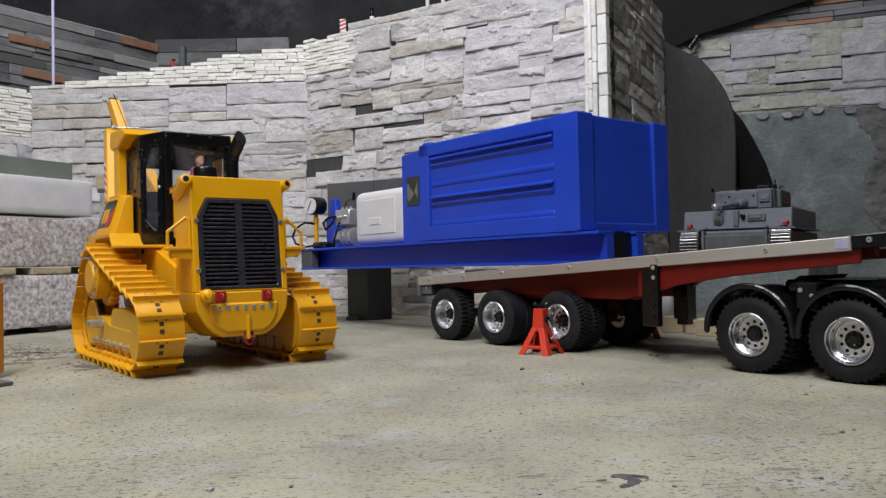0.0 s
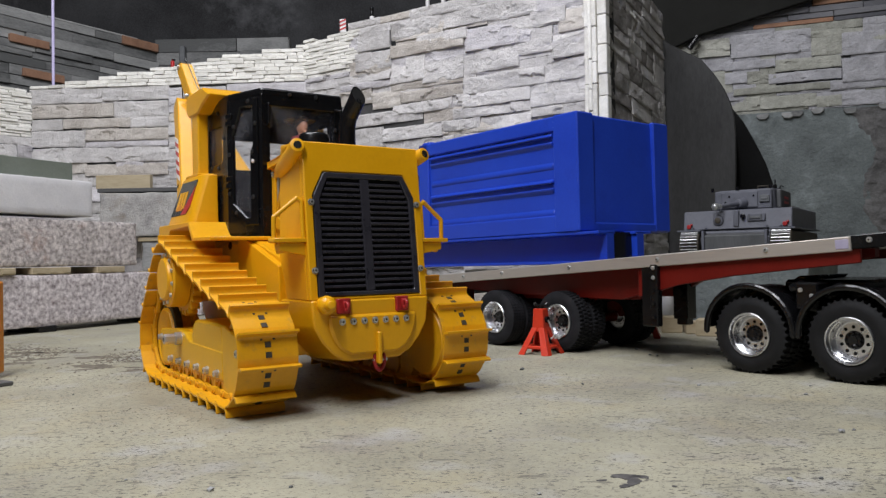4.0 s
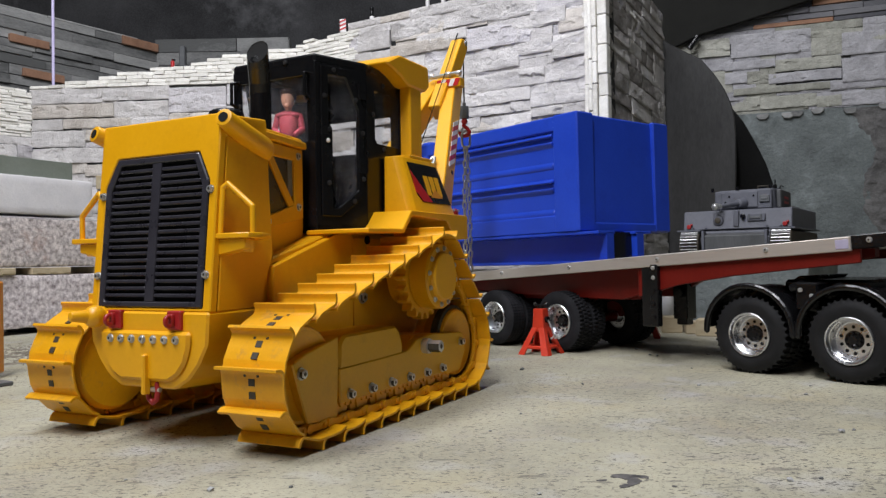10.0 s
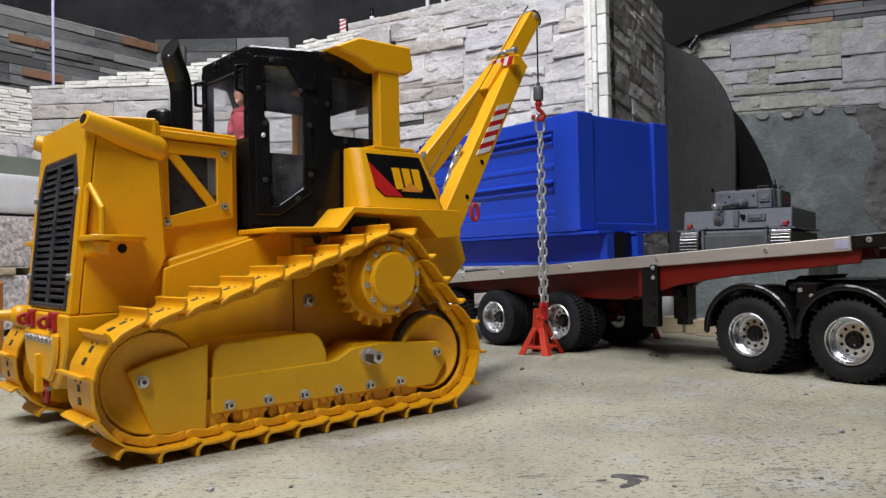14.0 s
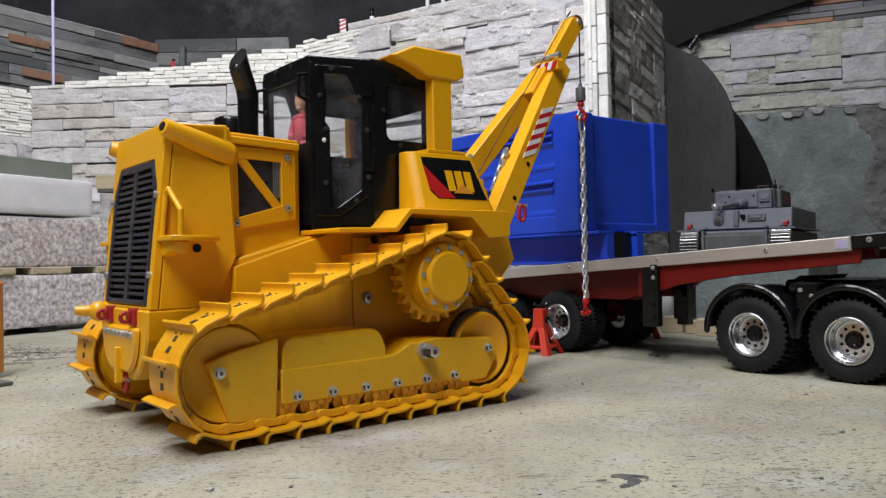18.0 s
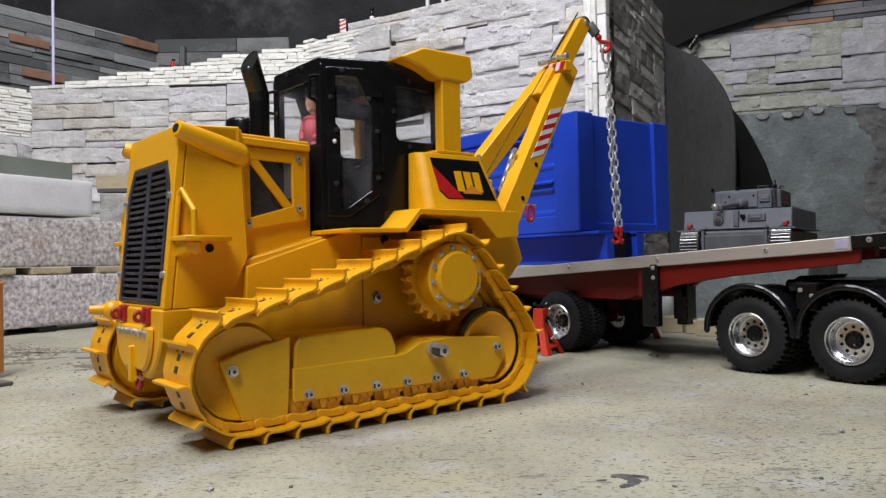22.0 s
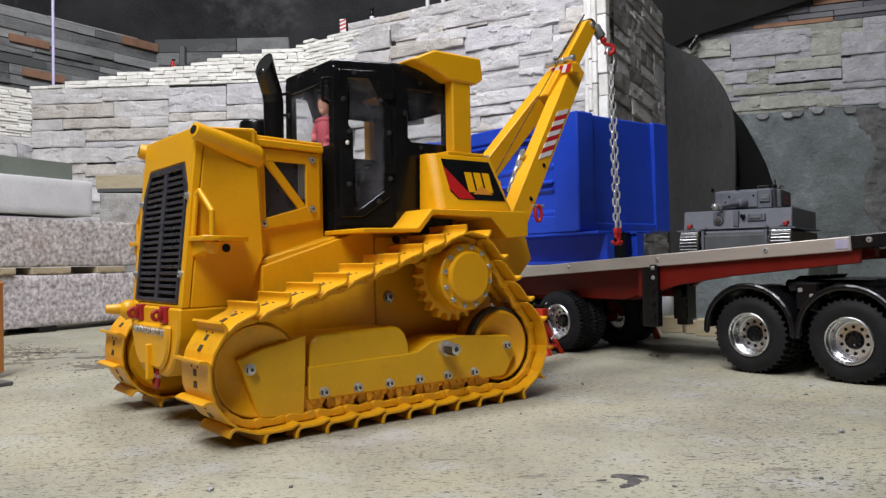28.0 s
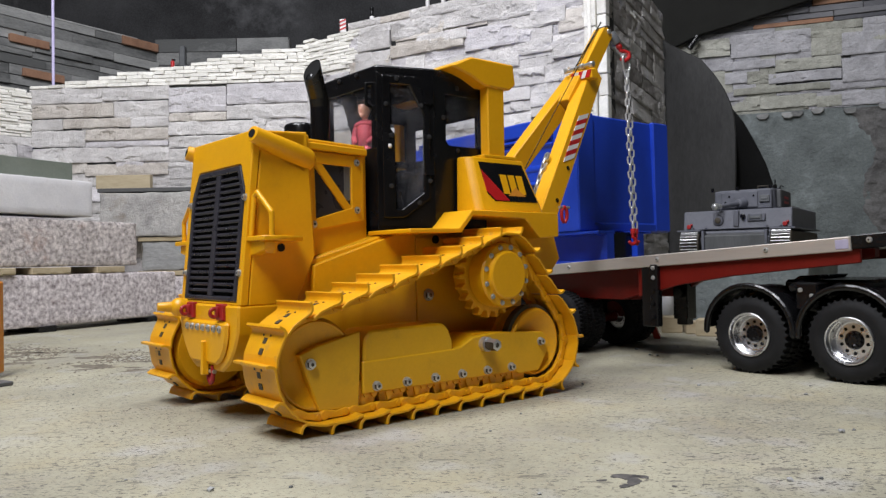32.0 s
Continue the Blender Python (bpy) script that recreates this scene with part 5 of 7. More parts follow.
def undercarriage(s):
    """Frames, wheels and guards of one side; returns the wheels that turn."""
    def yy(a, b):
        return min(s * a, s * b), max(s * a, s * b)
    bm = bm_new()
    prism(bm, [(-19.5, 60.5), (-34, 66), (-75, 75), (-74.5, 50), (-72.5, 14), (-36, 16)], *yy(104, 113), "y", 1.0)
    part("idler_guard", bm, YELLOW_DULL, dozer)
    bm = bm_new()
    prism(bm, [(-77.5, 50), (-172, 52), (-182, 53), (-197, 60.5), (-226, 63), (-288, 59), (-292, 56), (-295, 40), (-282, 22), (-254, 21.5), (-250, 24), (-77.5, 24)], *yy(104, 112), "y", 1.0)
    frame = part("track_frame", bm, YELLOW_DULL, dozer)
    bm = bm_new()
    teeth = []
    for k in range(24):
        teeth += [(-78 - 7.3 * k, 24.5), (-80 - 7.3 * k, 21 if k % 4 != 3 else 17), (-83 - 7.3 * k, 21 if k % 4 != 3 else 17)]
    prism(bm, teeth + [(-252, 30), (-78, 30)], *yy(105, 111), "y", 0)
    part("guard_edge", bm, YELLOW_WORN, frame)
    bm = bm_new()
    prism(bm, [(-79, 48), (-80, 68), (-86, 74.5), (-162, 75.5), (-169, 71), (-174, 60), (-174.5, 48)], *yy(74, 111), "y", 2.0)
    part("spring_cover", bm, YELLOW_DULL, frame, smooth=30)
    bm = bm_new()
    box(bm, -282, -40, *yy(84, 104), 30, 50, bevel=1)
    prism(bm, [(-180, 50), (-206, 63), (-242, 62), (-246, 40), (-180, 40)], *yy(72, 104), "y", 1)
    part("inner_beam", bm, YELLOW, frame)
    for k in range(6):
        bolt_part(frame, (-90 - 30.7 * k, s * 111.6, 29.4), (0, s, 0), 3.2, 5)
    for p, r in (((-210, 53.4), 5.4), ((-284, 50), 3.2)):
        bolt_part(frame, (p[0], s * 111.6, p[1]), (0, s, 0), r, 18 if r > 5 else 5)
    bolt_part(frame, (-28.5, s * 112.6, 53), (0, s, 0), 3.5, 4.5)
    for k in range(7):
        bm = bm_new()
        lathe(bm, [(-12, 6), (-12, 13), (-7, 13), (-6, 10), (6, 10), (7, 13), (12, 13), (12, 6)], Matrix.Translation((0, 0, 0)), 20)
        part("roller", bm, YELLOW_WORN, frame, smooth=35, m=mm(-78 - 29 * k, s * 97, 22))
    wheels = []
    bm = bm_new()
    lathe(bm, [(-17, 10), (-17, 34), (-13, 37), (-9, 37), (-7, 33), (7, 33), (9, 37), (10, 34.5), (14.6, 34.5), (15.4, 33.6), (15.2, 32), (14.2, 31), (11.5, 20), (11, 8)], Matrix.Diagonal((1, s, 1, 1)), 48)
    w = part("idler_wheel", bm, YELLOW_WORN, dozer, smooth=35, m=mm(IDLER[0], s * 95, IDLER[1]))
    wheels.append((w, Vector((IDLER[0], s * 95, IDLER[1])), 41.0))
    bm = bm_new()
    lathe(bm, [(-17, 10), (-17, 29), (-13, 33), (-9, 33), (-7, 30), (7, 30), (9, 33), (13, 32.5), (15, 31.5), (15.4, 29.8), (14.4, 28.5), (9, 22), (7, 15), (7, 8)], Matrix.Diagonal((1, s, 1, 1)), 44)
    w = part("rear_idler", bm, YELLOW_WORN, dozer, smooth=35, m=mm(REAR[0], s * 95, REAR[1]))
    wheels.append((w, Vector((REAR[0], s * 95, REAR[1])), 40.0))
    bm = bm_new()
    lathe(bm, [(4, 33), (4, 36), (11.5, 36), (12.5, 32.8)], Matrix.Diagonal((1, s, 1, 1)), 44, False)
    part("greasy_rim", bm, GREASE, w, "dark greasy rim", smooth=40)
    bm = bm_new()
    n, ro, ri = 22, 40, 34.2
    outline = []
    for k in range(n):
        a = 2 * math.pi * k / n
        q = 2 * math.pi / n
        for f, r in ((-0.28, ri), (-0.12, ro), (0.12, ro), (0.28, ri)):
            outline.append((r * math.cos(a + q * f), r * math.sin(a + q * f)))
    prism(bm, outline, *yy(-5, 5), "y", 0.5)
    w = part("sprocket", bm, YELLOW_WORN, dozer, smooth=25, m=mm(SPROCKET[0], s * 97, SPROCKET[1]))
    wheels.append((w, Vector((SPROCKET[0], s * 97, SPROCKET[1])), 41.0))
    bm = bm_new()
    lathe(bm, [(-20, 26), (4, 27), (6, 30), (22, 30), (24, 28.6), (24, 23), (27, 22), (28, 20.5), (28, 2)], Matrix.Diagonal((1, s, 1, 1)), 40)
    hub = part("hub", bm, YELLOW, w, "round yellow hub with a ring of bolts", smooth=30)
    for k in range(12):
        a = 2 * math.pi * k / 12
        bm = bm_new()
        bolt(bm, (26 * math.cos(a), s * 23.6, 26 * math.sin(a)), (0, s, 0), 2.0, 2.2)
        part("hub_bolt", bm, STEEL, w, smooth=40)
    return wheels


WHEELS = {s: undercarriage(s) for s in (-1, 1)}


def track_path():
    """The belt's centre line round the three wheels, as points a millimetre or so apart, with the outward way at each."""
    circles = [(IDLER, 43.0), (REAR, 42.0), (SPROCKET, 38.0)]
    centres = [Vector(c) for c, r in circles]
    pts = []
    n = len(circles)
    # idler -> rear along the ground, rear -> sprocket, sprocket -> idler; clockwise seen from the left, x forward
    tangents = []
    for i in range(n):
        a, ra = centres[i], circles[i][1]
        b, rb = centres[(i + 1) % n], circles[(i + 1) % n][1]
        d = (b - a)
        dist = d.length
        u = d / dist
        normal = Vector((-u.y, u.x))
        c = (ra - rb) / dist
        out = normal * math.sqrt(max(0, 1 - c * c)) + u * c
        tangents.append((a + out * ra, b + out * rb, out))
    if tangents[0][2].y > 0:
        tangents = []
        for i in range(n):
            a, ra = centres[i], circles[i][1]
            b, rb = centres[(i + 1) % n], circles[(i + 1) % n][1]
            d = (b - a)
            dist = d.length
            u = d / dist
            normal = Vector((u.y, -u.x))
            c = (ra - rb) / dist
            out = normal * math.sqrt(max(0, 1 - c * c)) + u * c
            tangents.append((a + out * ra, b + out * rb, out))
    for i in range(n):
        p, q, out = tangents[i]
        sag = 3.0 if i == 2 else 0.0
        steps = max(2, int((q - p).length / 1.5))
        for k in range(steps):
            f = k / steps
            point = p.lerp(q, f) + (Vector((0, -1)) * sag * math.sin(math.pi * f) if sag else Vector((0, 0)))
            pts.append((point, out))
        nxt = tangents[(i + 1) % n]
        c, r = centres[(i + 1) % n], circles[(i + 1) % n][1]
        a0 = math.atan2(out.y, out.x)
        a1 = math.atan2(nxt[2].y, nxt[2].x)
        # turn the way the belt goes
        delta = -((a0 - a1) % (2 * math.pi))
        steps = max(2, int(abs(delta) * r / 1.5))
        for k in range(steps):
            a = a0 + delta * k / steps
            o = Vector((math.cos(a), math.sin(a)))
            pts.append((c + o * r, o))
    lengths = [0.0]
    for (p, _), (q, _) in zip(pts, pts[1:] + pts[:1]):
        lengths.append(lengths[-1] + (q - p).length)
    return pts, lengths


PATH, PATH_LEN = track_path()
LOOP = PATH_LEN[-1]
SHOES = round(LOOP / 25.3)
PITCH = LOOP / SHOES


def on_track(way):
    """Point and outward angle at a way along the belt."""
    way %= LOOP
    lo, hi = 0, len(PATH_LEN) - 1
    while hi - lo > 1:
        mid = (lo + hi) // 2
        lo, hi = (mid, hi) if PATH_LEN[mid] <= way else (lo, mid)
    p, o = PATH[lo % len(PATH)]
    q, o2 = PATH[(lo + 1) % len(PATH)]
    f = (way - PATH_LEN[lo]) / max(1e-6, PATH_LEN[lo + 1] - PATH_LEN[lo])
    return p.lerp(q, f), (o * (1 - f) + o2 * f).normalized()


def shoe_mesh():
    """One track shoe: a plate with a raised bar along one edge, a curled other edge and slots; x along the belt, z outwards."""
    bm = bm_new()
    h = PITCH / 2
    profile = [(-h - 3.2, -2.2), (-h, -1.2), (-h + 4, 0.3), (0, 0.9), (h - 5.5, 0.9), (h - 3.2, 1.8), (h - 1.9, 4), (h - 1.7, 7.6), (h + 0.5, 7.6), (h + 0.2, 3.4), (h - 1.2, 0.6), (h - 3.5, -0.8), (0, -0.9), (-h + 4, -1.5), (-h, -3.0), (-h - 3.2, -4.0)]
    profile = [(-x, z) for x, z in reversed(profile)]
    prism(bm, profile, -26.5, 26.5, "y", 0.2)
    return mesh_of("track_shoe", bm, YELLOW_WORN, 28)


def shoe_small_meshes():
    bm = bm_new()
    for x in (6.0, -2.6):
        box(bm, x - 2.4, x + 2.4, -2.6, 2.6, 0.3, 1.2, bevel=0)
    for y in (-5.5, 5.5):
        box(bm, 5.0 - PITCH / 2, 6.6 - PITCH / 2, y - 0.9, y + 0.9, 0.4, 1.35, bevel=0)
    slots = mesh_of("slot", bm, GREASE)
    bm = bm_new()
    for y in (-11, 11):
        w = 1 if y > 0 else -1
        prism(bm, [(-PITCH / 2 - 1, -2), (-PITCH / 2 - 3, -4.4), (-PITCH / 2 - 2, -7.8), (-PITCH / 2 + 2, -9), (0, -7), (PITCH / 2 - 4, -8.6), (PITCH / 2 - 1.2, -7), (PITCH / 2 - 1, -2)], y - 2, y + 2, "y", 0.5)
        cyl(bm, (-PITCH / 2 + 1, y - w * 3, -5), (-PITCH / 2 + 1, y + w * 3.6, -5), 3.4, 14)
        cyl(bm, (PITCH / 2 - 5, y, -5), (PITCH / 2 - 5, y + w * 3, -5), 2.2, 10)
    link = mesh_of("link", bm, YELLOW_WORN)
    return slots, link


SHOE = shoe_mesh()
SLOT, LINK = shoe_small_meshes()


def shoe_pose(side, index, travel):
    p, o = on_track(index * PITCH + travel)
    # the belt runs backwards along the ground; z of the shoe points outwards
    angle = math.atan2(o.x, o.y)
    return Matrix.Translation(Vector((p.x, side * TRACK_Y, p.y)) / 1000) @ Matrix.Rotation(angle, 4, "Y")


SHOE_OBJECTS = {}
for side in (-1, 1):
    for index in range(SHOES):
        o = new("track_shoe", SHOE)
        o.parent = dozer
        o.matrix_basis = shoe_pose(side, index, 0)
        for name, data in (("slot", SLOT), ("link", LINK)):
            c = new(name, data)
            c.parent = o
        SHOE_OBJECTS[side, index] = o


# ---- the doll at the controls ----
def doll():
    """Plain seated figure in one mesh: shirt, neck, head with short hair, arms and thighs."""
    bm = bm_new()
    done = set()

    def colour(index):
        for f in bm.faces:
            if f not in done:
                f.material_index = index
                done.add(f)
    prism(bm, [(-8, -9), (5, -8), (8, 0), (5, 8), (-8, 9)], 0, 27, "z", 2.5, a_pts=[(-7, -8), (4, -7), (7, 0), (4, 7), (-7, 8)])
    ball(bm, (-1, 0, 27.5), 8, (0.85, 1.45, 0.55), 16, 10)
    for s in (-1, 1):
        pipe(bm, [(-2, s * 10, 27), (0, s * 12.5, 15), (6, s * 8, 9)], 3.0, 10)
        pipe(bm, [(-4, s * 6, 2), (6, s * 6, 1)], 4.4, 10)
    colour(0)
    cyl(bm, (-1, 0, 28), (-0.5, 0, 36), 2.9, 12)
    ball(bm, (0.6, 0, 42), 7.4, (0.9, 0.8, 1.18), 18, 14)
    ball(bm, (7.0, 0, 41.5), 1.2, (0.9, 0.8, 1.3), 8, 6)
    ball(bm, (4.6, 0, 36), 2.6, (0.9, 1.0, 0.9), 10, 8)
    colour(1)
    ball(bm, (-1.7, 0, 45.6), 8.0, (0.94, 0.92, 0.9), 18, 14)
    ball(bm, (2.6, 0, 48.8), 5.6, (1.05, 1.12, 0.55), 14, 8)
    colour(2)
    return solid("doll", bm, [SHIRT, SKIN, HAIR], "small doll in a red shirt seated in the cab", "doll", smooth=50)


DOLL_SEAT = mm(-157, 5, 236.5, 0, 0, 24)
figure = doll()


# ---- hook block, sling chain and rope; each hangs from the boom ----
def hook_shape(bm, r, size, m):
    pts = [(0, 0, 0), (0, 0, -size * 0.35), (size * 0.05, 0, -size * 0.5)]
    for k in range(9):
        a = radians(60 - 32 * k)
        pts.append((size * 0.02 + size * 0.33 * math.cos(a) * 1.0, 0, -size * 0.78 + size * 0.3 * math.sin(a)))
    pipe(bm, [tuple(m @ Vector(p)) for p in pts], r, 8)


hook_block = thing("hook_block", "black weight with a red swivel hook on the boom rope", "hook")
hook_block.rotation_mode = "QUATERNION"


def hook_parts():
    bm = bm_new()
    cyl(bm, (0, 0, -2), (0, 0, -19), 6.2, 20, bevel=1.2)
    cyl(bm, (0, 0, 3), (0, 0, -2), 2.4, 10)
    part("weight", bm, GREY_METAL, hook_block, "black steel weight", smooth=40)
    bm = bm_new()
    cyl(bm, (0, 0, -18), (0, 0, -22), 3.4, 12, bevel=0.6)
    ball(bm, (0, 0, -23), 4.4)
    m = Matrix.Translation((0, 0, -26))
    pipe(bm, [(0, 0, -23), (-1, 0, -29), (3, 0, -32), (6.5, 0, -37), (4, 0, -42), (-3, 0, -43), (-6.5, 0, -39)], 2.6, 10)
    part("swivel_hook", bm, RED, hook_block, "red swivel hook", smooth=60)
    bm = bm_new()
    pipe(bm, [(-1, 0, -29), (-6, 0, -38)], 1.2, 8)
    part("latch", bm, STEEL, hook_block, smooth=60)


hook_parts()
sling = thing("chain_sling", "bright steel two-strand chain with red end hooks", "chain")
sling.rotation_mode = "QUATERNION"


def sling_parts():
    bm = bm_new()
    link_loop(bm, 26, 16, 1.7, 8, 20)
    bm.transform(Matrix.Translation((0, 0, -10)))
    part("ring", bm, STEEL, sling, "large steel ring", smooth=60)
    bm = bm_new()
    link_loop(bm, 12.2, 7.4, 1.35, 6, 12)
    mesh = mesh_of("chain_link", bm, CHAIN, 60)
    count = 22
    step = 9.5
    for s in (-1, 1):
        for k in range(count):
            o = new("chain_link", mesh)
            o.parent = sling
            spread = 1.5 + 3.6 * min(1, (k + 1) / 8)
            o.matrix_basis = mm(s * spread * 0.9, s * 1.6, -25 - step * k, 0, 0, 45 * s + 90 * (k % 2))
        bm = bm_new()
        cyl(bm, (0, 0, 2), (0, 0, -5), 3.4, 10, bevel=0.6)
        pipe(bm, [(0, 0, -4), (-0.5, 0, -9), (3.5, 0, -13), (2.5, 0, -17), (-2, 0, -18.5), (-5.5, 0, -15.5)], 2.2, 8)
        part("end_hook", bm, RED, sling, "red steel hook", smooth=60, m=mm(s * 4.6, s * 1.6, -25 - step * count + 3, 0, 0, 70 if s > 0 else -20))


sling_parts()
ROPE = []
ROPE_PIECE = 8.0


def rope_pieces():
    holder = thing("hoist_rope", "thin dark steel rope hanging from the boom tip", "rope")
    bm = bm_new()
    cyl(bm, (0, 0, 0.4), (0, 0, -ROPE_PIECE - 0.4), 0.95, 8)
    mesh = mesh_of("strand", bm, BLACK)
    for k in range(11):
        o = new("strand", mesh)
        o.parent = holder
        ROPE.append(o)


rope_pieces()


# ---- low trailer and the tractor that pulls it; x towards the tractor, y away from the viewer ----
TRAILER = pose(0.007, 1.268, 0, 0, 0, -50.97)
WHEEL_R = 42.5


def tyre_mesh(name, width, pattern, mat):
    """A tyre in one piece: rounded shoulders, a raised block tread round it; its axle runs along y, outer side at y 0."""
    bm = bm_new()
    r = WHEEL_R - 2.2
    lugs = {"knobs": 38, "ribs": 56, "blocks": 48}[pattern]
    bands = {"knobs": ((1.0, 0.45, 0), (0.55, 1.0, 0.5)), "ribs": ((0.07, 0.26, 0), (0.3, 0.5, 0), (0.54, 0.73, 0), (0.77, 0.95, 0)), "blocks": ((0.05, 0.32, 0), (0.37, 0.65, 0.5), (0.7, 0.95, 0))}[pattern]
    if pattern == "knobs":
        bands = ((0.05, 0.45, 0), (0.55, 0.95, 0.5))
    share = {"knobs": 0.62, "ribs": 0.8, "blocks": 0.62}[pattern]
    top = {"knobs": WHEEL_R, "ribs": WHEEL_R - 1.5, "blocks": WHEEL_R - 0.4}[pattern]
    # rows across the tyre: the side walls, then a pair of rows at each edge of a tread band
    rows = [(1.0, 22.4, None), (-0.4, 24.6, None), (-1.2, 31, None), (-1.0, 35, None), (0.4, r - 2.6, None)]
    for k, (a, b, off) in enumerate(bands):
        rows += [(a * width - 0.3, r, None), (a * width + 0.3, top, k), (b * width - 0.3, top, k), (b * width + 0.3, r, None)]
    rows += [(width - 0.4, r - 2.6, None), (width, 31, None), (width - 0.5, 25, None), (width - 1, 22.4, None)]
    # four columns a lug: two on its flanks' feet, two on its top
    cols = []
    for k in range(lugs * 2):
        a = math.pi * k / lugs
        half = math.pi / lugs
        raised = k % 2 == 0
        w = half * (share if raised else 2 - share - 0.12) / 2
        mid = a if raised else a
        cols += [(mid - w + 0.01, k % 2), (mid + w - 0.01, k % 2)]
    grid = []
    for y, rad, band in rows:
        ring = []
        for angle, state in cols:
            if band is None:
                q = rad
            else:
                flip = bands[band][2] > 0
                q = rad if (state == 0) != flip else r
            ring.append(bm.verts.new((q * math.cos(angle), y, q * math.sin(angle))))
        grid.append(ring)
    n = len(cols)
    for a, b in zip(grid, grid[1:]):
        for i in range(n):
            bm.faces.new((a[i], a[(i + 1) % n], b[(i + 1) % n], b[i]))
    bmesh.ops.recalc_face_normals(bm, faces=bm.faces)
    return mesh_of(name, bm, mat, 35)


TYRES = {"knobs": tyre_mesh("tyre", 31, "knobs", DUSTY_RUBBER), "ribs": tyre_mesh("tyre", 26, "ribs", DUSTY_RUBBER), "blocks": tyre_mesh("tyre", 26, "blocks", DUSTY_RUBBER),
         "new_knobs": tyre_mesh("tyre", 31, "knobs", RUBBER), "new_blocks": tyre_mesh("tyre", 26, "blocks", RUBBER)}


def rim_meshes():
    """A deep bright dish, its perforated disc, a black hub and a nut."""
    bm = bm_new()
    lathe(bm, [(0.6, 24.2), (-1.6, 24.0), (-2.4, 23.2), (-2.0, 22.2), (-0.6, 21.6), (2.5, 21.2), (3.2, 20.4), (11.5, 19.4), (13, 18.6), (13.4, 17.6), (12.6, 16.8), (12.4, 8.5), (15, 8), (24, 8)], I4, 44, False)
    rim = mesh_of("rim", bm, CHROME, 35)
    bm = bm_new()
    lathe(bm, [(7, 1), (7, 4.6), (8.4, 5.6), (8.6, 8), (12.2, 9.6), (12.8, 9.6)], I4, 24)
    for k in range(8):
        a = math.pi / 4 * k
        cyl(bm, (6.6 * math.cos(a), 8.6, 6.6 * math.sin(a)), (6.6 * math.cos(a), 6.8, 6.6 * math.sin(a)), 1.1, 6)
    hub = mesh_of("hub", bm, BLACK, 35)
    bm = bm_new()
    cyl(bm, (0, 12.5, 0), (0, 11.9, 0), 1.75, 10)
    nut = mesh_of("hand_hole", bm, MATT_BLACK)
    return rim, hub, nut


RIM, HUB, NUT = rim_meshes()


def wheel(parent, x, y, pattern, z=WHEEL_R, flip=False, turn=0.0, rim=True):
    w = new("wheel")
    w.parent = parent
    w.matrix_basis = mm(x, y, z, 0, 0, 180 if flip else 0) @ Matrix.Rotation(turn, 4, "Y")
    o = new("tyre", TYRES[pattern])
    o.parent = w
    if rim:
        for name, data in (("rim", RIM), ("hub", HUB)):
            o = new(name, data)
            o.parent = w
        for k in range(10):
            a = 2 * math.pi * k / 10
            o = new("hand_hole", NUT)
            o.parent = w
            o.matrix_basis = mm(13.3 * math.cos(a), 0, 13.3 * math.sin(a))
    return w


trailer = thing("flatbed_trailer", "red model low-loader trailer with aluminium deck edge and black tyres", "trailer", TRAILER)


def deck_z(x):
    return 107.5 + 0.0614 * x


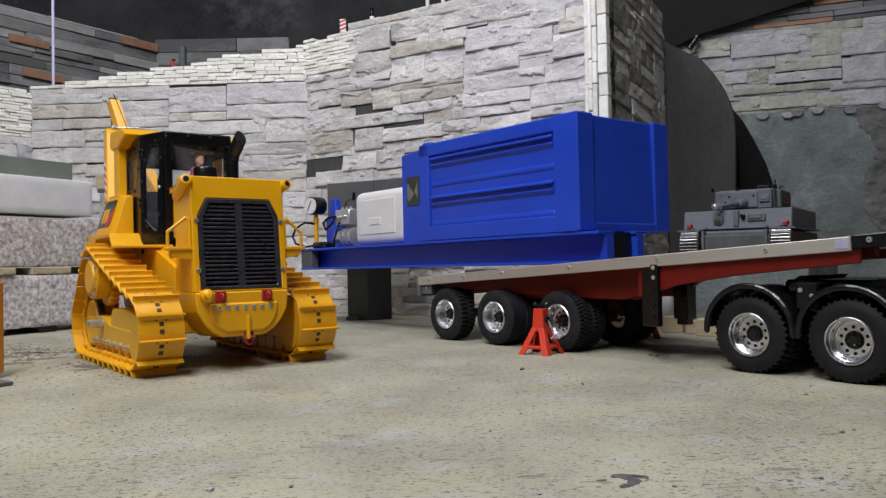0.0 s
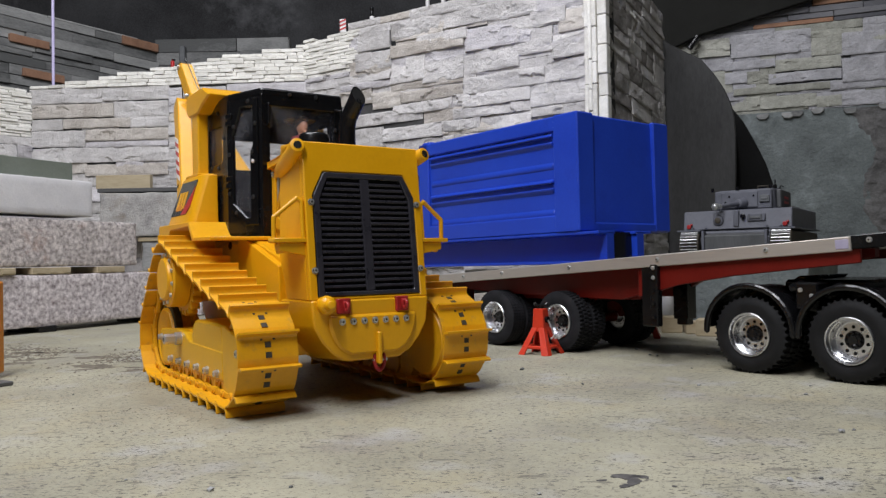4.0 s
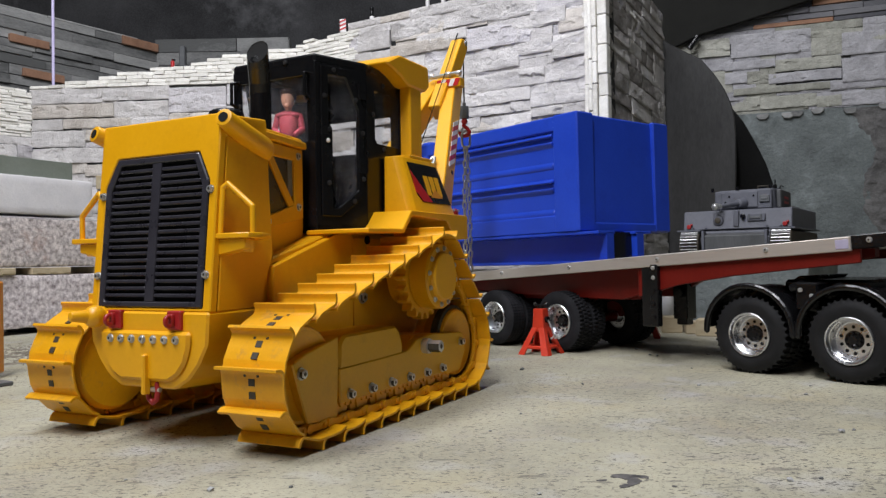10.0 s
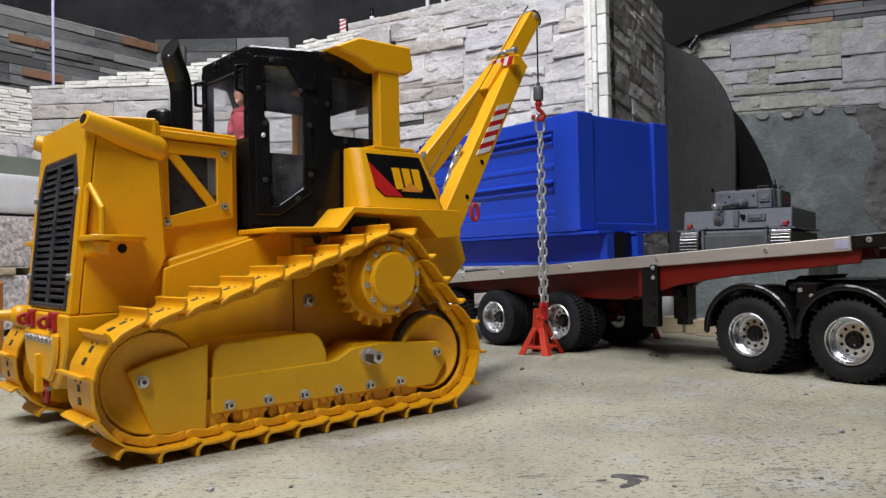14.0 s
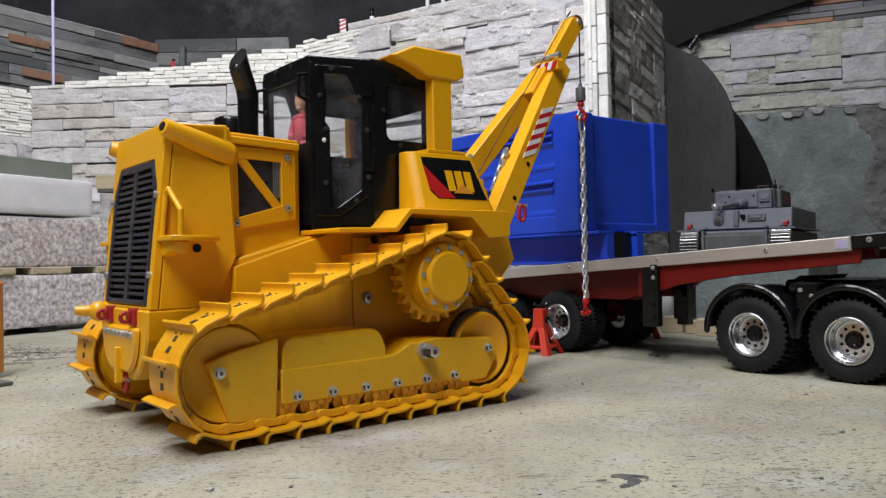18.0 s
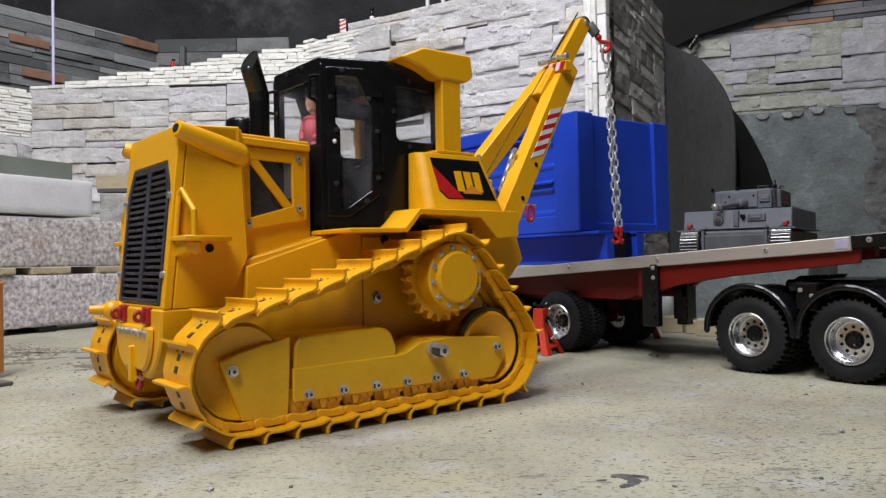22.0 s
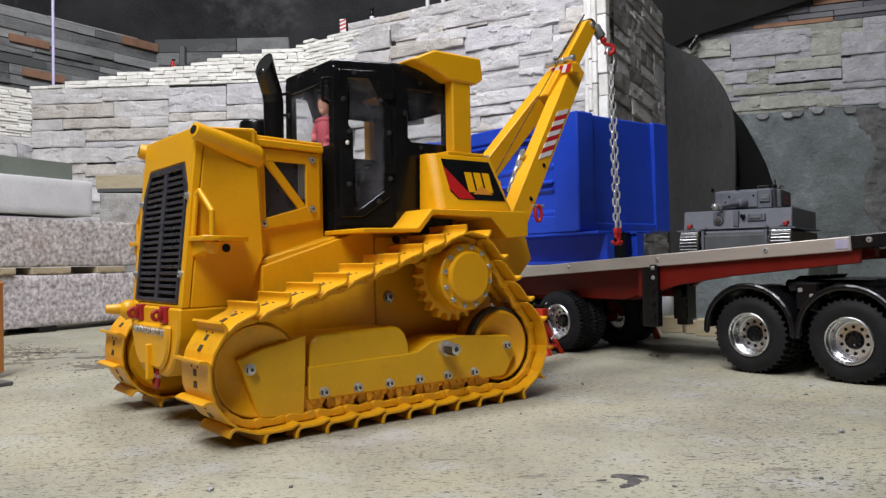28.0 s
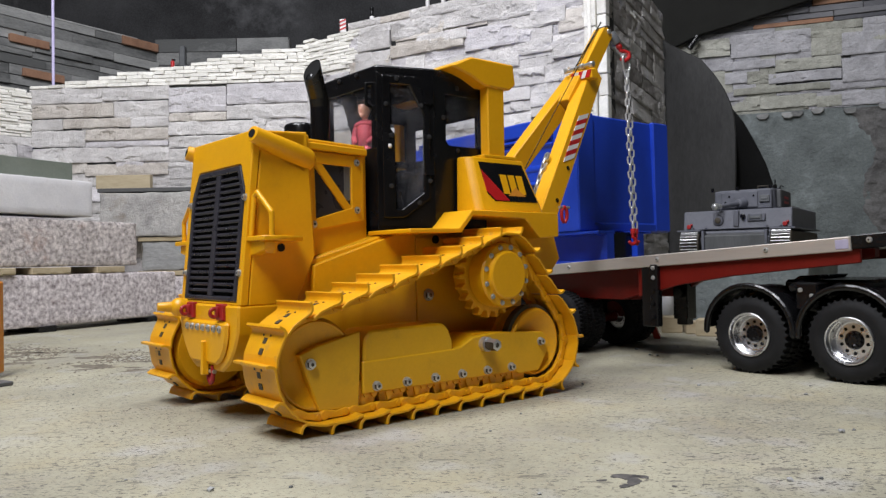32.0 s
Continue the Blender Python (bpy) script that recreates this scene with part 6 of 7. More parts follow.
def trailer_parts():
    tilt = Matrix.Rotation(-math.atan(0.0614), 4, "Y")
    m = Matrix.Translation((0, 0, 107.5)) @ tilt
    bm = bm_new()
    box(bm, -80, 640, 3, 174, -9, -1.5, bevel=0.8)
    bm.transform(m)
    deck = part("deck", bm, BOARD_GREY, trailer)
    for y0, y1 in ((-1, 3.0), (174, 178)):
        bm = bm_new()
        box(bm, -80, 634, y0, y1, -14.5, 0, bevel=0.8)
        bm.transform(m)
        edge = part("edge_rail", bm, ALU, trailer, "brushed aluminium edge rail")
        if y0 < 0:
            for x in (-48, 40, 128, 262, 405, 545):
                q = m @ Vector((x, -1, -6))
                bolt_part(edge, q, (0, -1, 0), 2.4, 1.8)
    bm = bm_new()
    box(bm, 619, 632, -1.6, -1.0, -12, -2.5, bevel=0.3)
    bm.transform(m)
    part("end_patch", bm, LILAC_LABEL, trailer, "pale violet label")
    # main beams with the raised neck
    for y in (38, 128):
        bm = bm_new()
        pts = [(-40, deck_z(-40) - 12), (640, deck_z(640) - 12), (640, deck_z(640) - 22), (560, deck_z(560) - 22), (440, 112), (400, 104), (372, 92), (345, 74), (120, 70), (40, 80), (-40, 84)]
        prism(bm, pts, y, y + 12, "y", 0.8)
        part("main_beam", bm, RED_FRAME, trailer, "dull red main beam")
    bm = bm_new()
    prism(bm, [(372, deck_z(372) - 12), (640, deck_z(640) - 12.5), (640, deck_z(640) - 27), (560, 112), (500, 106), (430, 95), (372, 79)], 4, 9, "y", 0.8)
    prism(bm, [(-60, deck_z(-60) - 12), (372, deck_z(372) - 12), (372, 84), (330, 74), (100, 78), (-40, 88)], 24, 30, "y", 0.8)
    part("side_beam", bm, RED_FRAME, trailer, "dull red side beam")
    for x in (-8, 109, 236):
        bm = bm_new()
        cyl(bm, (x, 20, WHEEL_R), (x, 156, WHEEL_R), 7, 16)
        box(bm, x - 14, x + 14, 44, 52, WHEEL_R, 82, bevel=1)
        box(bm, x - 14, x + 14, 126, 134, WHEEL_R, 82, bevel=1)
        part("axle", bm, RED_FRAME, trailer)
    wheel(trailer, -8, 0, "knobs", turn=0.2)
    wheel(trailer, 109, 0, "ribs", turn=0.7)
    wheel(trailer, 109, 29, "ribs", rim=False)
    wheel(trailer, 236, 2, "blocks", turn=0.4)
    wheel(trailer, 236, 31, "blocks", rim=False)
    for x, p in ((-8, "knobs"), (109, "ribs"), (236, "blocks")):
        wheel(trailer, x, 176, p, flip=True)
        wheel(trailer, x, 147, "blocks", flip=True)
    # landing leg and rear light carrier
    bm = bm_new()
    box(bm, 380, 394, 0, 14, 44, deck_z(400) - 13, bevel=1)
    part("landing_leg", bm, BLACK, trailer, "black landing leg")
    bm = bm_new()
    box(bm, 394.5, 405, -3, 8, 44, deck_z(400) - 12, bevel=1)
    plate = part("leg_plate", bm, BLACK, trailer, "black bolted plate on the landing leg")
    for x, z in ((400, 116), (400, 104), (400, 88), (400, 72), (400, 56)):
        bolt_part(plate, (x, -3.2, z), (0, -1, 0), 2.2, 2.0, STEEL if z > 90 else BLACK)
    bm = bm_new()
    box(bm, 344, 366, 118, 140, 44, 112, bevel=1)
    box(bm, 347, 363, 121, 137, 36, 46, bevel=1)
    cyl(bm, (355, 116, 80), (355, 112, 80), 7, 14)
    part("landing_leg", bm, BLACK, trailer)
    bm = bm_new()
    box(bm, -84, -76, 0, 178, 70, 102, bevel=1)
    box(bm, -76, -50, 4, 10, 74, 92, bevel=1)
    carrier = part("rear_carrier", bm, GREY_METAL, trailer, "dark grey rear light carrier")
    for x in (-72, -62):
        bolt_part(carrier, (x, 3.6, 84), (0, -1, 0), 1.6, 1.6)
    # dark neck plate over the tractor
    bm = bm_new()
    box(bm, 634, 860, -1, 178, -13, 1, bevel=1)
    bm.transform(m)
    neck = part("neck_plate", bm, BLACK, trailer, "black neck plate")
    for x in (652, 690, 730):
        q = m @ Vector((x, -1.2, -5))
        bolt_part(neck, q, (0, -1, 0), 2.4, 2)


trailer_parts()
tractor = thing("tractor_unit", "black model truck chassis with chrome rims and mudguards", "truck", TRAILER)


def tractor_parts():
    for x, t in ((525, 0.3), (631, 0.9)):
        wheel(tractor, x, -5, "new_knobs", turn=t)
        wheel(tractor, x, 28, "new_blocks", rim=False)
        wheel(tractor, x, 182, "new_knobs", flip=True)
        wheel(tractor, x, 150, "new_blocks", flip=True, rim=False)
        # mudguard: a bent sheet over the tyre
        for y0, y1 in ((-7, 52), (126, 184)):
            bm = bm_new()
            outer, inner = [], []
            for k in range(15):
                a = radians(2 + 176 * k / 14)
                outer.append((x + 51 * math.cos(a), WHEEL_R + 4 + 50 * math.sin(a)))
                inner.append((x + 48.5 * math.cos(a), WHEEL_R + 4 + 47.5 * math.sin(a)))
            prism(bm, outer + inner[::-1], y0, y1, "y", 0.5)
            guard = part("mudguard", bm, BLACK, tractor, "glossy black mudguard", smooth=30)
            bm = bm_new()
            edge_y = y0 if y0 < 0 else y1
            pipe(bm, [(x + 50.5 * math.cos(radians(-2 + 184 * k / 16)), edge_y, WHEEL_R + 4 + 49.5 * math.sin(radians(-2 + 184 * k / 16))) for k in range(17)], 3.4, 10)
            part("lip", bm, BLACK, guard, smooth=30)
    for x in (525, 631):
        bm = bm_new()
        cyl(bm, (x, 20, WHEEL_R), (x, 156, WHEEL_R), 8, 16)
        ball(bm, (x, 88, WHEEL_R), 17)
        part("axle", bm, BLACK, tractor, smooth=40)
    for y in (60, 108):
        bm = bm_new()
        box(bm, 470, 980, y, y + 8, 70, 92, bevel=1)
        part("chassis_rail", bm, BLACK, tractor)
    bm = bm_new()
    box(bm, 548, 640, 30, 146, 92, 102, bevel=3)
    prism(bm, [(540, 92), (556, 92), (572, 106), (560, 106)], 40, 136, "y", 1.5)
    part("turntable", bm, BLACK, tractor, "black greasy coupling plate")
    for x, y, z in ((566, 10, 92), (604, 14, 90)):
        bm = bm_new()
        cyl(bm, (x, y, z), (x + 14, y, z + 6), 5, 12, bevel=1)
        part("air_fitting", bm, BLACK, tractor)
    bm = bm_new()
    box(bm, 574, 598, 2, 40, 70, 100, bevel=2)
    link = part("bracket", bm, BLACK, tractor)
    for p in ((580, 1.6, 92), (592, 1.6, 86)):
        bolt_part(link, p, (0, -1, 0), 2, 2)
    bm = bm_new()
    box(bm, 668, 760, 24, 60, 100, 108, bevel=2)
    part("tail_lamp", bm, RED_LENS, tractor, "red tail lamp strip")
    bm = bm_new()
    box(bm, 655, 900, 34, 100, 88, 96, bevel=2)
    part("side_box", bm, ALU, tractor)


tractor_parts()


def jack_stand(name, m, label):
    """Square column with a spread angle-iron leg under each corner, a saddle on a ratchet bar and a locking lever."""
    t = thing(name, label, "jack stand", m, "jack stands")
    bm = bm_new()
    # the column's corners lie over the legs
    prism(bm, [(10.5, 0), (0, 10.5), (-10.5, 0), (0, -10.5)], 30, 62, "z", 1.0, a_pts=[(13, 0), (0, 13), (-13, 0), (0, -13)])
    part("column", bm, RED_ORANGE, t)
    for k in range(4):
        a = math.pi / 2 * k
        c, n = math.cos(a), math.sin(a)
        bm = bm_new()
        for w in (-1, 1):
            # one flange of the angle iron on each side of the corner
            top = [(12.8, 0), (7.2, w * 5.6), (5.6, w * 4.4), (10.4, 0)]
            low = [(33, 0), (26.5, w * 7.5), (24.6, w * 5.8), (30.2, 0)]
            prism(bm, [(x * c - y * n, x * n + y * c) for x, y in top], 0, 36, "z", 0.3, a_pts=[(x * c - y * n, x * n + y * c) for x, y in low])
        part("leg", bm, RED_ORANGE, t)
    bm = bm_new()
    for k in range(4):
        a, b = math.pi / 2 * k, math.pi / 2 * (k + 1)
        p, q = Vector((24.5 * math.cos(a), 24.5 * math.sin(a), 10)), Vector((24.5 * math.cos(b), 24.5 * math.sin(b), 10))
        cyl(bm, p, q, 2.4, 6)
    part("brace", bm, RED_ORANGE, t)
    bm = bm_new()
    cyl(bm, (0, 0, 58), (0, 0, 67), 5.0, 14)
    prism(bm, [(-9, 71), (-9, 65), (9, 65), (9, 71), (5, 68), (-5, 68)], -5, 5, "y", 0.8)
    part("saddle", bm, BLACK, t, "black saddle")
    bm = bm_new()
    cyl(bm, (5.0, -5.0, 47), (8.4, -8.4, 47), 4.4, 14)
    part("pivot", bm, BLACK, t)
    bm = bm_new()
    pipe(bm, [(7.6, -7.6, 47), (11, -9, 40), (15, -11, 26), (22, -11, 22)], 1.3, 8)
    for k in range(5):
        cyl(bm, (10 + 2.6 * k, -13.5, 21 + (k % 2) * 2.4), (12.4 + 2.6 * k, -13.5, 23 + (k % 2) * 2.4), 1.2, 6)
    part("lever", bm, STEEL, t)


jack_stand("jack_stand", pose(0.132, 1.07, 0, 0, 0, 8), "small red steel jack stand by the trailer wheels")
jack_stand("jack_stand", pose(0.325, 1.265, 0, 0, 0, 30), "small red steel jack stand under the far side of the trailer")


# ---- the blue machine on the trailer ----
MACHINE = TRAILER @ pose(0.0, 0.031, 0.1195, 0, -0.45, 0)
machine = thing("blue_machine", "blue steel hopper on a skid with pump, tank and gauge", "machine", MACHINE)


def machine_parts():
    L0, L1 = -545, 288
    bm = bm_new()
    # two side channels, each with flanges, and cross plates
    for y, s in ((0, 1), (118, -1)):
        a, b = sorted((y + s * 30, y + s * 33))
        box(bm, L0, L1, a, b, 3, 44, bevel=0)
        a, b = sorted((y, y + s * 36))
        box(bm, L0, L1, a, b, 0, 4, bevel=0.6)
        box(bm, L0, L1, a, b, 41, 45, bevel=0.6)
        a, b = sorted((y + s * 18, y + s * 30))
        prism(bm, [(L1 - 16, 3), (L1, 3), (L1, 44), (L1 - 3, 44)], a, b, "y", 0)
    box(bm, L0, L0 + 6, 8, 110, 2, 44, bevel=0.6)
    box(bm, 40, 46, 34, 84, 2, 44, bevel=0)
    box(bm, L0, -170, 8, 110, 42, 45.4, bevel=0.6)
    part("skid_frame", bm, BLUE, machine)
    # black panel added near the open end in place of the shade inside
    bm = bm_new()
    box(bm, L1 - 14, L1 - 10, 33, 85, 2, 44, bevel=0)
    part("baffle", bm, BLACK, machine, "black panel standing for the shade inside the skid")
    bm = bm_new()
    box(bm, L0 - 2, L0 + 44, 2, 20, 1, 43, bevel=2)
    part("end_block", bm, BOARD_GREY, machine, "dark grey end block")
    # hopper: corner posts, recessed panels, ribs
    x0, x1, y0, y1, z0, z1 = -172, 254, -2, 212, 45, 214
    bm = bm_new()
    prism(bm, [(x0 + 60, z0), (x1 - 8, z0), (x1, z0 + 6), (x1 - 4, z1), (x0 + 62, z1 - 1)], y0 + 6, y1 - 2, "y", 2)
    prism(bm, [(x0, z0 - 1), (x0 + 66, z0 - 1), (x0 + 66, z1 - 4), (x0, z1 - 10)], y0 + 8, y1 - 10, "y", 2)
    body = part("hopper", bm, BLUE, machine)
    bm = bm_new()
    # near side: frame round the ribbed panel
    box(bm, x0 + 62, x0 + 88, y0 + 1, y0 + 12, z0, z1, bevel=2)
    box(bm, x1 - 44, x1 - 2, y0, y0 + 14, z0, z1 + 1, bevel=2)
    box(bm, x0 + 62, x1 - 4, y0 + 1, y0 + 12, z1 - 22, z1, bevel=2)
    box(bm, x0 + 62, x1 - 6, y0 + 1.5, y0 + 12, z0, z0 + 26, bevel=2)
    part("side_frame", bm, BLUE, body)
    for z, kind in ((175, "slot"), (140, "ridge"), (108, "slot"), (72, "ridge")):
        bm = bm_new()
        a, b = x0 + 92, x1 - 48
        if kind == "slot":
            prism(bm, [(y0 + 8, z + 17), (y0 - 0.5, z + 12), (y0 - 0.5, z + 9.5), (y0 + 8, z + 9.5)], a, b, "x", 1.0)
            prism(bm, [(y0 + 8, z + 2.5), (y0 + 1.5, z + 2.5), (y0 + 1.5, z), (y0 + 8, z - 8)], a, b, "x", 1.0)
        else:
            prism(bm, [(y0 + 8, z + 12), (y0 + 4, z + 4), (y0 + 4, z), (y0 + 8, z - 5)], a, b, "x", 1)
        part("rib", bm, BLUE, body)
    # end face with corner strips
    bm = bm_new()
    box(bm, x1 - 6, x1 + 2.5, y0, y0 + 36, z0 + 1, z1 + 1, bevel=2)
    box(bm, x1 - 6, x1 + 2.5, y1 - 38, y1, z0 + 1, z1 + 1, bevel=2)
    box(bm, x1 - 6, x1 + 1.8, y0 + 4, y1 - 4, z0, z0 + 14, bevel=2)
    part("end_frame", bm, BLUE, body)
    bm = bm_new()
    box(bm, x0 + 60, x0 + 84, y0 + 10, y1 - 20, z1 - 4, z1 + 5, bevel=2)
    part("top_bar", bm, BLUE, body)
    bm = bm_new()
    box(bm, x0 + 16, x0 + 53, y0 + 7.0, y0 + 8.2, z0 + 66, z0 + 118, bevel=0)
    plate = part("label_plate", bm, BOARD_GREEN, body, "dark green plate with plain pale shapes")
    for pts in ([(x0 + 19, 150), (x0 + 19, 120), (x0 + 24, 120), (x0 + 24, 150)], [(x0 + 26, 144), (x0 + 38, 132), (x0 + 26, 120)], [(x0 + 40, 136), (x0 + 49, 152), (x0 + 49, 124)]):
        bm = bm_new()
        prism(bm, pts, y0 + 6.4, y0 + 7.1, "y", 0)
        part("mark", bm, SHEET_GREEN, plate)
    # pump set on the open end of the skid
    bm = bm_new()
    bmesh.ops.create_cube(bm, size=1.0, matrix=Matrix.Translation((-262, 57, 98.5)) @ Matrix.Diagonal((172, 86, 105, 1)))
    bmesh.ops.bevel(bm, geom=list(bm.edges), offset=15, segments=5, affect="EDGES", profile=0.5)
    tank = part("oil_tank", bm, WHITE, machine, "white translucent plastic tank", smooth=40)
    bm = bm_new()
    prism(bm, [(-322, 66), (-206, 66), (-206, 134), (-322, 134)], 12.6, 15, "y", 1)
    part("embossed_panel", bm, WHITE, tank)
    bm = bm_new()
    box(bm, -290, -252, 11.4, 14, 84, 98, bevel=0.8)
    part("embossed_label", bm, WHITE, tank)
    bm = bm_new()
    cyl(bm, (-208, 50, 148), (-208, 50, 184), 2.2, 10)
    cyl(bm, (-216, 60, 148), (-216, 60, 158), 6, 12)
    part("filler", bm, YELLOW_WORN, tank)
    bm = bm_new()
    cyl(bm, (-448, 40, 66), (-378, 40, 66), 15, 24, bevel=2)
    motor = part("pump_motor", bm, STEEL, machine, "bright metal pump motor", smooth=40)
    for k in range(5):
        bm = bm_new()
        cyl(bm, (-418 + 9 * k, 40, 66), (-412 + 9 * k, 40, 66), 20 - (k % 2) * 3, 24, bevel=1)
        part("cooling_fin", bm, STEEL, motor, smooth=40)
    bm = bm_new()
    box(bm, -440, -386, 26, 60, 92, 124, bevel=1.5)
    for x in (-432, -416, -400):
        cyl(bm, (x, 26, 108), (x, 20, 108), 4, 12, bevel=0.6)
        cyl(bm, (x, 40, 124), (x, 40, 130), 3, 10)
    part("valve_block", bm, STEEL, machine, "bright metal valve block", smooth=40)
    bm = bm_new()
    pipe(bm, [(-420, 38, 126), (-408, 34, 140), (-368, 30, 146)], 1.5, 8)
    cyl(bm, (-372, 30, 140), (-372, 30, 156), 3.4, 10)
    part("valve_lever", bm, BLACK, machine)
    bm = bm_new()
    prism(bm, [(-546, 45), (-500, 45), (-500, 128), (-506, 156), (-528, 156), (-532, 120), (-546, 112)], 66, 80, "y", 1.5)
    part("blue_bracket", bm, BLUE, machine)
    bm = bm_new()
    cyl(bm, (-531, 44, 140), (-519, 12, 139), 20, 30, bevel=2)
    gauge = part("pressure_gauge", bm, BLACK, machine, "round black pressure gauge", smooth=40)
    bm = bm_new()
    cyl(bm, (-518.9, 11.6, 139), (-518.4, 10.2, 139), 17.4, 30)
    part("dial", bm, WHITE, gauge, "white dial")
    bm = bm_new()
    cyl(bm, (-524, 7.4, 128), (-514, 11.2, 150), 0.9, 8)
    part("needle", bm, BLACK, gauge)
    for k in range(9):
        a = radians(-45 + 270 * k / 8)
        bm = bm_new()
        c = Vector((-518.2, 9.8, 139)) + Vector((0.936, 0.35, 0)) * 14.6 * math.cos(a) + Vector((0, 0, 14.6 * math.sin(a)))
        ball(bm, c, 0.9, (1, 1, 1), 6, 4)
        part("dial_tick", bm, BLACK, gauge)
    bm = bm_new()
    cyl(bm, (-523, 28, 122), (-523, 28, 50), 4.5, 12)
    cyl(bm, (-523, 28, 112), (-523, 28, 104), 7.5, 6, bevel=0.6)
    part("gauge_stem", bm, YELLOW_WORN, machine, "brass gauge stem")
    bm = bm_new()
    pipe(bm, [(-523, 22, 100), (-545, 12, 104), (-568, 2, 92), (-576, -2, 74), (-566, 0, 58), (-535, 6, 50), (-482, 12, 52)], 2.4, 10)
    part("hydraulic_hose", bm, BLACK, machine, "looped black hydraulic hose", smooth=60)
    bm = bm_new()
    pipe(bm, [(-466, 18, 84), (-462, 10, 98), (-446, 12, 108), (-428, 20, 110), (-436, 16, 96), (-456, 14, 86)], 2.2, 10)
    part("hydraulic_hose", bm, BLACK, machine, "black hydraulic hose", smooth=60)
    bm = bm_new()
    pipe(bm, [(-440, 14, 52), (-420, 8, 54), (-410, 8, 70), (-404, 14, 96)], 2.2, 10)
    part("hydraulic_hose", bm, BLACK, machine, "black hydraulic hose", smooth=60)
    bm = bm_new()
    cyl(bm, (-500, 10, 52), (-462, 14, 52), 7, 14, bevel=1)
    box(bm, -470, -450, 8, 32, 46, 58, bevel=1.5)
    part("coupling", bm, BLACK, machine, smooth=40)


machine_parts()


# ---- model battle tank behind the trailer ----
def battle_tank():
    t = thing("model_tank", "grey model battle tank with a short gun barrel", "tank", pose(0.659, 1.666, 0.103, 0, 0, -124))
    # x forward, y left, z up, mm
    bm = bm_new()
    prism(bm, [(-140, 30), (140, 30), (150, 62), (132, 66), (132, 74), (100, 104), (-150, 104), (-155, 60)], -66, 66, "y", 1.5)
    hull_part = part("hull", bm, TANK, t)
    bm = bm_new()
    prism(bm, [(-150, 79), (134, 79), (126, 117), (100, 119), (-150, 119)], -104, 104, "y", 1.5)
    part("upper_hull", bm, TANK, t)
    for s in (-1, 1):
        bm = bm_new()
        prism(bm, [(-152, 76), (150, 76), (150, 79), (-152, 79)], min(s * 66, s * 112), max(s * 66, s * 112), "y", 0.5)
        part("mudguard", bm, TANK, t)
        bm = bm_new()
        pts = [(145 + 14 * math.cos(a), 46 + 26 * math.sin(a)) for a in [radians(-90 + 20 * k) for k in range(10)]]
        prism(bm, pts + [(-150, 72), (-158, 46), (-150, 20)], min(s * 68, s * 106), max(s * 68, s * 106), "y", 1)
        belt = part("track", bm, GREASE, t, "dark steel track")
        for k in range(13):
            a = radians(-80 + 13.4 * k)
            bm = bm_new()
            box(bm, 0, 4, min(s * 70, s * 104), max(s * 70, s * 104), -0.9, 0.9, bevel=0.3, m=Matrix.Translation((145 + 14 * math.cos(a), 0, 46 + 26 * math.sin(a))) @ Matrix.Rotation(-a, 4, "Y"))
            part("track_link", bm, STEEL, belt)
        bm = bm_new()
        cyl(bm, (130, s * 92, 86), (138, s * 92, 86), 4.6, 12, bevel=1)
        ball(bm, (135, s * 92 + 5, 90), 2.6)
        part("red_lamp", bm, RED_LUG, t, "small red lamp")
    bm = bm_new()
    outline = [(112 * math.cos(a) if math.cos(a) < 0 else (90 * math.cos(a) if math.cos(a) < 0.65 else 60), 66 * math.sin(a)) for a in [2 * math.pi * k / 24 for k in range(24)]]
    prism(bm, outline, 119, 162, "z", 1.5)
    turret = part("turret", bm, TANK, t)
    bm = bm_new()
    box(bm, 58, 70, -56, 56, 121, 160, bevel=2)
    box(bm, 69, 73, -42, 30, 124, 157, bevel=1.5)
    part("mantlet", bm, TANK, turret)
    bm = bm_new()
    box(bm, 69, 74, 33, 52, 134, 148, bevel=1)
    box(bm, 73, 75, 36, 49, 139, 143, bevel=0.5)
    part("sight_box", bm, GREY_METAL, turret)
    bm = bm_new()
    cyl(bm, (70, 2, 134), (88, -6, 132), 11.5, 20, r2=8.5, bevel=2)
    cyl(bm, (86, -6, 132), (136, -30, 125), 5.6, 16, r2=4.2)
    part("gun_barrel", bm, TANK, turret, smooth=40)
    bm = bm_new()
    cyl(bm, (134, -29, 125), (141, -32, 124.5), 5.6, 16, bevel=1)
    ball(bm, (147, -35, 124), 8.2, (1.1, 0.95, 0.95), 16, 12)
    part("muzzle_brake", bm, STEEL, turret, "worn bright muzzle brake", smooth=40)
    bm = bm_new()
    cyl(bm, (-20, 34, 161), (-20, 34, 168), 20, 20, bevel=1)
    part("hatch", bm, TANK, turret, smooth=40)
    bm = bm_new()
    cyl(bm, (10, -30, 161), (10, -30, 165), 14, 18, bevel=1)
    part("hatch", bm, TANK, turret, smooth=40)
    bm = bm_new()
    box(bm, -6, 2, 18, 44, 167, 173, bevel=1)
    pipe(bm, [(-30, 44, 160), (-30, 44, 186)], 1.2, 6)
    pipe(bm, [(0, 58, 160), (0, 60, 170), (-20, 62, 170)], 1.4, 6)
    part("fitting", bm, BLACK, turret)
    bm = bm_new()
    box(bm, -62, 44, 60, 69, 122, 160, bevel=2)
    side = part("side_panel", bm, DIRTY_TANK, turret)
    bm = bm_new()
    box(bm, -30, 20, -70, -62, 121, 158, bevel=2)
    part("side_panel", bm, DIRTY_TANK, turret)
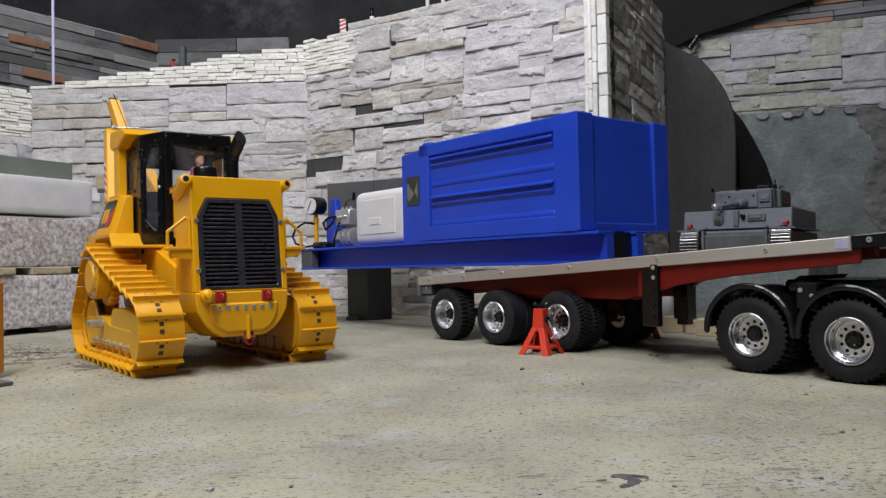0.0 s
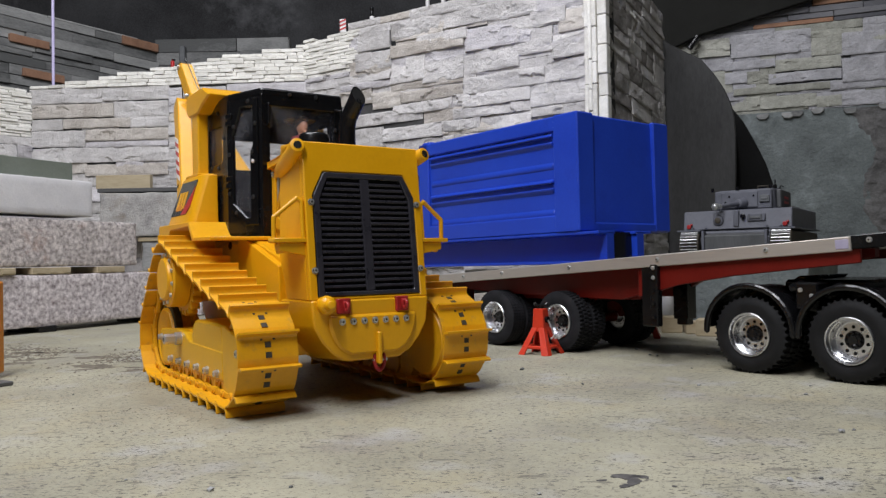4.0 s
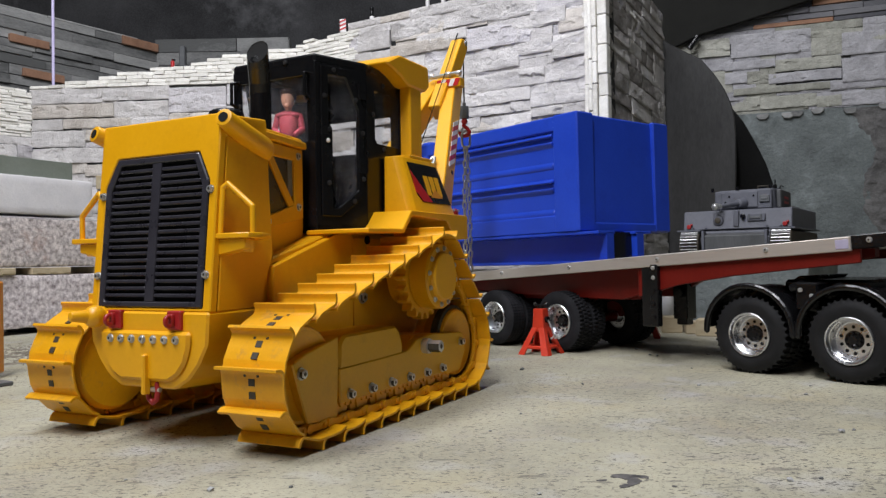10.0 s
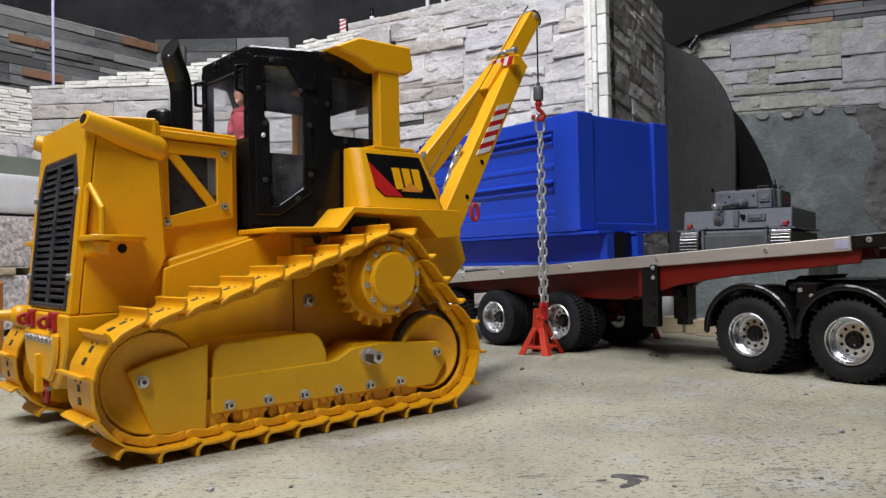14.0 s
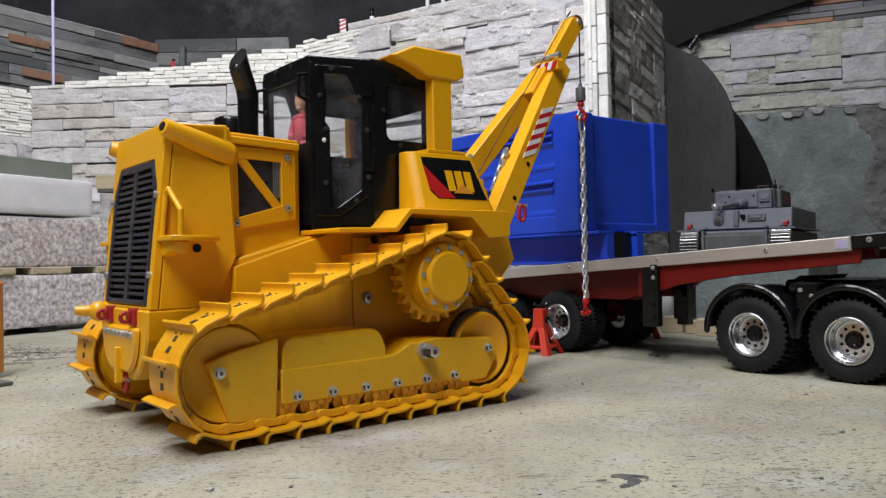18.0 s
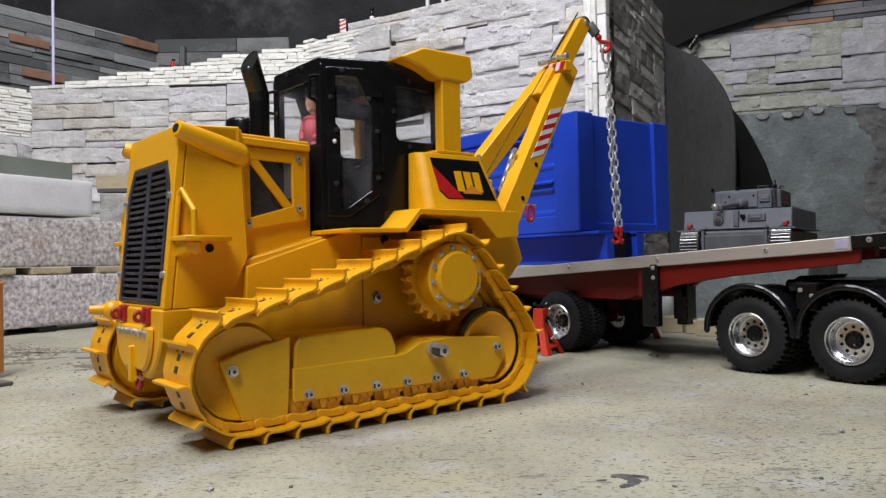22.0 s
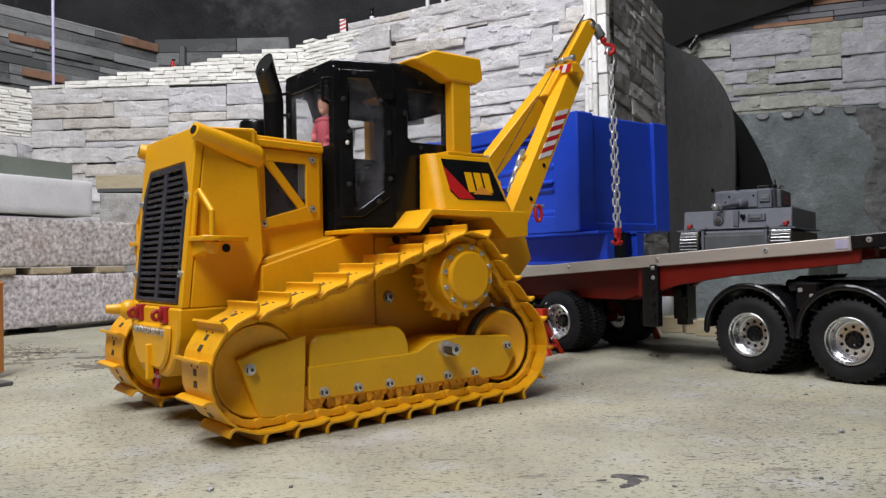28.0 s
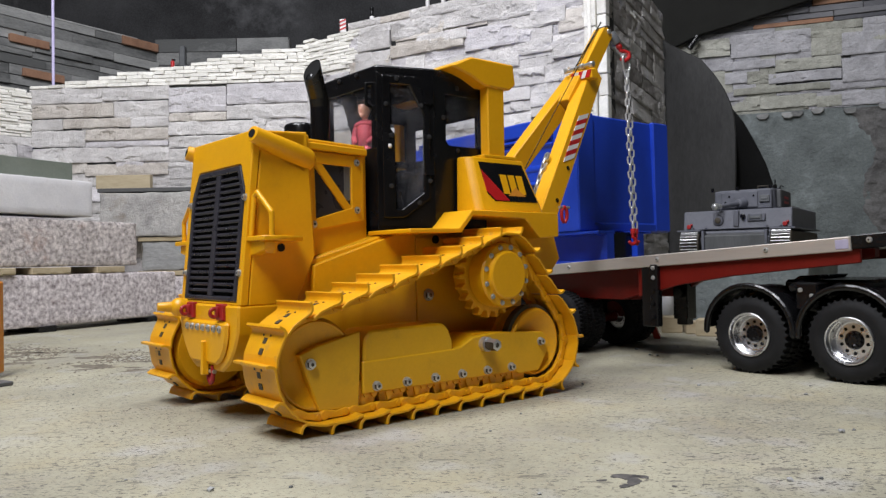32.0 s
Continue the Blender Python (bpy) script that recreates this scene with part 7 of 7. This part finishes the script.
    for z in (132, 142):
        bm = bm_new()
        box(bm, -30, 8, 69, 69.8, z, z + 5, bevel=0)
        part("mark", bm, RED_LUG, side)
    bm = bm_new()
    cyl(bm, (126, -34, 98), (137, -34, 97), 10, 16, bevel=2)
    box(bm, 126, 134.5, 22, 56, 93, 108, bevel=1.5)
    box(bm, 126, 136, -4, 6, 84, 116, bevel=1)
    part("front_fitting", bm, TANK, hull_part, smooth=40)
    for y in (-62, -12, 62):
        bm = bm_new()
        cyl(bm, (64, y, 160), (64, y, 168), 3.4, 10, bevel=0.6)
        part("fitting", bm, BLACK, turret)
    # small fittings of the glacis, the turret and the deck
    for y in (-84, -58, 58, 84):
        bolt_part(hull_part, (134, y, 84), (1, 0, 0.2), 1.8, 1.6, TANK)
    bm = bm_new()
    prism(bm, [(128, 72), (150, 66), (149, 28), (138, 28)], -58, 58, "y", 1)
    lower = part("lower_plate", bm, DIRTY_TANK, hull_part, "weathered grey lower plate")
    for y in (-60, 60):
        bm = bm_new()
        box(bm, 136, 154, y - 2.5, y + 2.5, 26, 76, bevel=0.8)
        part("plate_edge", bm, TANK, lower)
    bm = bm_new()
    for y in (26, 48):
        box(bm, 134, 136, y - 1, y + 1, 94, 107, bevel=0.4)
    box(bm, 134, 136.5, 26, 48, 98, 103, bevel=0.6)
    part("visor", bm, GREY_METAL, hull_part)
    bm = bm_new()
    cyl(bm, (137, -34, 97), (139, -34, 97), 6, 14, bevel=0.6)
    part("ball_mount", bm, GREASE, hull_part, smooth=40)
    bm = bm_new()
    cyl(bm, (130, 14, 104), (138, 14, 104), 4.6, 14, bevel=1)
    part("headlamp", bm, BLACK, hull_part, "small round headlamp", smooth=40)
    for y, z in ((-26, 148), (-34, 136), (22, 148)):
        bm = bm_new()
        cyl(bm, (72.5, y, z), (73.8, y, z), 2.0, 10)
        part("sight_hole", bm, BLACK, turret)
    bm = bm_new()
    pipe(bm, [(-40, -62, 154), (-40, -74, 154), (10, -74, 154), (10, -62, 154)], 1.3, 6)
    pipe(bm, [(20, 40, 160), (24, 40, 170), (24, 20, 170), (20, 20, 160)], 1.3, 6)
    part("grab_rail", bm, GREASE, turret, smooth=50)
    bm = bm_new()
    for x in (-70, -52, -34):
        cyl(bm, (x, -68, 136), (x, -68, 152), 5, 12, bevel=0.8)
    part("smoke_pots", bm, TANK, turret, smooth=40)
    bm = bm_new()
    pipe(bm, [(100, -100, 120), (20, -98, 121), (-60, -100, 120)], 1.4, 6)
    pipe(bm, [(90, 96, 120), (0, 94, 121)], 1.8, 6)
    part("tow_cable", bm, GREASE, hull_part, smooth=50)
    bm = bm_new()
    prism(bm, [(-190, -140), (190, -140), (190, 140), (-190, 140)], 0, 122, "z", 2)
    solid("tank_plinth", bm, CONCRETE, "grey concrete plinth under the model tank", "plinth", pose(0.659, 1.666, 0, 0, 0, -124))


battle_tank()


def back_wall_bits():
    bm = bm_new()
    ball(bm, (0, 0, 31), 31, (0.46, 0.5, 1.0), 12, 9)
    for v in bm.verts:
        v.co += Vector((noise.noise(v.co / 12), 0, noise.noise(v.co / 14))) * 3
    solid("white_stone", bm, PALE_BLOCK, "rounded white stone lying behind the trailer", "stone", pose(0.428, 1.5, 0.006), smooth=50)
    rnd = random.Random(77)
    # crumbs and grit on the floor
    for k in range(46):
        near = rnd.random()
        y = 0.42 + 1.25 * near
        x = rnd.uniform(-0.52, 0.52) * y
        if 0.55 < y < 1.3 and -0.36 < x < 0.05:
            x += 0.3
        size = rnd.uniform(1.2, 3.2)
        bm = bm_new()
        bmesh.ops.create_icosphere(bm, subdivisions=1, radius=size)
        for v in bm.verts:
            v.co = v.co * rnd.uniform(0.7, 1.2)
            v.co.z = v.co.z * 0.6 + size * 0.35
        solid("pebble", bm, SLATE, "tiny dark crumb of stone on the floor", "pebble", pose(x, y, 0, 0, 0, rnd.uniform(0, 360)), "floor crumbs")


back_wall_bits()


def floor_stain(x, y, w, h, seed, rz=0):
    bm = bm_new()
    n = 28
    ring = []
    for k in range(n):
        a = 2 * math.pi * k / n
        r = 1 + 0.45 * noise.noise(Vector((math.cos(a) * 1.6, math.sin(a) * 1.6, seed)))
        ring.append((w * r * math.cos(a), h * r * math.sin(a)))
    prism(bm, ring, 0, 0.25, "z", 0)
    solid("oil_stain", bm, OIL, "dark oily stain on the cream floor", "stain", pose(x, y, 0, 0, 0, rz), kind="structure")


def oil_spill():
    """A hooked dark stain with a short streak beside it."""
    hook = [(98, 468), (104, 470), (112, 467), (119, 463), (118, 459), (111, 460.5), (113, 455), (110, 449), (103, 443), (97, 441), (98, 446), (103, 450), (105, 456), (101, 461), (96, 463)]
    ring = []
    for k in range(len(hook)):
        p, q = Vector((*hook[k], 0)), Vector((*hook[(k + 1) % len(hook)], 0))
        for f in (0.0, 0.33, 0.66):
            v = p.lerp(q, f)
            ring.append((v.x + 1.1 * noise.noise(v / 2.1), v.y + 1.6 * noise.noise(v / 1.7 + Vector((0, 0, 5)))))
    bm = bm_new()
    prism(bm, ring, 0, 0.25, "z", 0)
    solid("oil_stain", bm, OIL, "dark hooked oil stain on the cream floor", "stain", kind="structure")


oil_spill()
floor_stain(0.09, 0.457, 3.4, 1.4, 3.0, 10)
floor_stain(0.128, 0.442, 1.6, 1.4, 5.0, 0)


def dirt_flake(x, y, w, h, seed, rz):
    bm = bm_new()
    n = 40
    ring = []
    for k in range(n):
        a = 2 * math.pi * k / n
        p = Vector((math.cos(a), math.sin(a), seed))
        r = 1 + 0.55 * noise.noise(p * 1.8) + 0.4 * noise.noise(p * 4.5) + 0.2 * noise.noise(p * 9)
        ring.append((w * r * math.cos(a), h * r * math.sin(a)))
    prism(bm, ring, 0, 0.15, "z", 0)
    solid("dirt_patch", bm, DIRT, "thin patch of brown dirt on the floor", "dirt", pose(x, y, 0, 0, 0, rz), kind="structure")


def dirt_crumbs():
    """Grit swept along the foot of the blocks and trodden over the floor."""
    rnd = random.Random(41)
    for k in range(16):
        f = rnd.random()
        dirt_flake(-0.72 + 0.4 * f + rnd.uniform(-0.04, 0.04), 1.2 - 0.2 * f + rnd.uniform(-0.08, 0.08), rnd.uniform(8, 34), rnd.uniform(6, 17), k * 1.7, rnd.uniform(-40, 40))
    bm = bm_new()
    bands = (((-0.78, 1.27), (-0.34, 1.04), 0.045, 1900, 2.8), ((-0.62, 0.95), (-0.2, 0.93), 0.09, 260, 1.6), ((-0.33, 0.7), (-0.17, 0.64), 0.035, 220, 1.1), ((-0.5, 0.8), (0.45, 1.15), 0.12, 240, 1.2))
    for (xa, ya), (xb, yb), wide, count, size in bands:
        for k in range(count):
            f = rnd.random()
            x, y = xa + (xb - xa) * f + rnd.gauss(0, wide * 0.6), ya + (yb - ya) * f + rnd.gauss(0, wide)
            if noise.noise(Vector((x, y, 2)) * 14) < -0.05:
                continue
            r = size * rnd.uniform(0.35, 1.0)
            turn = rnd.uniform(0, 6.3)
            foot = [bm.verts.new((x * 1000 + r * rnd.uniform(0.6, 1.6) * math.cos(turn + a), y * 1000 + r * rnd.uniform(0.6, 1.6) * math.sin(turn + a), 0.0)) for a in (0, 1.3, 2.5, 3.8, 5.0)]
            peak = bm.verts.new((x * 1000 + r * rnd.uniform(-0.4, 0.4), y * 1000 + r * rnd.uniform(-0.4, 0.4), r * rnd.uniform(0.25, 0.7)))
            for i in range(5):
                bm.faces.new((foot[i], foot[(i + 1) % 5], peak))
    solid("floor_grit", bm, DIRT, "fine brown grit scattered over the floor", "grit", kind="stuff")


dirt_crumbs()


# ---- what moves ----
def slope_at(i, j):
    """How fast the bulldozer goes at a row, from its close neighbours."""
    a, b = WAY[max(i - 1, 0)], WAY[min(i + 1, len(WAY) - 1)]
    c = WAY[i]
    if c[0] - a[0] > 1.0:
        a = c
    if b[0] - c[0] > 1.0:
        b = c
    return (b[j] - a[j]) / (b[0] - a[0]) if b[0] > a[0] else 0.0


def way_at(t):
    """The bulldozer's place and heading, in mm and degrees, gliding between the rows of WAY."""
    for i in range(len(WAY) - 1):
        a, b = WAY[i], WAY[i + 1]
        if a[0] <= t <= b[0]:
            h = b[0] - a[0]
            f = (t - a[0]) / h
            if 19.4 < a[0] < 25.0:
                return list(a[1:])
            return [(2 * f ** 3 - 3 * f ** 2 + 1) * a[j] + (f ** 3 - 2 * f ** 2 + f) * h * slope_at(i, j) + (3 * f ** 2 - 2 * f ** 3) * b[j] + (f ** 3 - f ** 2) * h * slope_at(i + 1, j) for j in (1, 2, 3)]
    return list(WAY[-1][1:])


def dozer_pose(t):
    x, y, h = way_at(t)
    return mm(x, y, 0, 0, 0, h)


TIP = Vector((-557, -8, 430))
# seconds, rope length below the tip, lean of the block and of the chain in the picture's plane (degrees, to the right), swing
HANG = [(0.0, 87, 0, 0, 0), (13.0, 87, 0, 0, 0), (14.5, 87, 0, 0, 10), (16.5, 84, -0.5, -1, 20), (18.0, 84, 0, 0, 25), (18.5, 83, 1, 1, 30), (19.0, 79, 1, 1.5, 30), (19.5, 67, 0.5, 0.5, 20), (20.0, 55, 0, -0.5, 10),
        (20.5, 44, 0, -1, 10), (21.0, 34, 0, -1, 0), (21.5, 21, 2, -0.5, -10), (22.0, 3, 34, 2.6, 0), (22.5, 3, 31, -1.5, 0), (23.0, 10, 25, 2.2, 0), (23.5, 18, 13, 0, 5), (24.0, 18, 12, 0, 10), (24.5, 17, 14, 1, 10), (25.0, 8, 25, 1, 10),
        (25.5, 3, 31, 1.5, 10), (28.0, 3, 31, 1, 10), (30.0, 3, 31, 1, 10), (32.0, 3, 31, 1.5, 10)]


def motions():
    times = sorted({round(r[0], 3) for r in WAY} | {round(0.25 + 0.5 * k, 3) for k in range(64)} | {4.0, 4.5, 5.0, 15.0, 15.5, 16.0, 26.0, 26.5, 27.0, 32.0})
    times = [t for t in times if t <= 32.0 and not (19.5 < t < 25.5) and not (14.0 < t < 14.5)]
    poses = [(t, dozer_pose(t)) for t in times]
    walk(dozer, poses)
    walk(figure, [(t, m @ DOLL_SEAT) for t, m in poses])
    # each belt's run from the way of its side over the floor
    run = {-1: [0.0], 1: [0.0]}
    for (t0, a), (t1, b) in zip(poses, poses[1:]):
        for side in (-1, 1):
            mid = Vector((-0.155, side * TRACK_Y / 1000, 0))
            p, q = a @ mid, b @ mid
            ahead = (a.to_3x3() @ Vector((1, 0, 0)) + b.to_3x3() @ Vector((1, 0, 0))).normalized()
            run[side].append(run[side][-1] + (q - p).dot(ahead) * 1000)
    for side in (-1, 1):
        for index in range(SHOES):
            walk(SHOE_OBJECTS[side, index], [(t, shoe_pose(side, index, run[side][k])) for k, t in enumerate(times)])
        for ob, centre, radius in WHEELS[side]:
            walk(ob, [(t, Matrix.Translation(centre / 1000) @ Matrix.Rotation(run[side][k] / radius, 4, "Y")) for k, t in enumerate(times)])
    # the hanging gear
    rows_block, rows_sling, rope_rows = [], [], [[] for _ in ROPE]
    hang_times = sorted(set([h[0] for h in HANG]) | {t for t in times})
    for t in hang_times:
        i = max(k for k in range(len(HANG)) if HANG[k][0] <= t)
        a, b = HANG[i], HANG[min(i + 1, len(HANG) - 1)]
        f = 0 if b[0] == a[0] else (t - a[0]) / (b[0] - a[0])
        rope, lean_b, lean_c, turn = [a[j] + (b[j] - a[j]) * f for j in (1, 2, 3, 4)]
        tip = dozer_pose(t) @ (TIP / 1000)
        lean = Matrix.Rotation(-radians(lean_b), 4, "Y")
        down = lean.to_3x3() @ Vector((0, 0, -1))
        top = tip + down * rope / 1000
        mb = Matrix.Translation(top) @ lean @ Matrix.Rotation(radians(turn), 4, "Z")
        rows_block.append((t, mb))
        hook = mb @ Vector((0.0015, 0, -0.0375))
        rows_sling.append((t, Matrix.Translation(hook) @ Matrix.Rotation(-radians(lean_c), 4, "Y") @ Matrix.Rotation(radians(turn + 25), 4, "Z")))
        # rope pieces: below the tip they hang, past it they lie along the boom
        back = (dozer_pose(t).to_3x3() @ Vector((0.62, 0, -0.785))).normalized()
        for k, _ in enumerate(ROPE):
            s = rope - 3 - ROPE_PIECE * (k + 1)
            if s >= 0:
                m = Matrix.Translation(tip + down * s / 1000) @ lean
            else:
                u = dozer_pose(t) @ Vector((-0.541, -0.008, 0.437)) + back * max(0.0, -s - ROPE_PIECE) / 1000
                m = Matrix.Translation(u) @ (-back).to_track_quat("Z", "Y").to_matrix().to_4x4()
            rope_rows[k].append((t, m))
    walk(hook_block, rows_block)
    walk(sling, rows_sling)
    for o, r in zip(ROPE, rope_rows):
        walk(o, r)


motions()
